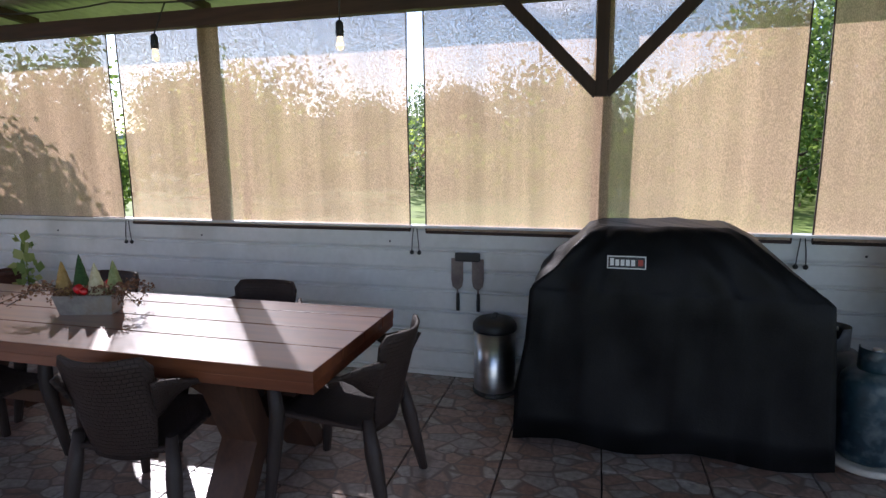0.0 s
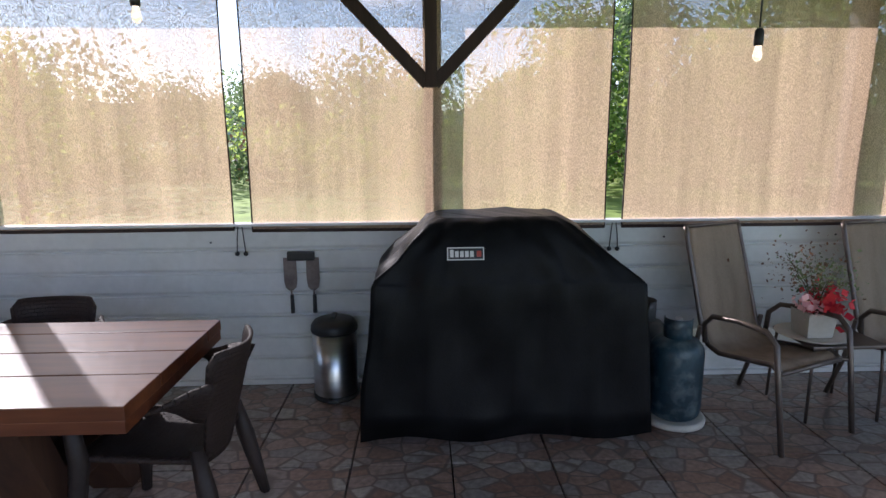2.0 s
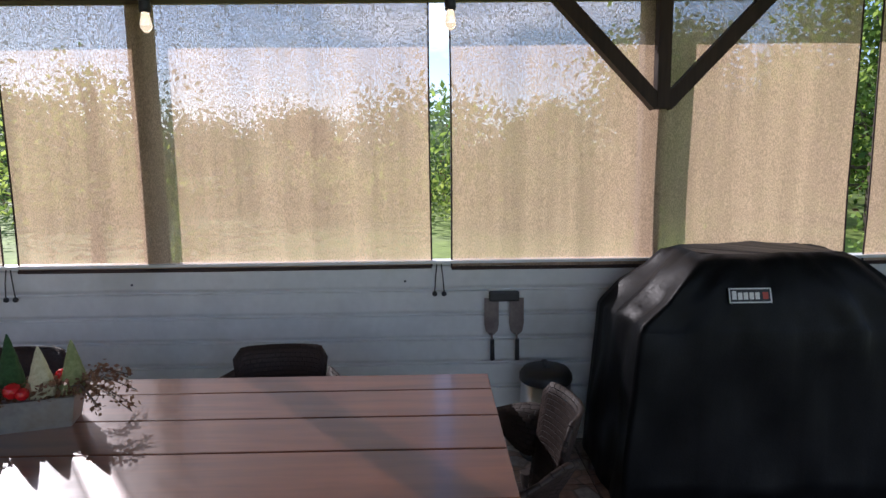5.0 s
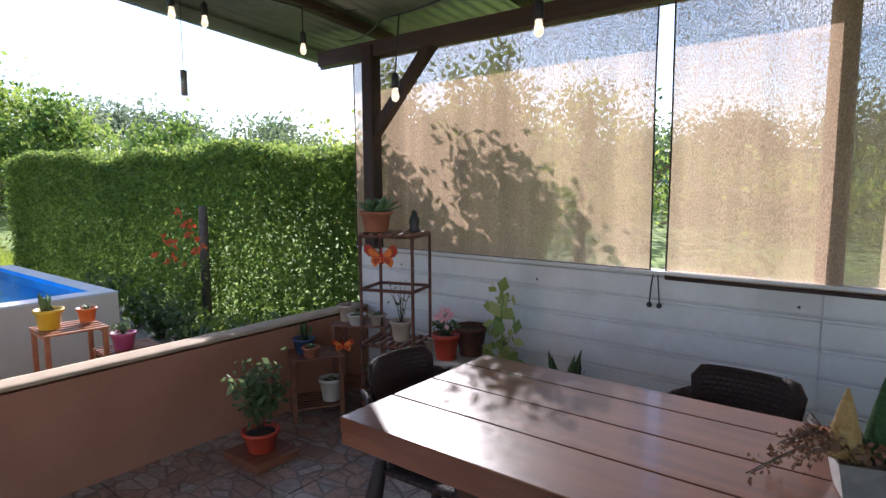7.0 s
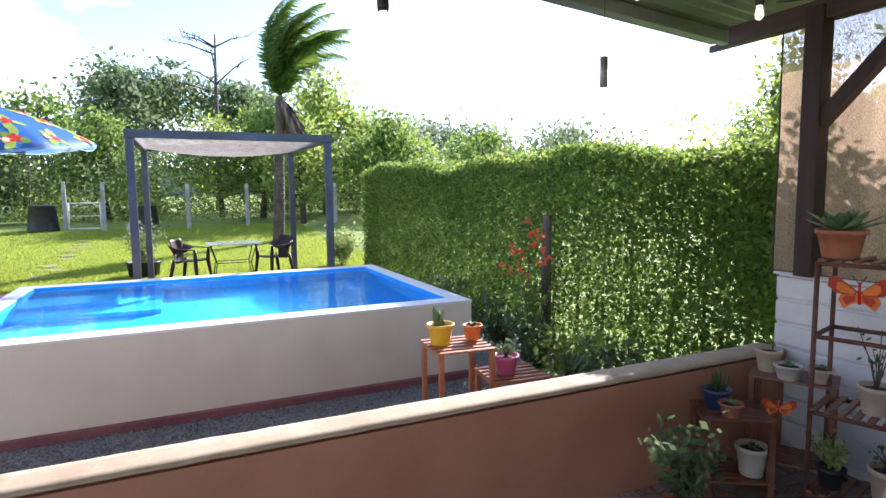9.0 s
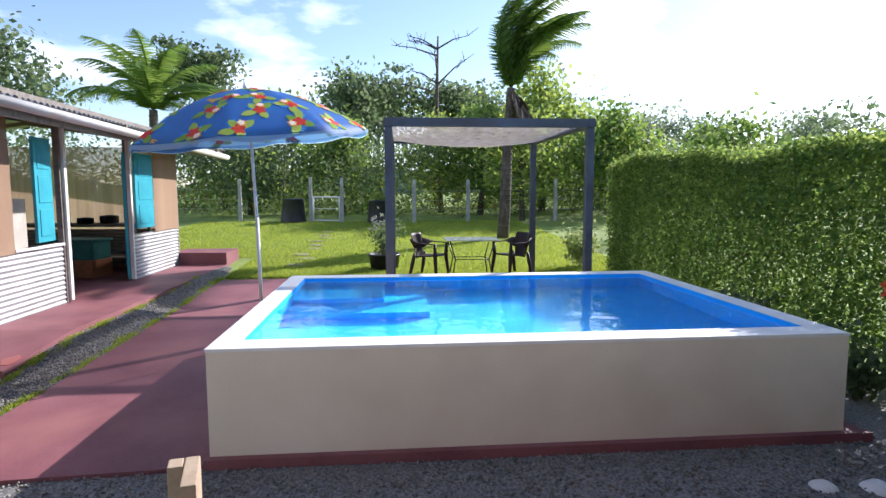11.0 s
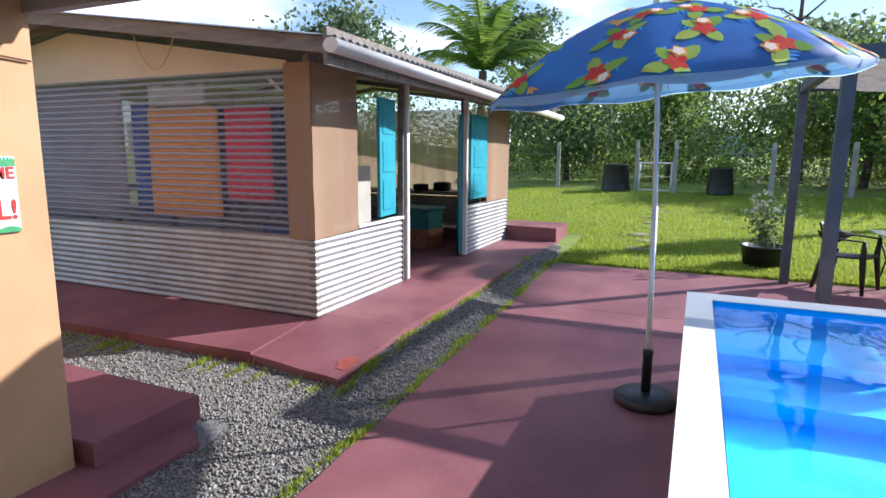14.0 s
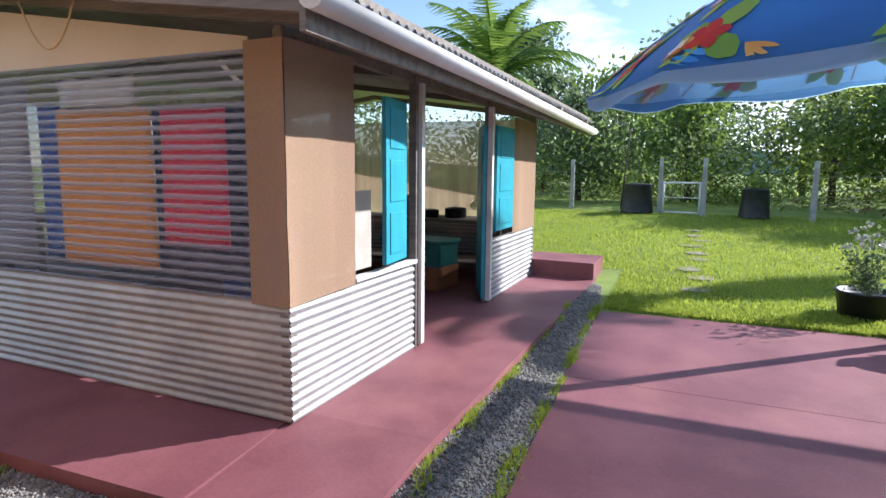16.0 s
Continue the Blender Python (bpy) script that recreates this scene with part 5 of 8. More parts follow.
# shade cords with toggles
for x in (-3.375, -1.02, 1.30, 3.39):
    t = thing("shade_cord", pose(x, WY - 0.02, 0), "pair of black shade cords with round toggles", "cord", "shade cords")
    for s in (-1, 1):
        bm = bmesh.new()
        tube(bm, [(s * 0.012, 0, 1.04), (s * 0.02, -0.006, 0.97), (s * 0.026, -0.004, 0.885)], 0.0035, 5)
        part("cord", bm, M["black"], t)
        bm = bmesh.new()
        bmesh.ops.create_uvsphere(bm, u_segments=10, v_segments=6, radius=0.015, matrix=Matrix.Translation((s * 0.026, -0.004, 0.875)))
        part("toggle", bm, M["black"], t)


# sling armchairs
def sling_chair(m):
    t = thing("sling_armchair", m, "high-backed taupe sling armchair with a bronze tube frame", "armchair", "sling armchairs")
    bm = bmesh.new()
    prof = [(-0.25, 0.40), (-0.20, 0.425), (-0.05, 0.40), (0.12, 0.375), (0.20, 0.40), (0.25, 0.47), (0.32, 0.70), (0.40, 0.95), (0.43, 1.05)]

    def f(u, v):
        k = v * (len(prof) - 1)
        i = min(int(k), len(prof) - 2)
        a, b = prof[i], prof[i + 1]
        y = a[0] + (b[0] - a[0]) * (k - i)
        z = a[1] + (b[1] - a[1]) * (k - i)
        w = 0.235 - 0.02 * v
        return ((u - 0.5) * 2 * w, y, z - 0.02 * math.sin(math.pi * u) * (1 - v))

    grid(bm, 8, 24, f)
    thicken(bm, 0.004)
    part("sling", bm, M["sling"], t)
    for s in (-1, 1):
        bm = bmesh.new()
        tube(bm, [f(0 if s < 0 else 1, j / 24) for j in range(25)], 0.014, 8)
        part("side_rail", bm, M["loungeframe"], t)
        bm = bmesh.new()
        tube(bm, [(s * 0.28, -0.33, 0.0), (s * 0.285, -0.28, 0.35), (s * 0.285, -0.25, 0.55), (s * 0.285, -0.19, 0.605), (s * 0.28, -0.02, 0.61), (s * 0.275, 0.14, 0.59), (s * 0.265, 0.20, 0.53), (s * 0.25, 0.2, 0.42)], 0.015, 8)
        part("arm_leg", bm, M["loungeframe"], t)
        bm = bmesh.new()
        tube(bm, [(s * 0.25, 0.24, 0.5), (s * 0.26, 0.28, 0.25), (s * 0.27, 0.36, 0.0)], 0.014, 8)
        part("rear_leg", bm, M["loungeframe"], t)
        bm = bmesh.new()
        tube(bm, [(s * 0.236, -0.24, 0.40), (s * 0.285, -0.27, 0.39)], 0.012, 6)
        part("seat_bracket", bm, M["loungeframe"], t)
    bm = bmesh.new()
    tube(bm, [(-0.235, -0.25, 0.395), (0.235, -0.25, 0.395)], 0.014, 8)
    part("front_rail", bm, M["loungeframe"], t)
    bm = bmesh.new()
    tube(bm, [(-0.215, 0.43, 1.05), (0.215, 0.43, 1.05)], 0.014, 8)
    part("top_rail", bm, M["loungeframe"], t)
    return t


lounge = sling_chair(pose(2.0, 2.90, 0, 0, 0, 22))
copy_thing(lounge, pose(2.93, 2.9, 0, 0, 0, 12))


def side_table():
    t = thing("side_table", pose(2.42, 2.98, 0), "small dark metal side table between the armchairs", "side table")
    bm = bmesh.new()
    box(bm, -0.22, 0.2, -0.17, 0.2, 0.425, 0.445, 0.006)
    part("tabletop", bm, M["loungeframe"], t)
    for x in (-0.2, 0.18):
        for y in (-0.15, 0.18):
            bm = bmesh.new()
            tube(bm, [(x, y, 0.43), (x * 1.05, y * 1.05, 0.3), (x * 1.08, y * 1.1, 0.0)], 0.009, 6)
            part("leg", bm, M["loungeframe"], t)


side_table()
t = thing("flower_arrangement", pose(2.30, 2.98, 0.445), "cream square pot of red and dried flowers on a plate", "flower arrangement")
bm = bmesh.new()
lathe(bm, [(0.1, 0), (0.15, 0.008), (0.19, 0.02), (0.185, 0.024), (0.1, 0.012)], 26)
part("plate", bm, M["whitepot"], t)
bm = bmesh.new()
rings(bm, [[(-w, -w, z), (w, -w, z), (w, w, z), (-w, w, z)] for z, w in ((0.014, 0.07), (0.02, 0.072), (0.15, 0.082), (0.155, 0.082), (0.15, 0.074), (0.03, 0.066))], smooth=False)
part("square_pot", bm, M["whitepot"], t)
bushy(t, 0.15, 0.36, 0.22, 420, 0.024, M["leaf_dark"], 21)
rng0 = np.random.default_rng(5)
petals = foliage("red_petals", rng0.normal(size=(130, 3)) * (0.05, 0.05, 0.045) + (0.03, -0.05, 0.22), 0.05, M["flower_red"], t, 22, 0.9)
petals["kind"] = "stuff"
petals = foliage("pale_petals", rng0.normal(size=(50, 3)) * (0.035, 0.03, 0.03) + (-0.07, -0.05, 0.2), 0.04, M["flower_pink"], t, 23, 0.9)
petals["kind"] = "stuff"
foliage("dried_sprays", rng0.normal(size=(260, 3)) * (0.12, 0.07, 0.09) + (-0.06, 0.03, 0.38), 0.022, M["dry"], t, 24, 0.6)


def slab_chair():
    t = thing("rustic_wood_chair", pose(3.33, 2.95, 0, 0, 0, -12), "chunky varnished wooden log chair", "chair")
    bm = bmesh.new()
    loops = []
    for z, r in ((0.17, 0.17), (0.24, 0.21), (0.36, 0.225), (0.44, 0.21), (0.45, 0.17)):
        loops.append([(r * math.cos(k * 0.349) * 1.0, r * math.sin(k * 0.349) * 0.95, z + 0.008 * math.sin(k * 2)) for k in range(18)])
    rings(bm, loops)
    part("log_seat", bm, M["tablewood"], t)
    bm = bmesh.new()
    box(bm, -0.2, 0.2, 0.16, 0.21, 0.66, 0.80, 0.012)
    part("back_board", bm, M["tableedge"], t)
    for s in (-1, 1):
        bm = bmesh.new()
        box(bm, s * 0.17 - 0.03, s * 0.17 + 0.03, 0.17, 0.21, 0.40, 0.68, 0.008)
        part("back_post", bm, M["tableedge"], t)
        bm = bmesh.new()
        rings(bm, [[(s * 0.17 - 0.04, -0.12, 0), (s * 0.17 + 0.04, -0.12, 0), (s * 0.17 + 0.04, 0.14, 0), (s * 0.17 - 0.04, 0.14, 0)], [(s * 0.1 - 0.04, -0.1, 0.2), (s * 0.1 + 0.04, -0.1, 0.2), (s * 0.1 + 0.04, 0.1, 0.2), (s * 0.1 - 0.04, 0.1, 0.2)]], smooth=False)
        part("leg", bm, M["tablewood"], t)


slab_chair()


# ---- plant corner ----
def metal_stand():
    """Tall rusty stand with three slatted shelves."""
    t = thing("plant_stand", pose(-4.91, 3.11, 0, 0, 0, 17), "tall rusty metal plant stand with slatted shelves", "plant stand")
    for x in (-0.18, 0.18):
        for y in (-0.14, 0.14):
            bm = bmesh.new()
            tube(bm, [(x, y, 0), (x, y, 1.205)], 0.011, 8)
            part("leg", bm, M["rust"], t)
    for z, slats in ((1.2, 6), (0.86, 0), (0.50, 7), (0.10, 7)):
        for y in (-0.14, 0.14):
            bm = bmesh.new()
            tube(bm, [(-0.18, y, z), (0.18, y, z)], 0.011, 6)
            part("rail", bm, M["rust"], t)
        for x in (-0.18, 0.18):
            bm = bmesh.new()
            tube(bm, [(x, -0.14, z), (x, 0.14, z)], 0.011, 6)
            part("rail", bm, M["rust"], t)
        for i in range(slats):
            bm = bmesh.new()
            x = -0.165 + 0.33 * i / (slats - 1)
            box(bm, x - 0.014, x + 0.014, -0.15, 0.15, z + 0.008, z + 0.022, 0.003)
            part("slat", bm, M["rack"], t)
    return t


metal_stand()


def slat_rack(x, y, w, d, shelves, a, material, label, n=6):
    t = thing("slatted_plant_rack", pose(x, y, 0, 0, 0, a), label, "plant rack", "slatted plant racks")
    top = max(shelves)
    for sx in (-1, 1):
        for sy in (-1, 1):
            bm = bmesh.new()
            box(bm, sx * w / 2 - 0.014, sx * w / 2 + 0.014, sy * d / 2 - 0.014, sy * d / 2 + 0.014, 0, top - 0.01, 0.003)
            part("leg", bm, material, t)
    for z in shelves:
        for sx in (-1, 1):
            bm = bmesh.new()
            box(bm, sx * w / 2 - 0.012, sx * w / 2 + 0.012, -d / 2, d / 2, z - 0.035, z - 0.012, 0.003)
            part("rail", bm, material, t)
        for i in range(n):
            yy = -d / 2 + d * i / (n - 1)
            bm = bmesh.new()
            box(bm, -w / 2 - 0.02, w / 2 + 0.02, yy - 0.016, yy + 0.016, z - 0.012, z, 0.003)
            part("slat", bm, material, t)
    return t


slat_rack(-5.36, 2.80, 0.30, 0.24, (0.42, 0.10), 58, M["rack"], "low red-brown slatted wooden plant rack")
slat_rack(-5.30, 3.19, 0.36, 0.22, (0.56, 0.12), 28, M["rack"], "red-brown slatted rack behind the low one")

potted("succulent_pot", -5.02, 3.05, 1.222, 0.10, 0.13, M["pot"], "pale green agave in a terracotta pot on the stand", lambda t, z: rosette(t, z, 22, 0.2, 0.028, M["succulent"], 4))
t = thing("garden_figurine", pose(-4.80, 3.17, 1.222), "small dark rounded figurine on the plant stand", "figurine")
bm = bmesh.new()
lathe(bm, [(0.035, 0), (0.04, 0.01), (0.028, 0.03), (0.035, 0.06), (0.03, 0.09), (0.018, 0.11), (0.02, 0.125), (0.004, 0.14)], 12)
part("body", bm, M["black"], t)


def butterfly(m, s, c1, c2, label):
    t = thing("metal_butterfly", m, label, "wall ornament", "butterfly ornaments")
    for sx in (-1, 1):
        for k, (mat, pts) in enumerate(((c1, [(0.02, 0.02), (0.3, 0.28), (0.42, 0.26), (0.44, 0.1), (0.34, -0.02), (0.05, -0.06)]), (c2, [(0.02, -0.04), (0.26, -0.04), (0.3, -0.14), (0.22, -0.3), (0.12, -0.22), (0.02, -0.16)]))):
            bm = bmesh.new()
            bm.faces.new([bm.verts.new((sx * a * s, -0.012 - 0.10 * a * s, b * s)) for a, b in pts])
            thicken(bm, 0.004)
            part("upper_wing" if k == 0 else "lower_wing", bm, mat, t)
            bm = bmesh.new()
            bm.faces.new([bm.verts.new((sx * (0.04 + a * 0.62) * s, -0.017 - 0.10 * a * s, (b * 0.62 + (0.02 if k == 0 else -0.03)) * s)) for a, b in pts])
            thicken(bm, 0.003)
            part("wing_patch", bm, c2 if k == 0 else c1, t)
        bm = bmesh.new()
        tube(bm, [(sx * 0.02 * s, -0.03 * s, 0.16 * s), (sx * 0.1 * s, -0.04 * s, 0.3 * s)], 0.008 * s, 5)
        part("antenna", bm, M["black"], t)
    bm = bmesh.new()
    tube(bm, [(0, -0.03 * s, -0.2 * s), (0, -0.045 * s, 0.0), (0, -0.03 * s, 0.18 * s)], 0.03 * s, 8, 0.02 * s)
    part("body", bm, M["redgloss"], t)
    return t


butterfly(pose(-4.87, 2.95, 1.09, 12, 0, 17), 0.26, M["redpot"], M["orangepot"], "orange and red metal butterfly on the plant stand")
butterfly(pose(-5.16, 2.87, 0.50, 20, 0, 40), 0.17, M["redpot"], M["orangepot"], "red and orange metal butterfly clipped to the low rack")

potted("cactus_pot", -5.42, 2.76, 0.42, 0.07, 0.1, M["bluepot"], "dark blue pot of small cacti on the low rack", lambda t, z: blades(t, z, 7, 0.14, 0.012, M["snakeleaf"], 31, 0.3))
potted("small_pot", -5.30, 2.72, 0.42, 0.055, 0.07, M["pot"], "small round clay pot on the low rack", lambda t, z: rosette(t, z, 8, 0.05, 0.012, M["succulent"], 32))
potted("small_pot", -5.42, 3.15, 0.56, 0.065, 0.12, M["stonepot"], "beige clay pot with dry stems", lambda t, z: blades(t, z, 4, 0.06, 0.006, M["dry"], 33, 0.6))
potted("small_pot", -5.28, 3.11, 0.56, 0.065, 0.075, M["whitepot"], "white ceramic bowl pot on the rack", lambda t, z: rosette(t, z, 8, 0.045, 0.012, M["succulent"], 34))
potted("small_pot", -5.17, 3.2, 0.56, 0.06, 0.075, M["stonepot"], "olive clay pot on the rack", lambda t, z: rosette(t, z, 8, 0.045, 0.012, M["succulent"], 35))
potted("patterned_pot", -4.86, 3.1, 0.522, 0.07, 0.13, M["stonepot"], "beige patterned pot with a bare vine", lambda t, z: bushy(t, z, 0.3, 0.1, 30, 0.03, M["snakeleaf"], 36))
potted("white_pot", -5.28, 2.86, 0.10, 0.075, 0.15, M["whitepot"], "white ceramic pot at the foot of the racks", lambda t, z: rosette(t, z, 8, 0.05, 0.012, M["succulent"], 37))
potted("trailing_plant", -5.0, 3.04, 0.122, 0.06, 0.1, M["black"], "variegated trailing plant in a small dark pot", lambda t, z: bushy(t, z, 0.16, 0.11, 260, 0.032, M["variegated"], 38, 0.3))
potted("painted_pot", -4.80, 3.12, 0.122, 0.075, 0.16, M["stonepot"], "painted white clay pot on the bottom shelf", lambda t, z: bushy(t, z, 0.12, 0.1, 60, 0.03, M["leaf_dark"], 39))
potted("floor_plant", -5.11, 2.2, 0.05, 0.10, 0.12, M["redpot"], "bushy jade plant in a red pot by the low wall", lambda t, z: bushy(t, z, 0.44, 0.2, 420, 0.055, M["leaf_dark"], 40))
t = thing("pot_tray", pose(-5.11, 2.2, 0), "dark red wooden pot tray on the floor", "tray")
bm = bmesh.new()
box(bm, -0.16, 0.16, -0.14, 0.14, 0.0, 0.05, 0.008)
part("board", bm, M["rack"], t)

# white plastic stool with the red pot, pothos and snake plant
t = thing("plastic_stool", pose(-4.60, 3.24, 0, 0, 0, 14), "white plastic stool used as a pot stand", "stool")
bm = bmesh.new()
box(bm, -0.2, 0.2, -0.15, 0.15, 0.415, 0.44, 0.01)
part("seat", bm, M["whitepot"], t)
for sx in (-1, 1):
    for sy in (-1, 1):
        bm = bmesh.new()
        rings(bm, [[(sx * p - 0.018, sy * q - 0.014, z), (sx * p + 0.018, sy * q - 0.014, z), (sx * p + 0.018, sy * q + 0.014, z), (sx * p - 0.018, sy * q + 0.014, z)] for p, q, z in ((0.22, 0.17, 0.0), (0.175, 0.13, 0.416))], smooth=False)
        part("leg", bm, M["whitepot"], t)
potted("red_pot_plant", -4.55, 3.17, 0.44, 0.085, 0.16, M["redpot"], "pink-flowering plant in a red plastic pot", lambda t, z: (bushy(t, z, 0.12, 0.09, 160, 0.035, M["leaf_dark"], 41), foliage("blossom", np.random.default_rng(8).normal(size=(40, 3)) * 0.025 + (0.0, -0.02, z + 0.13), 0.04, M["flower_pink"], t, 42, 0.9)))
potted("dark_pot", -4.47, 3.33, 0.44, 0.10, 0.19, M["rust"], "dark brown empty clay pot on the stool", lambda t, z: None)
potted("small_cup_pot", -4.74, 3.22, 0.44, 0.04, 0.08, M["stonepot"], "small grey cup pot on the stool", lambda t, z: None)


def pothos(t, z):
    rng = np.random.default_rng(50)
    bm = bmesh.new()
    tube(bm, [(0, 0, z), (0.01, 0, z + 0.2), (0.0, 0.01, z + 0.48), (0.03, 0, z + 0.55)], 0.006, 6, 0.003)
    part("stem", bm, M["leaf_light"], t)
    pts = [np.array((0, 0, z + 0.04 + 0.5 * k)) + rng.normal(size=3) * (0.075 - 0.04 * k, 0.06 - 0.03 * k, 0.02) for k in np.linspace(0, 1, 60) ** 1.3]
    foliage("leaves", pts, 0.095, M["variegated"], t, 51, 0.7, 0.25, 0.2)


potted("pothos_plant", -4.22, 3.28, 0.0, 0.12, 0.42, M["black"], "tall variegated pothos against the siding", pothos)
potted("snake_plant", -3.80, 3.33, 0.0, 0.11, 0.3, M["black"], "snake plant in a dark pot against the siding", lambda t, z: blades(t, z, 9, 0.36, 0.022, M["snakeleaf"], 52, 0.45))


# ---- string lights and wind chime ----
def string_lights(pts, bulbs):
    t = thing("string_lights", pose(0, 0, 0), "black festoon cable with clear lit bulbs under the roof", "string lights", "string lights")
    bm = bmesh.new()
    path = []
    for a, b in zip(pts, pts[1:]):
        a, b = Vector(a), Vector(b)
        for i in range(8):
            k = i / 8
            path.append(a.lerp(b, k) - Vector((0, 0, 0.16 * (a - b).length / 2.2 * k * (1 - k) * 2)))
    path.append(Vector(pts[-1]))
    tube(bm, path, 0.0045, 5)
    part("cable", bm, M["black"], t)
    for x, y, z in bulbs:
        near = min(path, key=lambda p: (p.x - x) ** 2 + (p.y - y) ** 2)
        bm = bmesh.new()
        tube(bm, [near, (x, y, z + 0.11)], 0.004, 5)
        lathe(bm, [(0.008, 0.115), (0.017, 0.105), (0.019, 0.06), (0.017, 0.045)], 10, (x, y, z))
        holder = part("socket", bm, M["black"], t)
        bm = bmesh.new()
        lathe(bm, [(0.011, 0.048), (0.014, 0.032), (0.0185, 0.01), (0.017, -0.004), (0.01, -0.014), (0.002, -0.018)], 12, (x, y, z))
        ob = part("bulb", bm, M["bulb"], holder, "clear glowing bulb")
        ob.matrix_parent_inverse = Matrix.Identity(4)
    return t


string_lights([(-5.5, 3.2, 2.52), (-4.4, 2.5, 2.32), (-3.45, 2.3, 2.36), (-2.2, 2.3, 2.3), (-0.98, 2.32, 2.34), (0.3, 2.35, 2.3), (1.47, 2.34, 2.2), (2.7, 2.6, 2.25), (4.0, 2.6, 2.4)],
              [(-4.26, 2.42, 1.92), (-3.45, 2.3, 2.06), (-1.97, 2.3, 2.02), (-0.98, 2.3, 2.02), (1.47, 2.34, 1.88), (3.0, 2.75, 2.02)])
string_lights([(-5.1, 3.0, 2.6), (-5.16, 2.62, 2.54), (-5.41, 2.16, 2.66), (-5.15, 0.87, 2.44), (-5.4, -0.6, 2.7)],
              [(-5.16, 2.62, 2.29), (-5.41, 2.16, 2.39), (-5.3, 1.92, 2.36), (-5.09, 0.87, 2.04)])
t = thing("wind_chime", pose(-5.55, 2.1, 0), "thin metal wind chime hung from the roof edge", "wind chime")
bm = bmesh.new()
tube(bm, [(0, 0, 2.74), (0, 0, 2.15)], 0.002, 4)
part("string", bm, M["black"], t)
bm = bmesh.new()
tube(bm, [(0, 0, 2.155), (0, 0, 2.02)], 0.018, 10)
part("tube", bm, M["galv"], t)

# ---- patio: pergola, umbrella, table set ----
def pergola():
    t = thing("pergola", pose(0, 0, 0), "grey-blue steel pergola with a sagging shade net", "pergola")
    posts = ((-12.2, -0.27), (-12.15, 2.39), (-14.9, -0.22), (-14.95, 2.33))
    top = 2.42
    for x, y in posts:
        bm = bmesh.new()
        box(bm, x - 0.05, x + 0.05, y - 0.05, y + 0.05, path_z(x, y), top - 0.11, 0.006)
        part("post", bm, M["pergola"], t)
    for a, b in ((0, 1), (2, 3), (0, 2), (1, 3)):
        (xa, ya), (xb, yb) = posts[a], posts[b]
        p, q = Vector((xa, ya, top - 0.05)), Vector((xb, yb, top - 0.05))
        d = (q - p).normalized()
        s = Vector((-d.y, d.x, 0)) * 0.045
        u = Vector((0, 0, 0.055))
        p, q = p - d * 0.06, q + d * 0.06
        off = Vector((0, 0, 0.004 * a))
        bm = bmesh.new()
        rings(bm, [[e + s + u + off, e - s + u + off, e - s - u + off, e + s - u + off] for e in (p, q)], smooth=False)
        part("beam", bm, M["pergola"], t)
    bm = bmesh.new()

    def f(u, v):
        x = -12.23 - 2.65 * u
        y = -0.25 + 0.03 * u + (2.62 - 0.08 * u) * v
        sag = 0.17 * math.sin(math.pi * u) ** 0.7 * math.sin(math.pi * v) ** 0.7
        return (x, y, top - 0.07 - sag + 0.015 * noise.noise((u * 6, v * 6, 0)))

    grid(bm, 16, 18, f)
    part("shade_net", bm, M["pergnet"], t, "sagging grey shade net")


pergola()


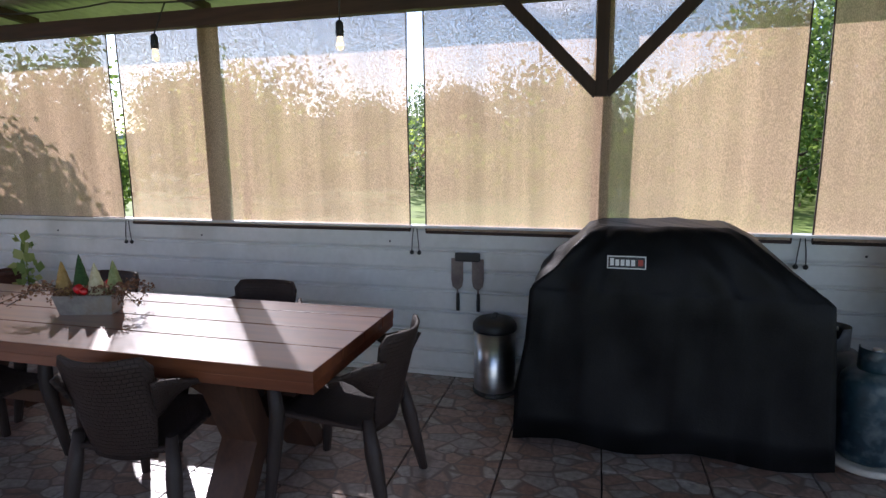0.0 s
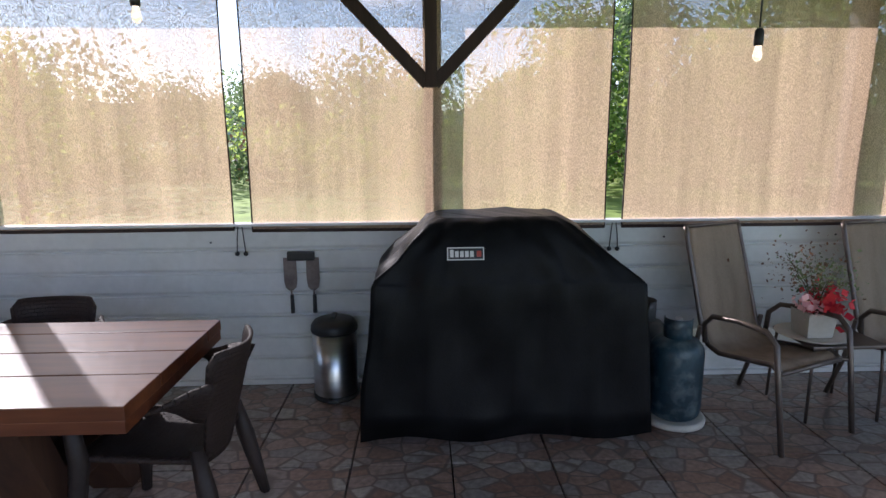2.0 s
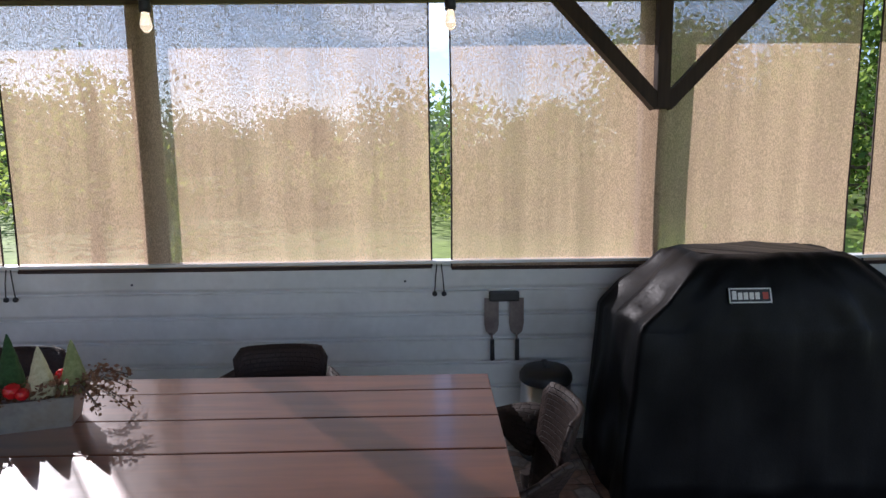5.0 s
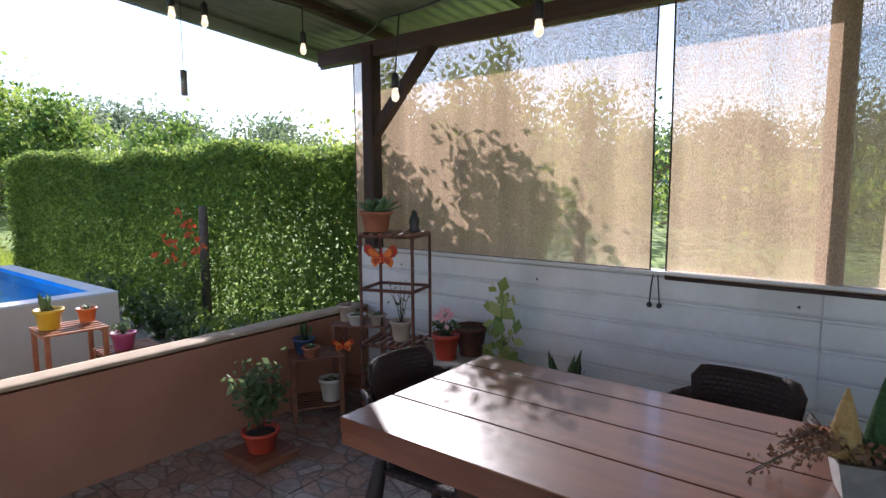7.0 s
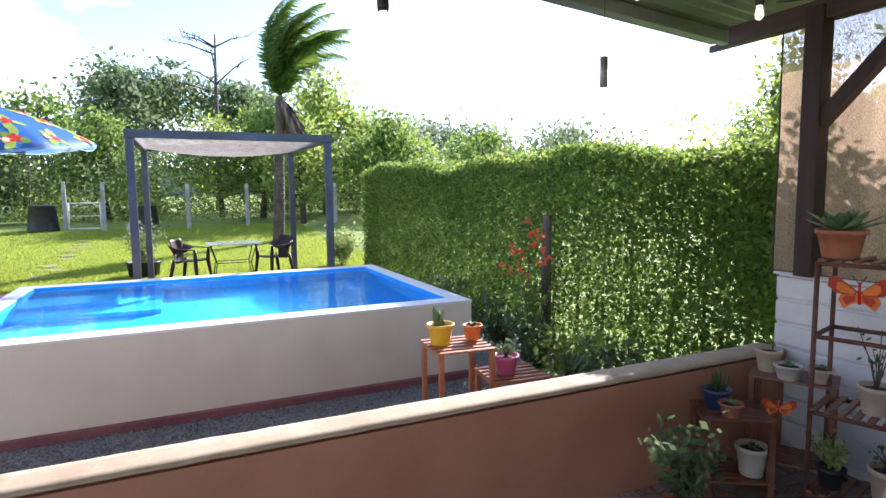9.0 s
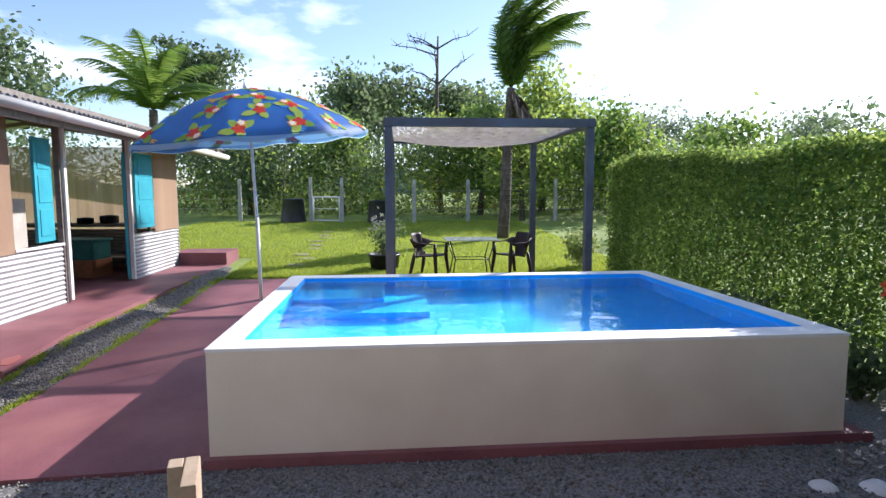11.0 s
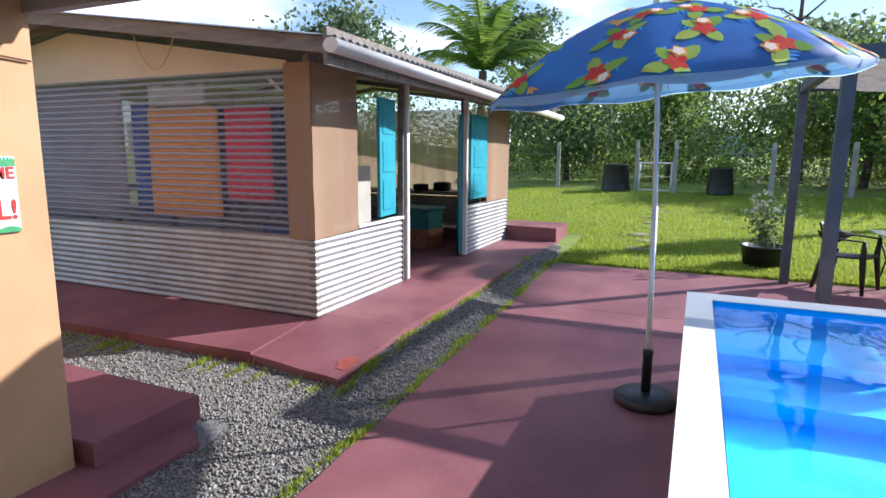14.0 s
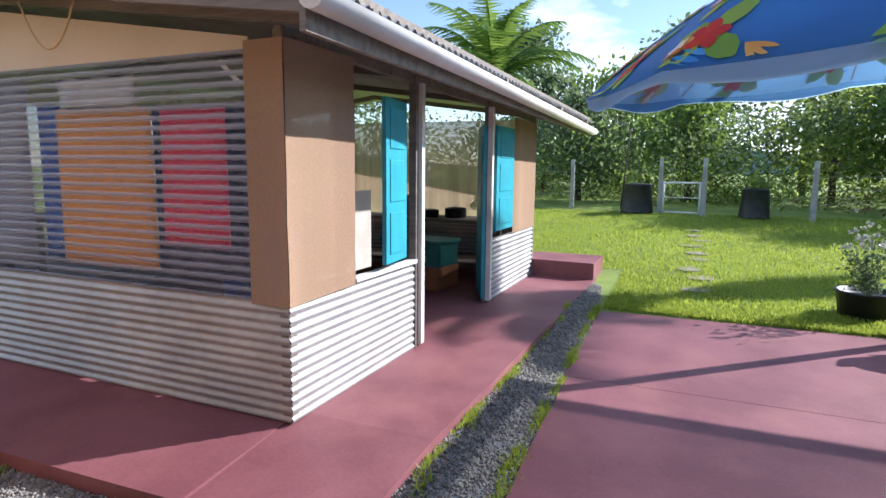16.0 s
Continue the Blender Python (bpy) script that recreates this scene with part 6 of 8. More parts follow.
def umbrella():
    cx, cy, zb = -10.463, -1.55, -0.13
    t = thing("beach_umbrella", pose(cx, cy, zb), "open blue beach umbrella printed with tropical flowers", "umbrella")
    bm = bmesh.new()
    loops = []
    for z, r in ((0.0, 0.19), (0.02, 0.205), (0.05, 0.205), (0.07, 0.18), (0.085, 0.07)):
        loops.append([(r * math.cos(k * 0.2618), r * math.sin(k * 0.2618), z) for k in range(24)])
    rings(bm, loops)
    part("base", bm, M["black"], t, "black water-filled base")
    bm = bmesh.new()
    lathe(bm, [(0.032, 0.075), (0.032, 0.34), (0.036, 0.345), (0.036, 0.38), (0.026, 0.385)], 12)
    tube(bm, [(0.03, 0, 0.36), (0.08, 0, 0.36)], 0.008, 6)
    part("sleeve", bm, M["black"], t)
    bm = bmesh.new()
    tube(bm, [(0, 0, 0.35), (0.0, -0.018, 1.35)], 0.019, 10)
    tube(bm, [(0, -0.017, 1.3), (0.0, -0.05, 2.1), (0.0, -0.08, 2.58)], 0.016, 10)
    part("pole", bm, M["white"], t)
    tilt = pose(0, -0.04, 2.115, 5.0, 4.0, 0)
    R, H, n = 1.13, 0.475, 8
    bm = bmesh.new()
    lay = bm.loops.layers.uv.verify()
    nr, na = 10, 64
    rows = []
    for i in range(nr + 1):
        k = i / nr
        row = []
        for j in range(na):
            a = 2 * math.pi * j / na
            seg = abs(((j % (na // n)) / (na / n)) - 0.5) * 2
            r = R * k * (1 - 0.055 * (1 - seg ** 2) * k)
            z = H * (1 - k ** 1.75) - 0.035 * (1 - seg ** 2) * k * 0.5
            row.append(bm.verts.new(tilt @ Vector((r * math.cos(a), r * math.sin(a), z))))
        rows.append(row)
    row = []
    for j in range(na):
        a = 2 * math.pi * j / na
        seg = abs(((j % (na // n)) / (na / n)) - 0.5) * 2
        r = R * (1 - 0.055 * (1 - seg ** 2)) * 0.995
        z = -0.0175 * (1 - seg ** 2) - 0.03 - 0.012 * math.sin(a * n) - 0.01 * (1 - seg)
        row.append(bm.verts.new(tilt @ Vector((r * math.cos(a), r * math.sin(a), z))))
    rows.append(row)
    for i, (p, q) in enumerate(zip(rows, rows[1:])):
        for j in range(na):
            k = (j + 1) % na
            if i == 0:
                continue
            f = bm.faces.new((p[j], q[j], q[k], p[k]))
            f.smooth = True
            for lp in f.loops:
                c = tilt.inverted() @ lp.vert.co
                ext = 1.0 if i < nr else 1.0 + (0.0 if lp.vert in p else 0.11)
                lp[lay].uv = (c.x * ext, c.y * ext)
    cap = bm.faces.new(rows[1])
    for lp in cap.loops:
        c = tilt.inverted() @ lp.vert.co
        lp[lay].uv = (c.x, c.y)
    for v in rows[0]:
        bm.verts.remove(v)
    under = bm.copy()
    bmesh.ops.translate(under, vec=(0, 0, -0.005), verts=under.verts)
    canopy = part("canopy", bm, M["umbrella"], t)
    part("lining", under, M["umbrella_lining"], canopy, "pale blue unprinted underside of the cloth")

    def on_cloth(x, y, lift):
        r = min(math.hypot(x, y), R * 0.985)
        a = math.atan2(y, x)
        seg = abs((a / (2 * math.pi) * n) % 1.0 - 0.5) * 2
        k = min(1.0, r / R / (1 - 0.055 * (1 - seg ** 2) * r / R))
        return tilt @ Vector((r * math.cos(a), r * math.sin(a), H * (1 - k ** 1.75) - 0.0175 * (1 - seg ** 2) * k + lift))

    def petal(bm, cx, cy, a, ln, w, lift):
        d, s = (math.cos(a), math.sin(a)), (-math.sin(a), math.cos(a))
        left, right = [], []
        for q, ww in ((0.0, 0.1), (0.25, 0.7), (0.55, 1.0), (0.8, 0.75), (1.0, 0.12)):
            px, py = cx + d[0] * ln * q, cy + d[1] * ln * q
            left.append(bm.verts.new(on_cloth(px + s[0] * w * ww, py + s[1] * w * ww, lift)))
            right.append(bm.verts.new(on_cloth(px - s[0] * w * ww, py - s[1] * w * ww, lift)))
        for q in range(4):
            bm.faces.new((left[q], left[q + 1], right[q + 1], right[q]))

    prints = {side + k: bmesh.new() for side in ("print_", "back_") for k in ("fern", "leaf", "red", "orange", "white")}
    rng = random.Random(77)
    spots = []
    for ring, cnt in ((0.24, 4), (0.50, 8), (0.76, 11), (1.0, 14)):
        for q in range(cnt):
            a = 2 * math.pi * (q + 0.35 * rng.random()) / cnt + ring
            spots.append(((ring + rng.uniform(-0.05, 0.05)) * math.cos(a), (ring + rng.uniform(-0.05, 0.05)) * math.sin(a)))
    for q, (x, y) in enumerate(spots + spots):
        low = q >= len(spots)
        a0 = 2.4 * (q % len(spots))
        up = (lambda h: -0.007 - 0.6 * h) if low else (lambda h: h)
        key = "back_" if low else "print_"
        for side in (-1, 1):
            for z in range(5):
                petal(prints[key + "fern"], x + side * 0.05 * z * math.cos(a0 + 1.2) * 0.6, y + side * 0.05 * z * math.sin(a0 + 1.2) * 0.6, a0 + 1.2 + side * 0.5 + (1.57 if side > 0 else 0), 0.09, 0.011, up(0.003))
        for z in range(4):
            petal(prints[key + "leaf"], x, y, a0 + 1.57 * z + 0.3 * math.sin(7.0 * z + a0), 0.15 + 0.03 * math.sin(3.0 * z + a0), 0.038, up(0.005))
        for z in range(5):
            petal(prints[key + "red"], x, y, a0 + 1.257 * z, 0.06, 0.021, up(0.007))
        ox, oy = x + 0.075 * math.cos(a0 + 0.7), y + 0.075 * math.sin(a0 + 0.7)
        for z in range(5):
            petal(prints[key + "orange"], ox, oy, a0 + 1.257 * z, 0.044, 0.017, up(0.009))
        for z in range(5):
            petal(prints[key + "white"], ox, oy, a0 + 1.257 * z + 0.3, 0.03, 0.013, up(0.011))
        if q % 2:
            for z in range(3):
                petal(prints[key + "orange"], x - 0.13 * math.cos(a0), y - 0.13 * math.sin(a0), a0 + 2.6 + 0.35 * z, 0.09, 0.008, up(0.006))
    for key, pb in prints.items():
        ob = part("flower_print", pb, M[key], canopy)
        ob["kind"] = "stuff"
    for j in range(n):
        a = 2 * math.pi * j / n
        bm = bmesh.new()
        tube(bm, [tilt @ Vector((R * k * math.cos(a), R * k * math.sin(a), H * (1 - k ** 1.75) - 0.012)) for k in (0.02, 0.35, 0.7, 0.98)], 0.004, 5)
        part("rib", bm, M["white"], t)
        bm = bmesh.new()
        tube(bm, [tilt @ Vector((0, 0, 0.06)), tilt @ Vector((R * 0.5 * math.cos(a), R * 0.5 * math.sin(a), H * (1 - 0.5 ** 1.75) - 0.015))], 0.003, 5)
        part("strut", bm, M["white"], t)
    bm = bmesh.new()
    lathe(bm, [(0.02, 0.0), (0.024, 0.02), (0.01, 0.05), (0.003, 0.09)], 10)
    bmesh.ops.transform(bm, matrix=tilt @ Matrix.Translation((0, 0, H)), verts=bm.verts)
    part("finial", bm, M["white"], t)


umbrella()


gz = path_z(-14.8, 0)
pc = moulded_chair(pose(-14.85, 0.44, gz, 0, 0, 150), "plastic_armchair", "dark brown plastic garden armchair on the patio", "patio chairs", M["plastic"])
copy_thing(pc, pose(-14.85, 1.93, gz, 0, 0, 28))
t = thing("patio_table", pose(-14.9, 1.185, gz), "green glass garden table on thin black legs", "table")
bm = bmesh.new()
box(bm, -0.36, 0.36, -0.48, 0.48, 0.69, 0.71, 0.006)
part("tabletop", bm, M["glasstop"], t)
for sx in (-1, 1):
    for sy in (-1, 1):
        bm = bmesh.new()
        tube(bm, [(sx * 0.28, sy * 0.40, 0.69), (sx * 0.22, sy * 0.30, 0.35), (sx * 0.28, sy * 0.36, 0.0)], 0.012, 6)
        part("leg", bm, M["black"], t)
bm = bmesh.new()
tube(bm, [(-0.22, -0.3, 0.35), (0.22, -0.3, 0.35), (0.22, 0.3, 0.35), (-0.22, 0.3, 0.35), (-0.22, -0.3, 0.35)], 0.008, 6)
part("stretcher", bm, M["black"], t)

# ---- kitchen hut fittings ----
t = thing("teal_shutter", HUT @ pose(-11.18, KY + 0.045, 0, 0, 0, 7), "teal painted panelled wooden shutter standing open", "shutter", "teal shutters")
bm = bmesh.new()
box(bm, -0.22, 0.22, -0.018, 0.018, 0.93, 2.17, 0.004)
part("leaf", bm, M["teal"], t)
for a, b in ((1.0, 1.32), (1.4, 1.72), (1.8, 2.1)):
    bm = bmesh.new()
    box(bm, -0.15, 0.15, 0.018, 0.026, a, b, 0.006)
    part("panel", bm, M["teal"], t)
copy_thing(t, HUT @ pose(-14.05, KY + 0.035, 0.0) @ Matrix.Diagonal((1.6, 1, 1, 1)))
t = thing("door_1", HUT @ pose(-13.5, KY - 0.03, 0, 0, 0, -66), "teal painted panelled door standing open inward", "door", "", "structure")
bm = bmesh.new()
box(bm, -0.02, 0.02, -0.85, 0.0, 0.14, 2.16, 0.004)
part("leaf", bm, M["teal"], t)
for a, b in ((0.3, 0.9), (1.05, 1.5), (1.6, 2.05)):
    bm = bmesh.new()
    box(bm, 0.02, 0.028, -0.75, -0.12, a, b, 0.006)
    part("panel", bm, M["teal"], t)
bm = bmesh.new()
tube(bm, [(0.05, -0.8, 1.15), (0.05, -0.72, 1.15)], 0.01, 6)
part("door_handle", bm, M["steel"], t)
for x, w in ((-11.69, 0.03), (-13.56, 0.03)):
    bm = bmesh.new()
    box(bm, x - w, x + w, KY - 0.01, KY + 0.05, 0.12, 2.36, 0.004)
    single("trim", bm, M["gutter"], "pale painted door jamb of the hut", "trim", "", "structure", HUT)


def hung_cloth(name, x, y0, y1, z0, z1, mat, label, seed):
    t = thing(name, HUT, label, "cloth", "cloths hung in the kitchen hut")
    bm = bmesh.new()
    grid(bm, 14, 8, lambda u, v: (x + 0.015 * math.sin(u * 16 + seed) * (1 - 0.6 * v), y0 + (y1 - y0) * u, z0 + (z1 - z0) * v + 0.01 * noise.noise((u * 3, seed, 0))))
    thicken(bm, 0.004)
    part("fabric", bm, mat, t)
    bm = bmesh.new()
    tube(bm, [(x, y0 - 0.06, z1), (x, y1 + 0.06, z1)], 0.006, 5)
    part("rod", bm, M["black"], t)


hung_cloth("orange_towel", -10.0, -6.25, -5.32, 0.94, 2.04, M["yellowcloth"], "orange towel hung behind the clear sheet", 1.0)
hung_cloth("red_towel", -10.0, -5.22, -4.68, 1.13, 2.02, M["redcloth"], "red towel hung behind the clear sheet", 2.0)
hung_cloth("blue_cloth", -10.1, -6.62, -6.1, 0.95, 2.1, M["bluecloth"], "dark blue cloth behind the orange towel", 3.0)
hung_cloth("dark_cloth", -10.1, -5.42, -4.6, 0.9, 2.05, M["darkcloth"], "dark patterned cloth behind the red towel", 4.0)
hung_cloth("hut_curtain", -10.1, -9.25, -6.75, 0.86, 2.3, M["curtain"], "dull grey curtain behind the clear sheet", 6.0)
hung_cloth("pale_cloth", -10.05, -6.3, -5.5, 2.05, 2.26, M["whitepot"], "pale folded things on the shelf rail", 5.0)


def window_cloth(name, x0, x1, z0, z1, mat, label, seed):
    t = thing(name, HUT, label, "cloth", "cloths hung in the kitchen hut")
    bm = bmesh.new()
    grid(bm, 10, 8, lambda u, v: (x0 + (x1 - x0) * u, KY - 0.2 + 0.014 * math.sin(u * 13 + seed) * (1 - 0.5 * v), z0 + (z1 - z0) * v))
    thicken(bm, 0.004)
    part("fabric", bm, mat, t)
    bm = bmesh.new()
    tube(bm, [(x0 - 0.04, KY - 0.2, z1), (x1 + 0.04, KY - 0.2, z1)], 0.005, 5)
    part("rod", bm, M["black"], t)


window_cloth("blue_bag", -10.98, -10.66, 1.62, 2.12, M["bluecloth"], "dark blue cloth hung inside the hut window", 1.0)
window_cloth("red_apron", -10.94, -10.68, 0.95, 1.42, M["redcloth"], "red patterned cloth hung inside the hut window", 2.0)


def counter(x0, x1, y0, y1, h, label):
    t = thing("kitchen_bench", HUT @ pose(0, 0, KB), label, "bench", "kitchen benches")
    bm = bmesh.new()
    box(bm, x0, x1, y0, y1, h - 0.05, h, 0.006)
    part("worktop", bm, M["greywood"], t)
    bm = bmesh.new()
    box(bm, x0 + 0.05, x1 - 0.05, y0 + 0.05, y1 - 0.05, 0.22, 0.25)
    part("shelf", bm, M["greywood"], t)
    for x in (x0 + 0.04, x1 - 0.04):
        for y in (y0 + 0.04, y1 - 0.04):
            bm = bmesh.new()
            box(bm, x - 0.03, x + 0.03, y - 0.03, y + 0.03, 0, h - 0.05)
            part("leg", bm, M["greywood"], t)


counter(-15.5, -14.75, -7.2, -4.6, 0.86, "dark timber bench inside the kitchen hut")
counter(-14.6, -10.8, -8.5, -7.9, 1.05, "timber shelf bench along the hut's back")
for x, y, z, r, h, m, lab in ((-15.1, -5.2, 0.952, 0.16, 0.16, "black", "black cooking pot on the bench"), (-15.05, -5.6, 0.952, 0.14, 0.12, "black", "black pan on the bench"), (-15.1, -6.0, 0.952, 0.1, 0.32, "steel", "steel pot on the bench"),
                               (-13.6, -8.2, 1.142, 0.09, 0.34, "black", "dark blender on the back shelf"), (-13.0, -8.2, 1.142, 0.08, 0.28, "steel", "steel canister on the back shelf"), (-12.4, -8.2, 1.142, 0.1, 0.2, "galv", "tin on the back shelf"), (-14.1, -8.2, 1.142, 0.1, 0.4, "black", "dark jar on the back shelf")):
    t = thing("cooking_pot" if z < 1.1 else "canister", HUT @ pose(x, y, z), lab, "cookware", "kitchen cookware")
    bm = bmesh.new()
    lathe(bm, [(r * 0.9, 0), (r, 0.02), (r, h * 0.8), (r * 1.05, h * 0.82), (r * 0.9, h * 0.9), (r * 0.2, h)], 16)
    part("body", bm, M[m], t)
    bm = bmesh.new()
    tube(bm, [(r, 0, h * 0.6), (r + 0.05, 0, h * 0.62), (r + 0.05, 0, h * 0.7), (r, 0, h * 0.7)], 0.008, 6)
    part("handle", bm, M["black"], t)
t = thing("plastic_crate", HUT @ pose(-14.2, -5.35, KB, 0, 0, 80), "teal plastic storage crate in the kitchen hut", "crate")
bm = bmesh.new()
box(bm, -0.45, 0.45, -0.25, 0.25, 0.3, 0.62, 0.02)
box(bm, -0.48, 0.48, -0.28, 0.28, 0.6, 0.65, 0.01)
part("bin", bm, M["greencrate"], t)
bm = bmesh.new()
box(bm, -0.46, 0.46, -0.26, 0.26, 0.0, 0.3, 0.01)
part("base_box", bm, M["rackout"], t)
t = thing("red_dotted_bag", HUT @ pose(-10.95, -4.55, KB), "red patterned cloth bag hung inside the window", "bag")
bm = bmesh.new()
lathe(bm, [(0.1, 0.75), (0.13, 0.8), (0.12, 1.1), (0.05, 1.3), (0.02, 1.38)], 12)
part("bag", bm, M["redcloth"], t)
t = thing("water_drum", HUT @ pose(-11.0, -5.3, KB), "dark blue plastic water drum inside the hut", "drum")
bm = bmesh.new()
lathe(bm, [(0.28, 0), (0.3, 0.05), (0.31, 0.8), (0.3, 1.75), (0.27, 1.85), (0.05, 1.88)], 20)
part("drum", bm, M["bluecloth"], t)
t = thing("leaning_board", HUT @ pose(-11.6, -4.9, KB), "white board leaning inside the hut window", "board")
bm = bmesh.new()
box(bm, -0.5, 0.35, -0.02, 0.02, 0.6, 1.35, 0.004)
part("board", bm, M["whitepot"], t)
bm = bmesh.new()
tube(bm, [(-9.5, -5.76 + 0.5 * u, 2.62 - 0.03 * u - 1.15 * u * (1 - u)) for u in [i / 10 for i in range(11)]], 0.006, 5)
single("hanging_rope", bm, M["rope"], "yellow rope looped under the hut's eave", "rope", m=HUT)
bm = bmesh.new()
box(bm, -9.985, -9.975, -4.72, -4.5, 2.05, 2.08)
bmesh.ops.transform(bm, matrix=Matrix.Translation((0, -4.6, 2.2)) @ Matrix.Rotation(radians(-42), 4, "X") @ Matrix.Translation((0, 4.6, -2.06)), verts=bm.verts)
single("hut_brace", bm, M["white"], "white diagonal brace behind the clear sheet", "brace", m=HUT)

# ---- on the house wall ----
t = thing("pool_sign", pose(-7.876, -4.241, 1.345), "colourful printed tin pool sign on the tan house wall", "sign")
bm = bmesh.new()
box(bm, -0.285, 0.255, 0.0, 0.006, -0.175, 0.175, 0.002)
ob = part("plate", bm, M["signwhite"], t)
for k, (x0, x1, z0, z1, mat) in enumerate(((-0.283, 0.253, -0.173, -0.145, "signgreen"), (0.10, 0.253, 0.14, 0.173, "signgreen"), (-0.283, -0.2, 0.13, 0.173, "signgreen"))):
    bm = bmesh.new()
    grid(bm, 24, 1, lambda u, v: (x0 + (x1 - x0) * u, 0.0075, z0 + (z1 - z0) * v * (0.55 + 0.45 * abs(math.sin(u * 17 + k)))))
    part("palm_strip", bm, M[mat], t)
for x, z, rx, rz, mat, a in ((0.16, 0.0, 0.045, 0.10, "signred", 15), (0.115, -0.01, 0.028, 0.075, "signblue", -20), (0.2, -0.075, 0.025, 0.07, "signyellow", 25), (0.185, -0.11, 0.018, 0.05, "signblue", 30)):
    bm = bmesh.new()
    lathe(bm, [(1.0, 0.0), (0.95, 0.001), (0.02, 0.0012)], 16)
    bmesh.ops.transform(bm, matrix=Matrix.Translation((x, 0.0075 + 0.0008 * (x + 1) * 3, z)) @ Matrix.Rotation(radians(a), 4, "Y") @ Matrix.Diagonal((rx, 1, rz, 1)) @ Matrix.Rotation(radians(-90), 4, "X"), verts=bm.verts)
    part("printed_shape", bm, M[mat], t)


def lettering(txt, size, x, z, mat, parent):
    cu = bpy.data.curves.new("letters", "FONT")
    cu.body, cu.size, cu.align_x, cu.extrude, cu.offset = txt, size, "CENTER", 0.0008, size * 0.02
    tmp = bpy.data.objects.new("letters", cu)
    scene.collection.objects.link(tmp)
    bpy.context.view_layer.update()
    me = bpy.data.meshes.new_from_object(tmp.evaluated_get(bpy.context.evaluated_depsgraph_get()))
    bpy.data.objects.remove(tmp)
    me.materials.clear()
    me.materials.append(mat)
    ob = new("lettering", me)
    ob.parent = parent
    ob.matrix_local = pose(x, 0.0085, z, 90, 0, 180)
    return ob


lettering("WELCOME", 0.075, -0.095, 0.075, M["signred"], t)
lettering("TO OUR", 0.058, -0.095, 0.005, M["signblue"], t)
lettering("POOL!", 0.125, -0.095, -0.11, M["signred"], t)
butterfly(pose(-7.80, -4.244, 1.74, 0, 0, 180), 0.5, M["yellowpot"], M["orangepot"], "large yellow and red metal butterfly on the house wall")
bm = bmesh.new()
tube(bm, [(-7.1, -4.23, 2.06), (-7.7, -4.23, 1.99), (-8.28, -4.235, 1.96)], 0.005, 5)
single("wall_cable", bm, M["rust"], "brown cable pinned along the house wall", "cable")
t = thing("steel_bowl", pose(-7.62, -4.05, -0.115), "shiny steel bowl on the red apron", "bowl")
bm = bmesh.new()
lathe(bm, [(0.1, 0), (0.105, 0.01), (0.13, 0.075), (0.15, 0.08), (0.148, 0.084), (0.125, 0.078), (0.09, 0.012), (0.01, 0.01)], 24)
part("bowl", bm, M["steel"], t)
t = thing("shallow_dish", pose(-7.36, -4.02, -0.115), "beige dish beside the steel bowl", "bowl")
bm = bmesh.new()
lathe(bm, [(0.08, 0), (0.1, 0.01), (0.12, 0.05), (0.11, 0.052), (0.08, 0.015), (0.01, 0.012)], 20)
part("dish", bm, M["stonepot"], t)
t = thing("broom", pose(-7.55, -4.13, -0.115), "broom with a yellow handle leaning on the house", "broom")
bm = bmesh.new()
tube(bm, [(0, 0, 0.25), (0.06, -0.06, 1.15)], 0.011, 8)
part("stick", bm, M["signyellow"], t)
bm = bmesh.new()
rings(bm, [[(-w, -d, z), (w, -d, z), (w, d, z), (-w, d, z)] for z, w, d in ((0.1, 0.05, 0.02), (0.16, 0.045, 0.02), (0.26, 0.02, 0.015))], smooth=False)
part("brush", bm, M["signgreen"], t)

# white gate board at the wall's end
t = thing("gate_board", pose(-6.47, -0.92, -0.26, 0, 0, 14), "weathered white wooden gate post at the low wall's end", "gate post")
bm = bmesh.new()
box(bm, -0.045, 0.02, -0.05, -0.004, 0.0, 0.86, 0.004)
part("board", bm, M["cap"], t)
bm = bmesh.new()
box(bm, -0.045, 0.16, 0.0, 0.045, 0.0, 0.86, 0.004)
part("board", bm, M["cap"], t)

# racks with pots outside the low wall
def out_rack(x, y, w, d, h, a):
    t = slat_rack(x, y, w, d, (h,), a, M["rackout"], "orange-brown slatted plant rack outside the low wall", 6)
    t.location.z = -0.2
    return t


out_rack(-6.28, 1.69, 0.30, 0.30, 0.88, 85)
out_rack(-6.18, 1.99, 0.30, 0.28, 0.70, 85)
for nm, x, y, z, r, h, pm, lab, mk in (("yellow_pot", -6.31, 1.60, 0.68, 0.075, 0.12, "yellowpot", "yellow pot with a small cactus", lambda t, z: blades(t, z, 8, 0.12, 0.012, M["succulent"], 61, 0.6)),
                                   ("orange_pot", -6.30, 1.80, 0.69, 0.055, 0.085, "orangepot", "small orange pot with a succulent", lambda t, z: rosette(t, z, 9, 0.05, 0.012, M["succulent"], 62)),
                                   ("magenta_pot", -6.17, 1.95, 0.50, 0.07, 0.11, "pinkpot", "magenta pot with a prickly cactus", lambda t, z: bushy(t, z, 0.1, 0.06, 70, 0.04, M["succulent"], 63)),
                                   ("clay_pot", -6.25, 2.45, 0.22, 0.1, 0.14, "pot", "clay pot with grey spiky leaves", lambda t, z: blades(t, z, 16, 0.2, 0.016, M["succulent"], 64, 0.9))):
    potted(nm, x, y, z, r, h, M[pm], lab, mk)
t = thing("brick_stand", pose(-6.25, 2.45, -0.2), "rough concrete block under a clay pot", "block")
bm = bmesh.new()
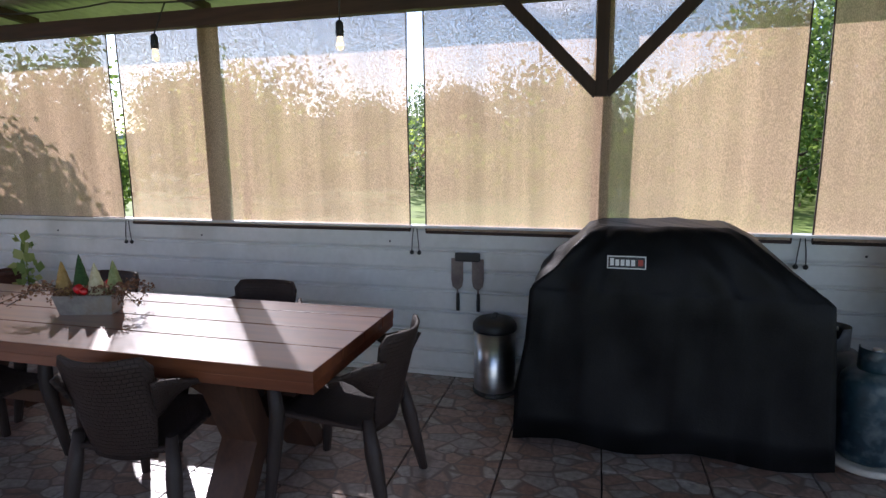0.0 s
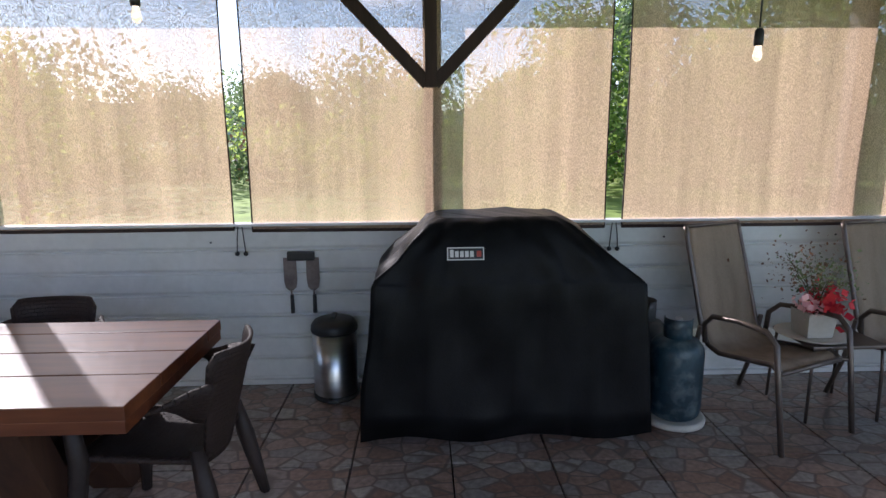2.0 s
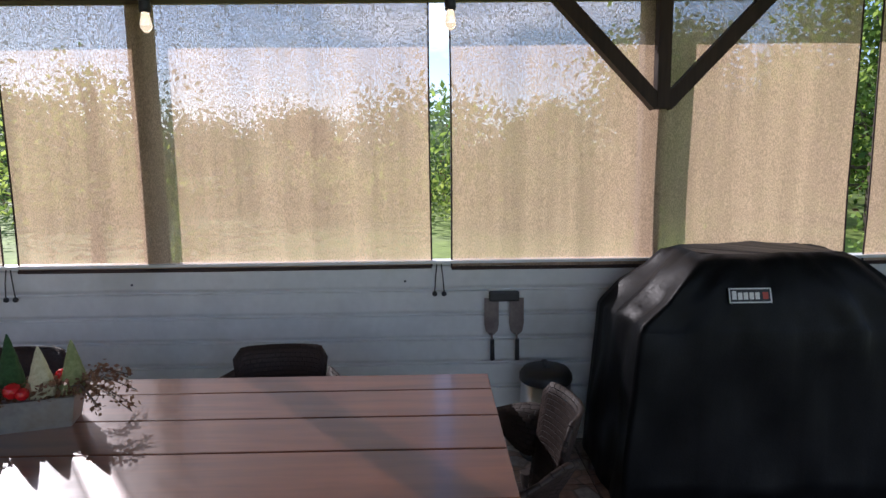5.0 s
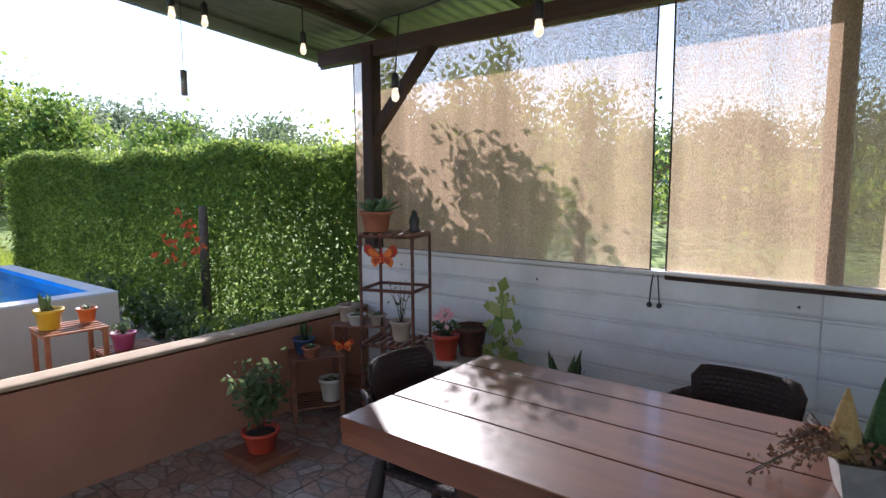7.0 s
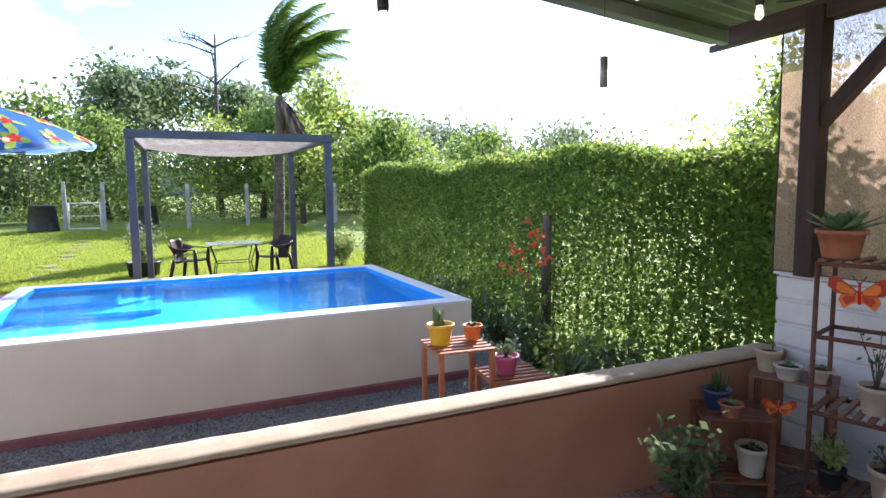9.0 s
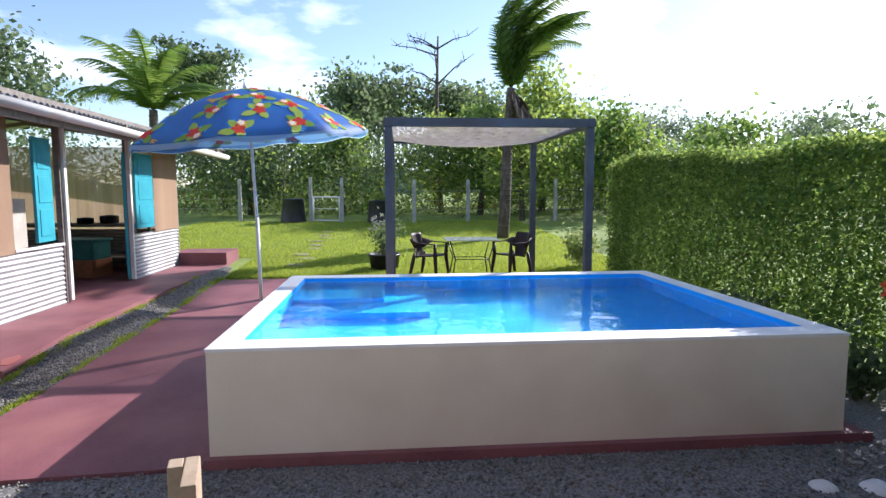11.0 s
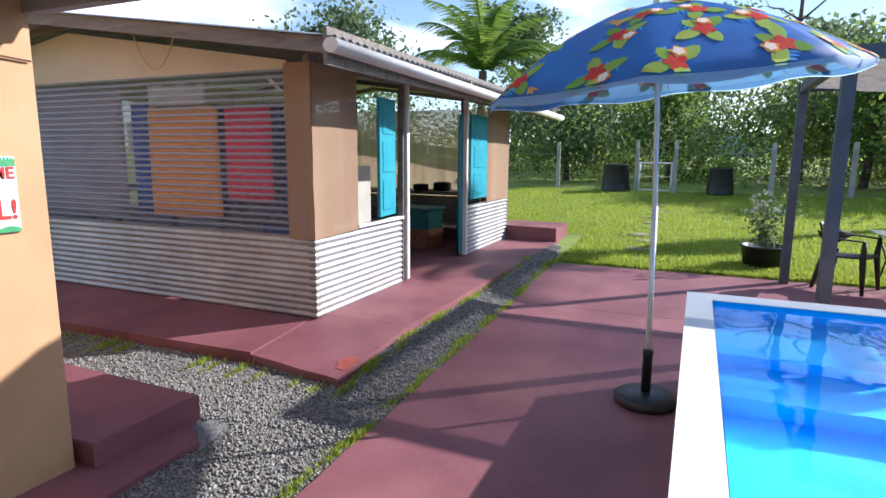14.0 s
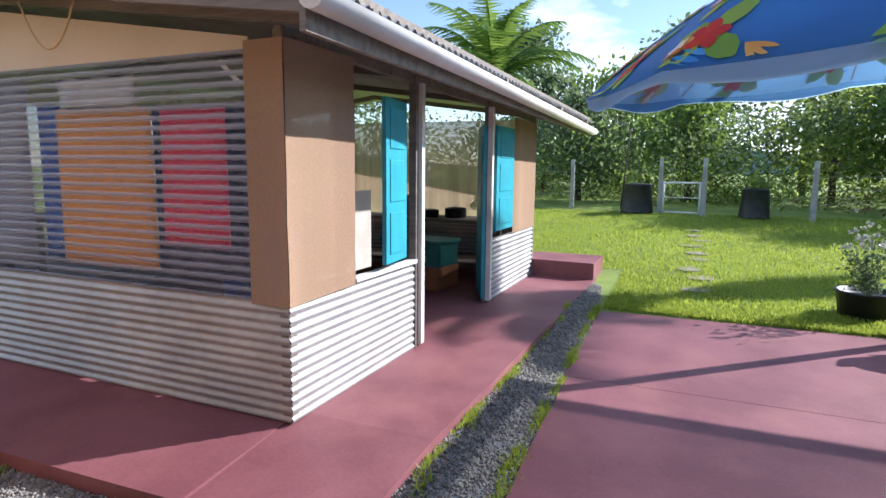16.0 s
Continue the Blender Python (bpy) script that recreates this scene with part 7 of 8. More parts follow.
box(bm, -0.12, 0.12, -0.12, 0.12, 0, 0.42, 0.01)
part("block", bm, M["concrete"], t)
for x, y, r in ((-7.45, 2.1, 0.075), (-7.4, 2.38, 0.09)):
    bm = bmesh.new()
    bmesh.ops.create_icosphere(bm, subdivisions=3, radius=r)
    for v in bm.verts:
        v.co.z *= 0.55
        v.co += v.normal * 0.012 * noise.noise(v.co * 12 + Vector((x, y, 0)))
    single("river_stone", bm, M["white"], "smooth white river stone on the gravel", "stone", "river stones", "", pose(x, y, -0.16))


# ---- hedge, trees and scrub ----
def hedge():
    t = thing("clipped_hedge", pose(0, 0, 0), "tall clipped green hedge along the garden's side", "hedge")
    rng = np.random.default_rng(71)
    x0, x1, y0, y1 = -15.2, -5.9, 3.78, 4.85

    def top(x):
        return 1.80 - 0.02 * (x + 6.0) + 0.05 * np.sin(x * 1.3) + 0.04 * np.sin(x * 3.1 + 1)

    pts = []
    n = 64000
    x = rng.uniform(x0, x1, n)
    side = rng.random(n)
    z = rng.uniform(-0.1, 1.0, n) ** 0.85 * (top(x) + 0.1) - 0.1 * 0
    y = y0 + np.abs(rng.normal(0, 0.10, n)) + 0.06 * np.sin(x * 2.3) * np.sin(z * 3) + 0.05
    pts.append(np.stack([x, y, np.clip(z, -0.1, None)], 1))
    n = 20000
    x = rng.uniform(x0, x1, n)
    pts.append(np.stack([x, rng.uniform(y0, y1, n), top(x) - np.abs(rng.normal(0, 0.07, n)) + 0.05 * rng.normal(size=n)], 1))
    n = 6000
    pts.append(np.stack([rng.uniform(x0, x0 + 0.35, n), rng.uniform(y0, y1, n), rng.uniform(0, 1.75, n)], 1))
    n = 34000
    x = rng.uniform(x0, x1, n)
    pts.append(np.stack([x, rng.uniform(y0 + 0.2, y1, n), rng.uniform(-0.1, 1.72, n)], 1))
    p = np.concatenate(pts)
    ob = foliage("foliage", p, 0.054, M["leaf"], t, 72, 0.55)
    ob["kind"] = "stuff"
    x = rng.uniform(x0, x1, 9000)
    ob = foliage("new_growth", np.stack([x, rng.uniform(y0 - 0.02, y1, 9000), top(x) + np.abs(rng.normal(0, 0.045, 9000))], 1), 0.05, M["leaf_light"], t, 73, 0.5)
    ob["kind"] = "stuff"
    for i in range(22):
        bm = bmesh.new()
        xx = x0 + 0.3 + i * 0.41
        tube(bm, [(xx, y0 + 0.35, -0.25), (xx + rng.uniform(-0.1, 0.1), y0 + 0.4, 0.7), (xx + rng.uniform(-0.2, 0.2), y0 + 0.45, 1.6)], 0.022, 6, 0.008)
        part("stem", bm, M["bark"], t)
    return t


hedge()
for x, h in ((-8.35, 1.3),):
    bm = bmesh.new()
    tube(bm, [(0, 0, -0.2), (0.01, 0, h * 0.5), (0, 0.01, h)], 0.055, 8, 0.045)
    single("hedge_post", bm, M["bark"], "dark rough fence post in front of the hedge", "post", "hedge posts", "", pose(x, 3.74, 0))


def shrub(name, x, y, z, h, r, n, size, mat, label, seed, flowers=None, tub=0.0):
    t = thing(name, pose(x, y, z), label, "shrub", "garden shrubs")
    if tub:
        bm = bmesh.new()
        lathe(bm, [(tub * 0.86, -0.12), (tub, 0.17), (tub * 1.06, 0.175), (tub * 1.06, 0.2), (tub * 0.95, 0.2), (tub * 0.93, 0.15), (0.02, 0.155)], 20)
        part("tub", bm, M["black"], t, "low black rubber tub")
    bushy(t, 0.02, h, r, n, size, mat, seed)
    if flowers:
        rng = np.random.default_rng(seed + 1)
        p = rng.normal(size=(24, 3)) * (r * 0.5, r * 0.4, h * 0.12) + (0, -0.05, h * 0.85)
        ob = foliage("flowers", np.repeat(p, 6, 0) + rng.normal(size=(144, 3)) * 0.015, 0.05, M[flowers], t, seed + 2, 0.8)
        ob["kind"] = "stuff"
    return t


for i, (x, y, h, r, n, size, mat, fl) in enumerate(((-8.2, 3.45, 1.35, 0.3, 300, 0.06, "leaf", "flower_orange"), (-7.9, 3.3, 0.5, 0.35, 400, 0.09, "leaf_dark", None), (-7.4, 3.35, 0.45, 0.4, 420, 0.09, "leaf_light", None), (-6.9, 3.4, 0.55, 0.35, 400, 0.08, "leaf_dark", None),
                                               (-6.4, 3.45, 0.5, 0.3, 300, 0.07, "leaf", None), (-8.7, 3.4, 0.6, 0.35, 420, 0.09, "leaf_dark", None), (-9.4, 3.45, 0.7, 0.4, 420, 0.09, "leaf", None), (-10.4, 3.5, 0.6, 0.4, 400, 0.09, "leaf_dark", None), (-7.1, 3.1, 0.3, 0.25, 200, 0.1, "leaf_light", None), (-6.1, 3.2, 0.4, 0.25, 200, 0.07, "leaf_dark", None))):
    shrub("bed_shrub", x, y, -0.2, h, r, n, size, M[mat], "leafy bedding shrub at the foot of the hedge" if not fl else "red-flowering shrub in front of the hedge", 80 + 3 * i, fl)
shrub("tall_shrub", -7.25, 5.1, -0.1, 2.9, 0.6, 1500, 0.075, M["leaf_light"], "tall loose yellow-green shrub behind the hedge", 120)
shrub("tall_shrub", -6.6, 4.85, -0.1, 2.8, 0.6, 11000, 0.07, M["leaf_light"], "leafy yellow-green shrub at the hedge's end", 126)
shrub("tall_shrub", -5.48, 4.8, -0.1, 3.15, 0.6, 11000, 0.07, M["leaf"], "tall leafy shrub outside the shade cloth", 127)
shrub("tall_shrub", -5.02, 4.7, -0.1, 2.6, 0.6, 9000, 0.07, M["leaf"], "tall leafy shrub outside the shade cloth", 123)
shrub("tall_shrub", -6.05, 4.75, -0.1, 2.75, 0.6, 11000, 0.07, M["leaf_dark"], "tall leafy shrub outside the shade cloth", 134)
shrub("rose_bush", -15.85, -0.38, ground_z(-15.85, 0) + 0.1, 0.95, 0.42, 900, 0.055, M["leaf_dark"], "loose rose bush in a dark tub on the lawn", 129, "flower_white", 0.3)
shrub("grass_clump", -15.7, 3.5, ground_z(-15.7, 3.5), 0.8, 0.55, 1200, 0.09, M["variegated"], "pale feathery grass clump by the hedge's end", 132)
for i, (x, y, h, r) in enumerate(((-1.0, 5.6, 0.9, 0.5), (1.3, 6.2, 1.4, 0.5), (3.4, 5.8, 1.2, 0.5), (-3.3, 5.4, 1.6, 0.45))):
    shrub("garden_bush", x, y, -0.1, h, r, 700, 0.07, M["leaf_light" if i % 2 else "leaf"], "sunlit green garden bush beyond the shades", 140 + 3 * i)


def tree(x, y, h, crown_r, crown_h, n, size, mat, label, seed, trunk=0.12, layers=9, name="tree", flat=False):
    """Tapered trunk, forked limbs and a crown of leaf clumps with gaps."""
    rng = np.random.default_rng(seed)
    t = thing(name, pose(x, y, ground_z(x, y) - 0.1), label, "tree", "garden trees")
    bm = bmesh.new()
    base = h - crown_h
    top = Vector((rng.normal() * 0.03 * h, rng.normal() * 0.03 * h, h * 0.9))
    tube(bm, [(0, 0, 0), Vector((0, 0, 0)).lerp(top, 0.35) + Vector((0.02 * h * rng.normal(), 0, 0)), top], trunk, 8, trunk * 0.25)
    part("trunk", bm, M["bark"], t)
    pts = []
    bm = bmesh.new()
    for i in range(layers * 3):
        k = (i + 0.5) / (layers * 3)
        a = i * 2.4 + rng.uniform(-0.4, 0.4)
        zz = base + crown_h * (0.05 + 0.9 * k)
        prof = math.sin(math.pi * min(1, 0.25 + 0.72 * k)) if not flat else (0.6 + 0.4 * k)
        rr = crown_r * prof * rng.uniform(0.4, 1.25)
        st = Vector((0, 0, 0)).lerp(top, min(1.0, (base + crown_h * k * 0.6) / (h * 0.9)))
        end = Vector((math.cos(a) * rr, math.sin(a) * rr, zz))
        tube(bm, [st, st.lerp(end, 0.5) + Vector((0, 0, -0.04 * crown_h)), end], trunk * 0.3, 5, trunk * 0.06)
        m = n // (layers * 3)
        for _ in range(3):
            c = np.array(st.lerp(end, rng.uniform(0.55, 1.05))) + rng.normal(size=3) * crown_r * 0.09
            s = crown_r * rng.uniform(0.12, 0.3)
            pts.append(c + rng.normal(size=(m // 3 + 1, 3)) * (s, s, s * (0.3 if flat else 0.65)))
    part("branchwork", bm, M["bark"], t)
    ob = foliage("crown", np.concatenate(pts), size, mat, t, seed, 0.6)
    ob["kind"] = "stuff"
    return t


TREES = (
    (-31, 6.8, 6.6, 2.6, 5.0, 5200, 0.26, "leaf_light", 0), (-27.4, 8.6, 4.3, 2.2, 3.4, 3600, 0.24, "leaf", 0), (-61.8, -18.1, 14.6, 4.0, 4.2, 3600, 0.5, "leaf_dark", 1), (-42, -24.4, 11.2, 4.4, 6.5, 4600, 0.4, "leaf_dark", 0),
    (-54.4, -1.2, 10.4, 5.0, 3.2, 4200, 0.42, "leaf_dark", 1), (-53.1, 5.4, 9.8, 3.8, 3.6, 3400, 0.42, "leaf_dark", 1), (-79.7, 26.3, 10.6, 4.2, 4.5, 1800, 0.55, "leaf_hazy", 1), (-77.5, 32.9, 10.4, 4.8, 4.5, 2200, 0.55, "leaf_hazy", 1),
    (-74.6, 39, 9.2, 5.0, 5.0, 2400, 0.55, "leaf_hazy", 0), (-51.7, 36, 7.0, 3.9, 4.6, 2600, 0.4, "leaf_hazy", 0), (-59.9, 20.9, 8.2, 3.6, 4.5, 2200, 0.42, "leaf_hazy", 1), (-48.2, -2.9, 9.4, 3.6, 5.5, 3400, 0.4, "leaf_dark", 0),
    (-31.1, -2.4, 4.6, 1.7, 3.4, 3200, 0.2, "leaf", 0), (-31.2, 2.1, 4.6, 2.2, 3.6, 3600, 0.2, "leaf_light", 0), (-29.9, -6.2, 4.4, 1.8, 3.4, 3000, 0.2, "leaf_dark", 0), (-36.6, -9.1, 6.6, 2.6, 5.0, 3600, 0.28, "leaf_dark", 0),
    (-29.2, 3.6, 5.0, 1.8, 4.0, 3200, 0.2, "leaf", 0), (-25.9, 4.7, 4.2, 1.6, 3.2, 2800, 0.18, "leaf_light", 0), (-33.5, 10.8, 4.5, 2.8, 3.6, 3400, 0.26, "leaf_light", 0), (-21.5, 10.3, 3.3, 2.0, 2.7, 3000, 0.2, "leaf", 0),
    (-37.7, 5.4, 6.4, 2.8, 5.0, 3400, 0.3, "leaf_dark", 0), (-37.3, -5.6, 6.2, 2.6, 4.8, 3400, 0.28, "leaf", 0), (4, 15, 4.8, 2.2, 4.0, 7000, 0.16, "leaf", 0), (9.5, 14, 6.4, 3.0, 5.4, 12000, 0.17, "leaf", 0), (13, 11, 6.2, 2.8, 5.4, 11000, 0.17, "leaf_dark", 0), (7.5, 20, 6.6, 3.2, 5.6, 11000, 0.2, "leaf_dark", 0), (17, 14.5, 7.0, 3.2, 6.0, 11000, 0.2, "leaf", 0), (-3, 55, 6.0, 4.2, 4.6, 8000, 0.36, "leaf_dark", 0),
    (-12, 50, 6.4, 4.4, 5.0, 8000, 0.36, "leaf_dark", 0), (9, 52, 6.8, 4.2, 5.0, 9000, 0.36, "leaf", 0), (22, 40, 7.0, 4.6, 5.5, 9000, 0.32, "leaf_dark", 0), (-27.6, 35.1, 5.8, 3.8, 4.8, 8000, 0.28, "leaf", 0),
    (-7, 10.5, 3.6, 1.3, 2.6, 2400, 0.1, "leaf_light", 0), (14, 22, 5.5, 2.4, 4.4, 8000, 0.22, "leaf", 0))
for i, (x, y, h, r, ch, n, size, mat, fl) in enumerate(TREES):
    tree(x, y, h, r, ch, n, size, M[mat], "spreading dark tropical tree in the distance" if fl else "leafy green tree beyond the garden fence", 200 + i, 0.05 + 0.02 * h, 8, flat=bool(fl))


def dead_tree(x, y, h):
    t = thing("bare_tree", pose(x, y, ground_z(x, y)), "tall bare branching tree beyond the garden", "tree", "garden trees")
    rng = random.Random(5)
    bm = bmesh.new()
    tube(bm, [(0, 0, 0), (0.1, 0.1, h * 0.6), (0, 0.2, h)], 0.2, 7, 0.05)
    part("trunk", bm, M["bark"], t)
    for i in range(8):
        a = rng.uniform(0, 6.28)
        z = h * rng.uniform(0.62, 0.98)
        L = rng.uniform(1.6, 4.2)
        bm = bmesh.new()
        e = Vector((math.cos(a) * L, math.sin(a) * L, z + L * rng.uniform(0.1, 0.35)))
        s = Vector((0.05, 0.12, z))
        tube(bm, [s, s.lerp(e, 0.5) + Vector((0, 0, 0.15)), e], 0.06, 5, 0.015)
        for k in range(4):
            m = s.lerp(e, rng.uniform(0.4, 0.95))
            tube(bm, [m, m + Vector((rng.uniform(-0.6, 0.6), rng.uniform(-0.6, 0.6), rng.uniform(0.1, 0.7)))], 0.025, 4, 0.01)
        part("branch", bm, M["bark"], t)


dead_tree(-40.0, 2.5, 10.2)


def palm(x, y, h, fl, n, label, seed, wind=0.0, dead=0, up=0.0):
    t = thing("palm_tree", pose(x, y, ground_z(x, y)), label, "palm", "palm trees")
    rng = random.Random(seed)
    bm = bmesh.new()
    tube(bm, [(0.0 + 0.05 * math.sin(k * 0.7), 0.02 * k, h * k / 10) for k in range(11)], 0.17, 10, 0.12)
    for k in range(26):
        z = h * (0.08 + 0.9 * k / 26)
        lathe(bm, [(0.165 - 0.04 * k / 26, 0), (0.185 - 0.045 * k / 26, 0.02), (0.16 - 0.04 * k / 26, 0.05)], 10, (0.05 * math.sin(z / h * 7), 0.2 * z / h, z))
    part("trunk", bm, M["bark"], t)
    for i in range(n + dead):
        a = i * 2.399 + rng.uniform(-0.2, 0.2)
        el = rng.uniform(0.25, 1.35) + up if i < n else -0.9
        L = fl * rng.uniform(0.8, 1.05) * (1 if i < n else 0.45)
        bm = bmesh.new()
        spine = []
        p = Vector((0.05 * math.sin(7), 0.2, h))
        dxy = Vector((math.cos(a) + 0.0, math.sin(a) + wind * 1.0, 0)).normalized()
        for k in range(13):
            spine.append(p.copy())
            e = el - (k / 12) ** 1.4 * (1.5 if i < n else 0.4)
            p = p + (dxy * math.cos(e) + Vector((0, 0, math.sin(e)))) * (L / 12)
        tube(bm, spine, 0.022, 5, 0.004)
        side = Vector((-dxy.y, dxy.x, 0))
        for k in range(2, 48):
            f = k / 48 * 12
            j = min(int(f), 11)
            c = spine[j].lerp(spine[j + 1], f - j)
            d = (spine[j + 1] - spine[j]).normalized()
            ln = 0.62 * fl / 2.6 * math.sin(math.pi * min(1, 0.12 + 0.86 * k / 48)) ** 0.6
            for s in (-1, 1):
                tip = c + (side * s * 0.75 + d * 0.6 + Vector((0, 0, -0.28 - 0.25 * rng.random()))) * ln
                w = d * 0.03 * fl / 2.6
                try:
                    bm.faces.new([bm.verts.new(q) for q in (c - w, c + w, tip)])
                except ValueError:
                    pass
        part("frond" if i < n else "dead_frond", bm, M["palm"] if i < n else M["bark"], t)
    return t


palm(-23.2, -7.6, 3.7, 2.9, 22, "coconut palm with bright green fronds behind the hut", 7, 0.0, 0, 0.2)
palm(-20.6, 2.9, 4.15, 3.1, 30, "tall palm with wind-blown upright fronds by the garden fence", 9, 1.5, 7, 0.75)


def scrub():
    """Uncountable low growth beyond the fence."""
    rng = np.random.default_rng(300)
    for k, (mat, n, lo, hi, size) in enumerate((("leaf", 32000, 0.1, 2.6, 0.15), ("leaf_light", 20000, 0.1, 1.5, 0.14), ("leaf_dark", 44000, 0.2, 3.6, 0.17), ("dry", 9000, 0.1, 1.6, 0.12))):
        c = np.stack([rng.uniform(-42, -28.0, 140), rng.uniform(-26, 22, 140), rng.uniform(lo, hi, 140)], 1)
        idx = rng.integers(0, 140, n)
        p = c[idx] + rng.normal(size=(n, 3)) * (0.7, 0.8, 0.38)
        p[:, 2] = np.abs(p[:, 2]) + 0.45
        me = quads("field_scrub", p, (0, 0, 0.5), size * rng.uniform(0.6, 1.4, n), M[mat], rng, 0.5)
        tagged(new("field_scrub", me), "dense wild scrub in the field beyond the fence", "scrub", "", "stuff")
        c = np.stack([rng.uniform(-40, 30, 90), rng.uniform(15, 34, 90), rng.uniform(lo, hi, 90)], 1)
        m = n
        idx = rng.integers(0, 90, m)
        p = c[idx] + rng.normal(size=(m, 3)) * (1.0, 0.9, 0.5)
        p[:, 2] = np.abs(p[:, 2]) + 0.3
        me = quads("field_scrub", p, (0, 0, 0.5), 1.4 * size * rng.uniform(0.6, 1.4, m), M[mat], rng, 0.5)
        tagged(new("field_scrub", me), "wild scrub in the field beyond the shades", "scrub", "", "stuff")


scrub()

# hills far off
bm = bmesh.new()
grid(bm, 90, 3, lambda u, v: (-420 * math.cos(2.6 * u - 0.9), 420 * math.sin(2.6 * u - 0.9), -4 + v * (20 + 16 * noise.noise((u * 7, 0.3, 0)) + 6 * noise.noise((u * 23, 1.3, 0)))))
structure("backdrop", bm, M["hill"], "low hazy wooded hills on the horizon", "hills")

# fence, gate, compost bins, stepping stones
def fence_post(x, y, h, label="pale concrete fence post at the field's edge"):
    bm = bmesh.new()
    rings(bm, [[(-w, -w, z), (w, -w, z), (w, w, z), (-w, w, z)] for z, w in ((-0.2, 0.065), (h - 0.03, 0.055), (h, 0.045))], smooth=False)
    ob = single("fence_post", bm, M["concrete"], label, "fence post", "fence posts", "", pose(x, y, ground_z(x, y), 0, 0, 3))
    return ob


FX = -25.7
posts = ((FX - 1.6, -11.2), (FX - 1.2, -8.4), (FX - 0.9, -5.8), (FX, 2.6), (FX + 0.3, 5.8), (FX + 0.4, 8.8), (FX + 0.4, 0.6))
for x, y in posts:
    fence_post(x, y, 1.55)
wires = sorted(posts, key=lambda p: p[1])
t = thing("fence_wire", pose(0, 0, 0), "thin wire strung between the fence posts", "wire")
for z in (0.45, 0.8, 1.15):
    bm = bmesh.new()
    tube(bm, [(x, y, ground_z(x, y) + z) for x, y in wires[:3]], 0.005, 4)
    part("wire", bm, M["galv"], t)
    bm = bmesh.new()
    tube(bm, [(x, y, ground_z(x, y) + z) for x, y in wires[3:]], 0.005, 4)
    part("wire", bm, M["galv"], t)
for x, y in ((-25.92, -3.13), (-25.55, -1.98)):
    fence_post(x, y, 1.62, "pale concrete gate post at the field gate")
t = thing("garden_gate", pose(-25.7, -2.55, ground_z(-25.7, -2.55), 0, 0, -17), "white tube garden gate with wire mesh", "gate")
for y in (-0.5, 0.5):
    bm = bmesh.new()
    tube(bm, [(0, y, 0.05), (0, y, 0.95)], 0.03, 8)
    part("upright", bm, M["white"], t)
for z in (0.08, 0.5, 0.92):
    bm = bmesh.new()
    tube(bm, [(0, -0.5, z), (0, 0.5, z)], 0.025 if z != 0.5 else 0.012, 8)
    part("rail", bm, M["white"], t)
for i in range(9):
    bm = bmesh.new()
    tube(bm, [(0, -0.45 + i * 0.112, 0.5), (0, -0.45 + i * 0.112, 0.92)], 0.004, 4)
    part("mesh_wire", bm, M["galv"], t)
for x, y, r, h in ((-25.9, -3.75, 0.47, 0.8), (-25.6, -0.7, 0.4, 0.75)):
    t = thing("compost_bin", pose(x, y, ground_z(x, y)), "black tapered plastic compost bin on the lawn", "compost bin", "compost bins")
    bm = bmesh.new()
    lathe(bm, [(r, 0), (r * 0.97, 0.05), (r * 0.8, h), (r * 0.83, h + 0.02), (r * 0.8, h + 0.05), (r * 0.4, h + 0.07)], 20)
    part("drum", bm, M["black"], t)
shrub("tub_plant", -25.6, -0.7, ground_z(-25.6, -0.7) + 0.6, 0.5, 0.5, 420, 0.1, M["leaf_light"], "leafy plant growing from a black tub", 190)
for i in range(9):
    x = -16.4 - 0.75 * i
    bm = bmesh.new()
    a = i * 1.7
    loops = []
    for z, k in ((-0.03, 1.0), (0.012, 1.0), (0.018, 0.94)):
        loops.append([(0.17 * k * math.cos(b * 0.785) * (1 + 0.12 * math.sin(b * 2.1 + a)), 0.22 * k * math.sin(b * 0.785) * (1 + 0.1 * math.cos(b * 1.7 + a)), z) for b in range(8)])
    rings(bm, loops, smooth=False)
    single("stepping_stone", bm, M["flagstone"], "pale flat stepping stone in the lawn", "stepping stone", "stepping stones", "", pose(x + 0.12 * math.sin(i * 3.7), -2.16 + 0.1 * math.sin(i * 2.3), ground_z(x, -2.2) + 0.008, 0, 0, i * 37))
bm = bmesh.new()
tube(bm, [(0, 0, 0), (0.15, 0.1, 1.3), (0.35, 0.2, 2.4)], 0.03, 6, 0.02)
single("leaning_pole", bm, M["bark"], "thin leaning wooden pole near the gate", "pole", "", "", pose(-26.8, -4.3, ground_z(-26.8, -4.3)))

# ---- many small pieces: tiles, gravel, grass ----
TILE = 0.49
bm = bmesh.new()
h = TILE / 2 - 0.004
box(bm, -h, h, -h, h, -0.012, 0.0)
top = [v for v in bm.verts if v.co.z > -0.001]
for v in top:
    v.co.x *= 0.994
    v.co.y *= 0.994
tile_mesh = mesh_from("floor_tile", bm, M["tile"])
for i in range(-10, 12):
    for j in range(0, 15):
        x = -0.265 - TILE / 2 + i * TILE
        y = 3.49 - 0.49 * (j + 0.5) + 0.0
        if x < -5.6 or x > 5.8:
            continue
        ob = new("floor_tile", tile_mesh)
        ob.location = (x, y, 0.0)
        ob.parent = terrace


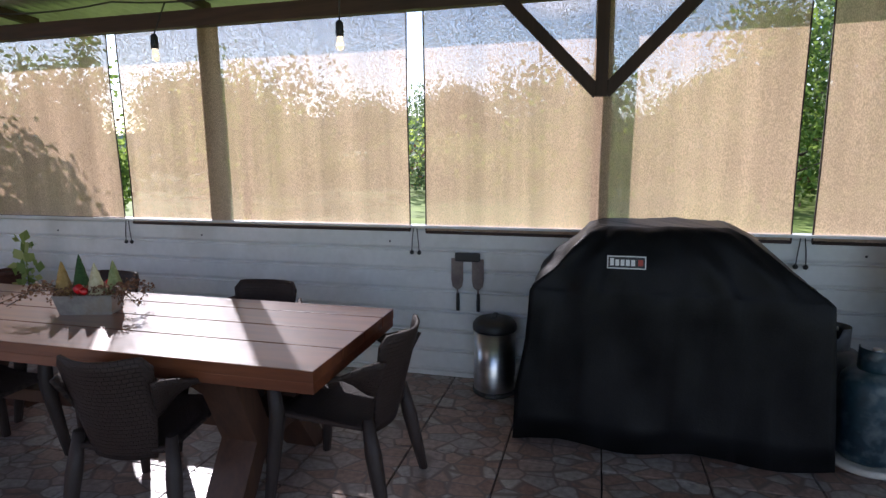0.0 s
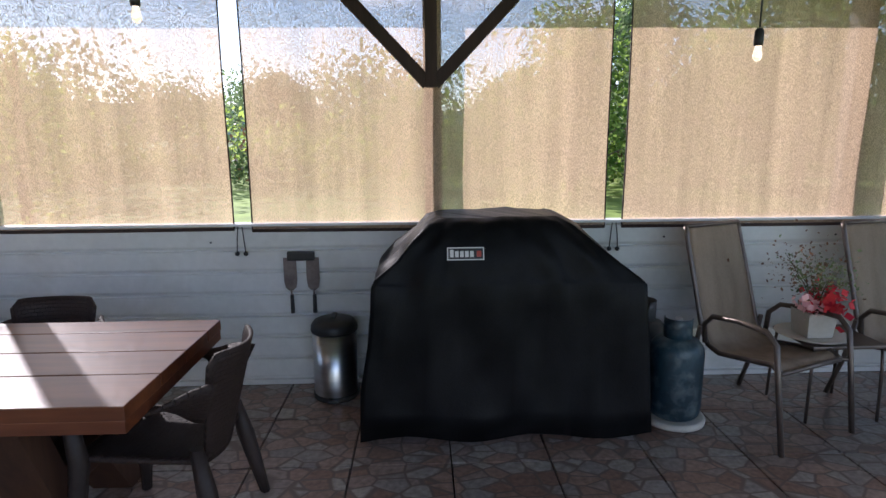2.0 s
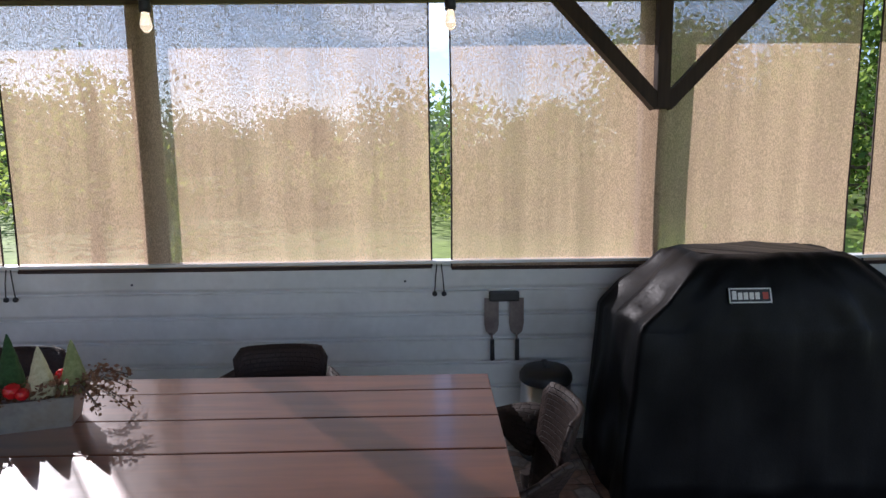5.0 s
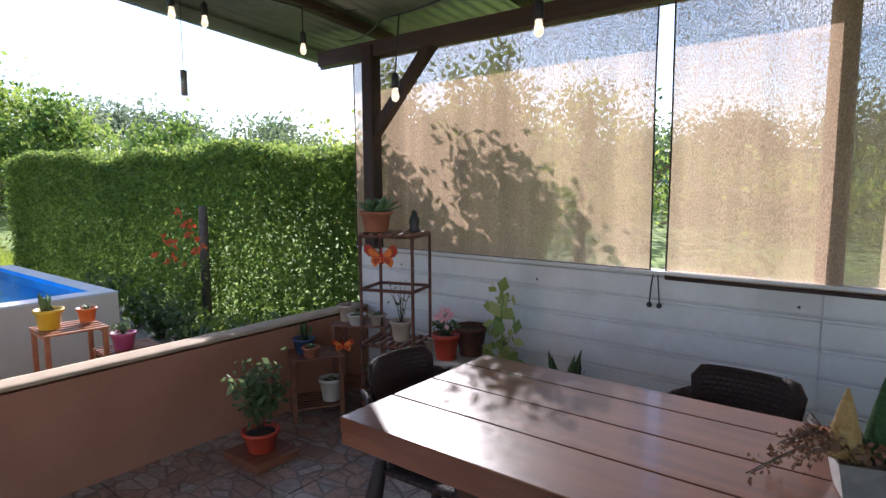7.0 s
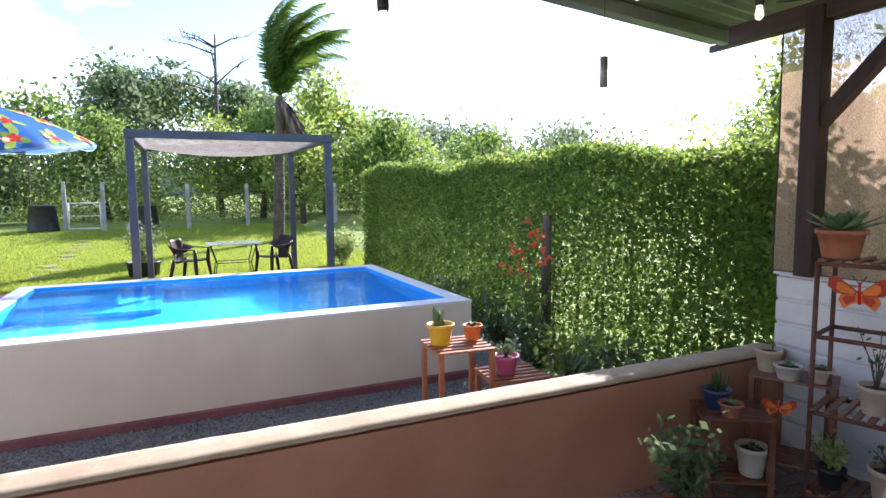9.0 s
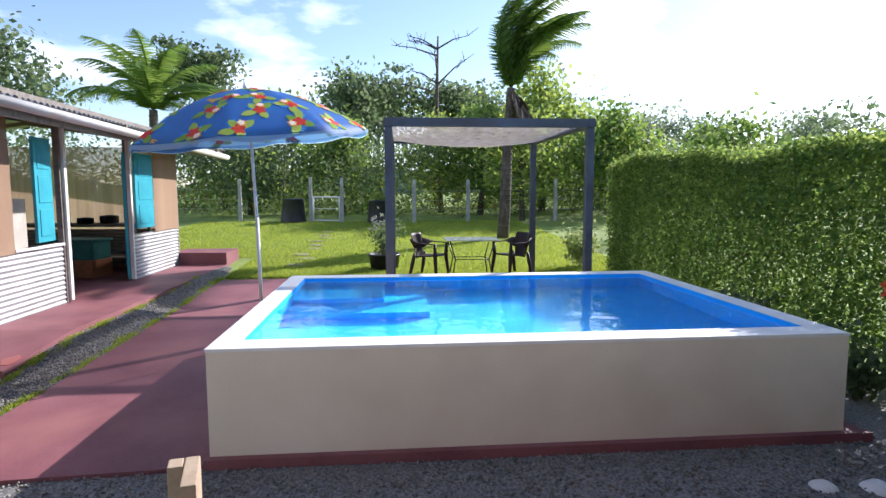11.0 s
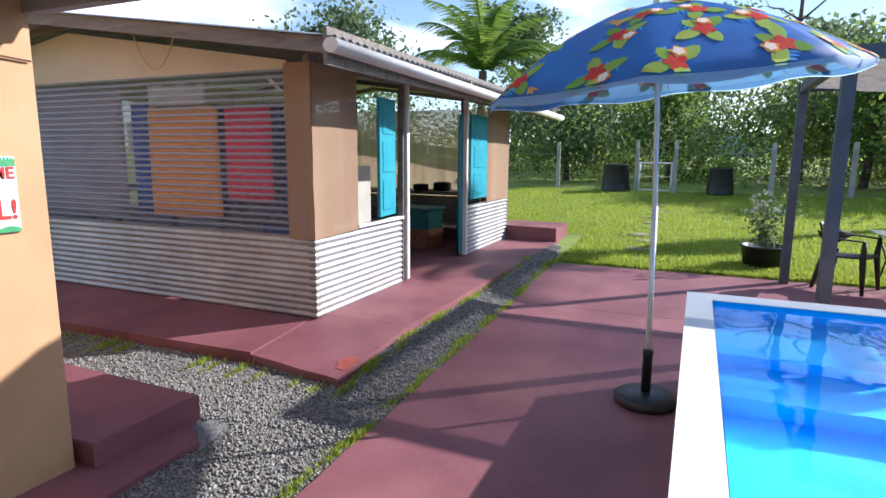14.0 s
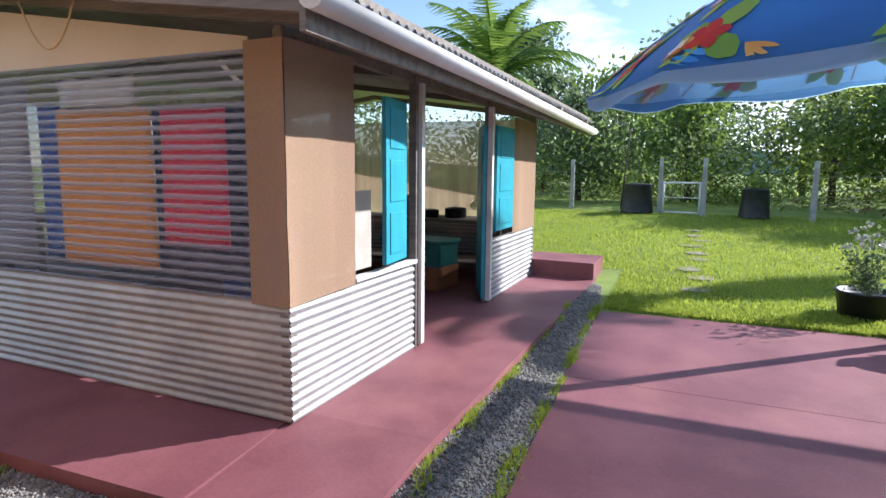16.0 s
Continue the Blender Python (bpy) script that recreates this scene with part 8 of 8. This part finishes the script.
def scatter_stones(name, n, seed, where, size, label):
    """Loose crushed stones lying on the gravel."""
    rng = np.random.default_rng(seed)
    bm = bmesh.new()
    bmesh.ops.create_icosphere(bm, subdivisions=1, radius=1.0)
    bv = np.array([v.co[:] for v in bm.verts])
    bm.verts.index_update()
    bf = np.array([[v.index for v in f.verts] for f in bm.faces])
    bm.free()
    vs, fs = [], []
    k = 0
    while k < n:
        x, y = where(rng)
        if x is None:
            continue
        s = size * rng.uniform(0.5, 1.35)
        q = rng.normal(size=(3, 3))
        q, _ = np.linalg.qr(q)
        sh = bv * rng.uniform(0.75, 1.25, (len(bv), 1)) * (s, s * rng.uniform(0.6, 1.0), s * rng.uniform(0.45, 0.8))
        vs.append(sh @ q + (x, y, gravel_z(x, y) + 0.004 + s * 0.25))
        fs.append(bf + k * len(bv))
        k += 1
    v = np.concatenate(vs)
    f = np.concatenate(fs)
    me = bpy.data.meshes.new(name)
    me.vertices.add(len(v))
    me.vertices.foreach_set("co", v.ravel())
    me.loops.add(len(f) * 3)
    me.loops.foreach_set("vertex_index", f.ravel())
    me.polygons.add(len(f))
    me.polygons.foreach_set("loop_start", np.arange(0, len(f) * 3, 3))
    me.polygons.foreach_set("loop_total", np.full(len(f), 3))
    me.update()
    me.materials.append(M["stone"])
    tagged(new(name, me), label, "gravel", "", "stuff")


def in_strip(rng):
    x = rng.uniform(-16.2, -7.0)
    y = rng.uniform(-4.9, -2.85)
    if x < -7.89 and y > -3.01 - 0.031 * (-7.89 - x):
        return None, None
    if x < -9.82 and y < -3.6:
        return None, None
    if x > -9.11 and y < -3.87:
        return None, None
    return x, y


def in_front(rng):
    return rng.uniform(-7.96, -5.75), rng.uniform(-2.9, 3.0)


def in_side(rng):
    return rng.uniform(-9.9, -9.04), rng.uniform(-8.0, -3.7)


scatter_stones("loose_gravel", 24000, 401, in_strip, 0.0105, "loose grey gravel in the strip by the kitchen pad")
scatter_stones("loose_gravel", 13000, 402, in_front, 0.0105, "loose grey gravel in front of the pool")
scatter_stones("loose_gravel", 8000, 403, in_side, 0.0105, "loose grey gravel between the slabs")


def grass_blades(name, n, seed, where, h, label):
    rng = np.random.default_rng(seed)
    p = np.array([where(rng) for _ in range(n)])
    c = np.stack([p[:, 0], p[:, 1], np.array([ground_z(x, y) if x < -14.9 else gravel_z(x, y) for x, y in p]) + h * 0.35], 1)
    a = rng.uniform(0, 6.28, n)
    hh = h * rng.uniform(0.5, 1.3, n)
    w = 0.004 + 0.08 * hh
    dx, dy = np.cos(a) * w, np.sin(a) * w
    lean = rng.normal(size=(n, 2)) * 0.4 * hh[:, None]
    base = c - np.stack([0 * a, 0 * a, hh * 0.4], 1)
    v = np.stack([base + np.stack([dx, dy, 0 * a], 1), base - np.stack([dx, dy, 0 * a], 1), base + np.stack([lean[:, 0], lean[:, 1], hh], 1)], 1).reshape(-1, 3)
    me = bpy.data.meshes.new(name)
    me.vertices.add(n * 3)
    me.vertices.foreach_set("co", v.ravel())
    me.loops.add(n * 3)
    me.loops.foreach_set("vertex_index", np.arange(n * 3))
    me.polygons.add(n)
    me.polygons.foreach_set("loop_start", np.arange(0, n * 3, 3))
    me.polygons.foreach_set("loop_total", np.full(n, 3))
    me.update()
    me.materials.append(M["blade"])
    tagged(new(name, me), label, "grass", "", "stuff")


def on_lawn(rng):
    while True:
        x = -15.05 - 11.0 * rng.random() ** 1.6
        y = rng.uniform(-7.0, 4.5)
        if x > -17.4 and y < -3.2:
            continue
        return x, y


def on_edges(rng):
    x = rng.uniform(-15.0, -7.9)
    k = rng.random()
    if k < 0.45:
        return x, -3.03 - 0.03 * (-7.9 - x) - abs(rng.normal()) * 0.03
    if k < 0.8:
        return min(x, -9.82), -3.57 + abs(rng.normal()) * 0.03
    return -9.80 + abs(rng.normal()) * 0.04, rng.uniform(-7.5, -3.7)


grass_blades("lawn_blades", 120000, 411, on_lawn, 0.06, "short green lawn grass")
rngc = np.random.default_rng(5)
clumps = [on_edges(rngc) for _ in range(120)]


def in_clumps(rng):
    x, y = clumps[rng.integers(0, len(clumps))]
    return x + rng.normal() * 0.07, y + rng.normal() * 0.015


grass_blades("edge_weeds", 5000, 412, in_clumps, 0.05, "small green weeds along the slab edges")
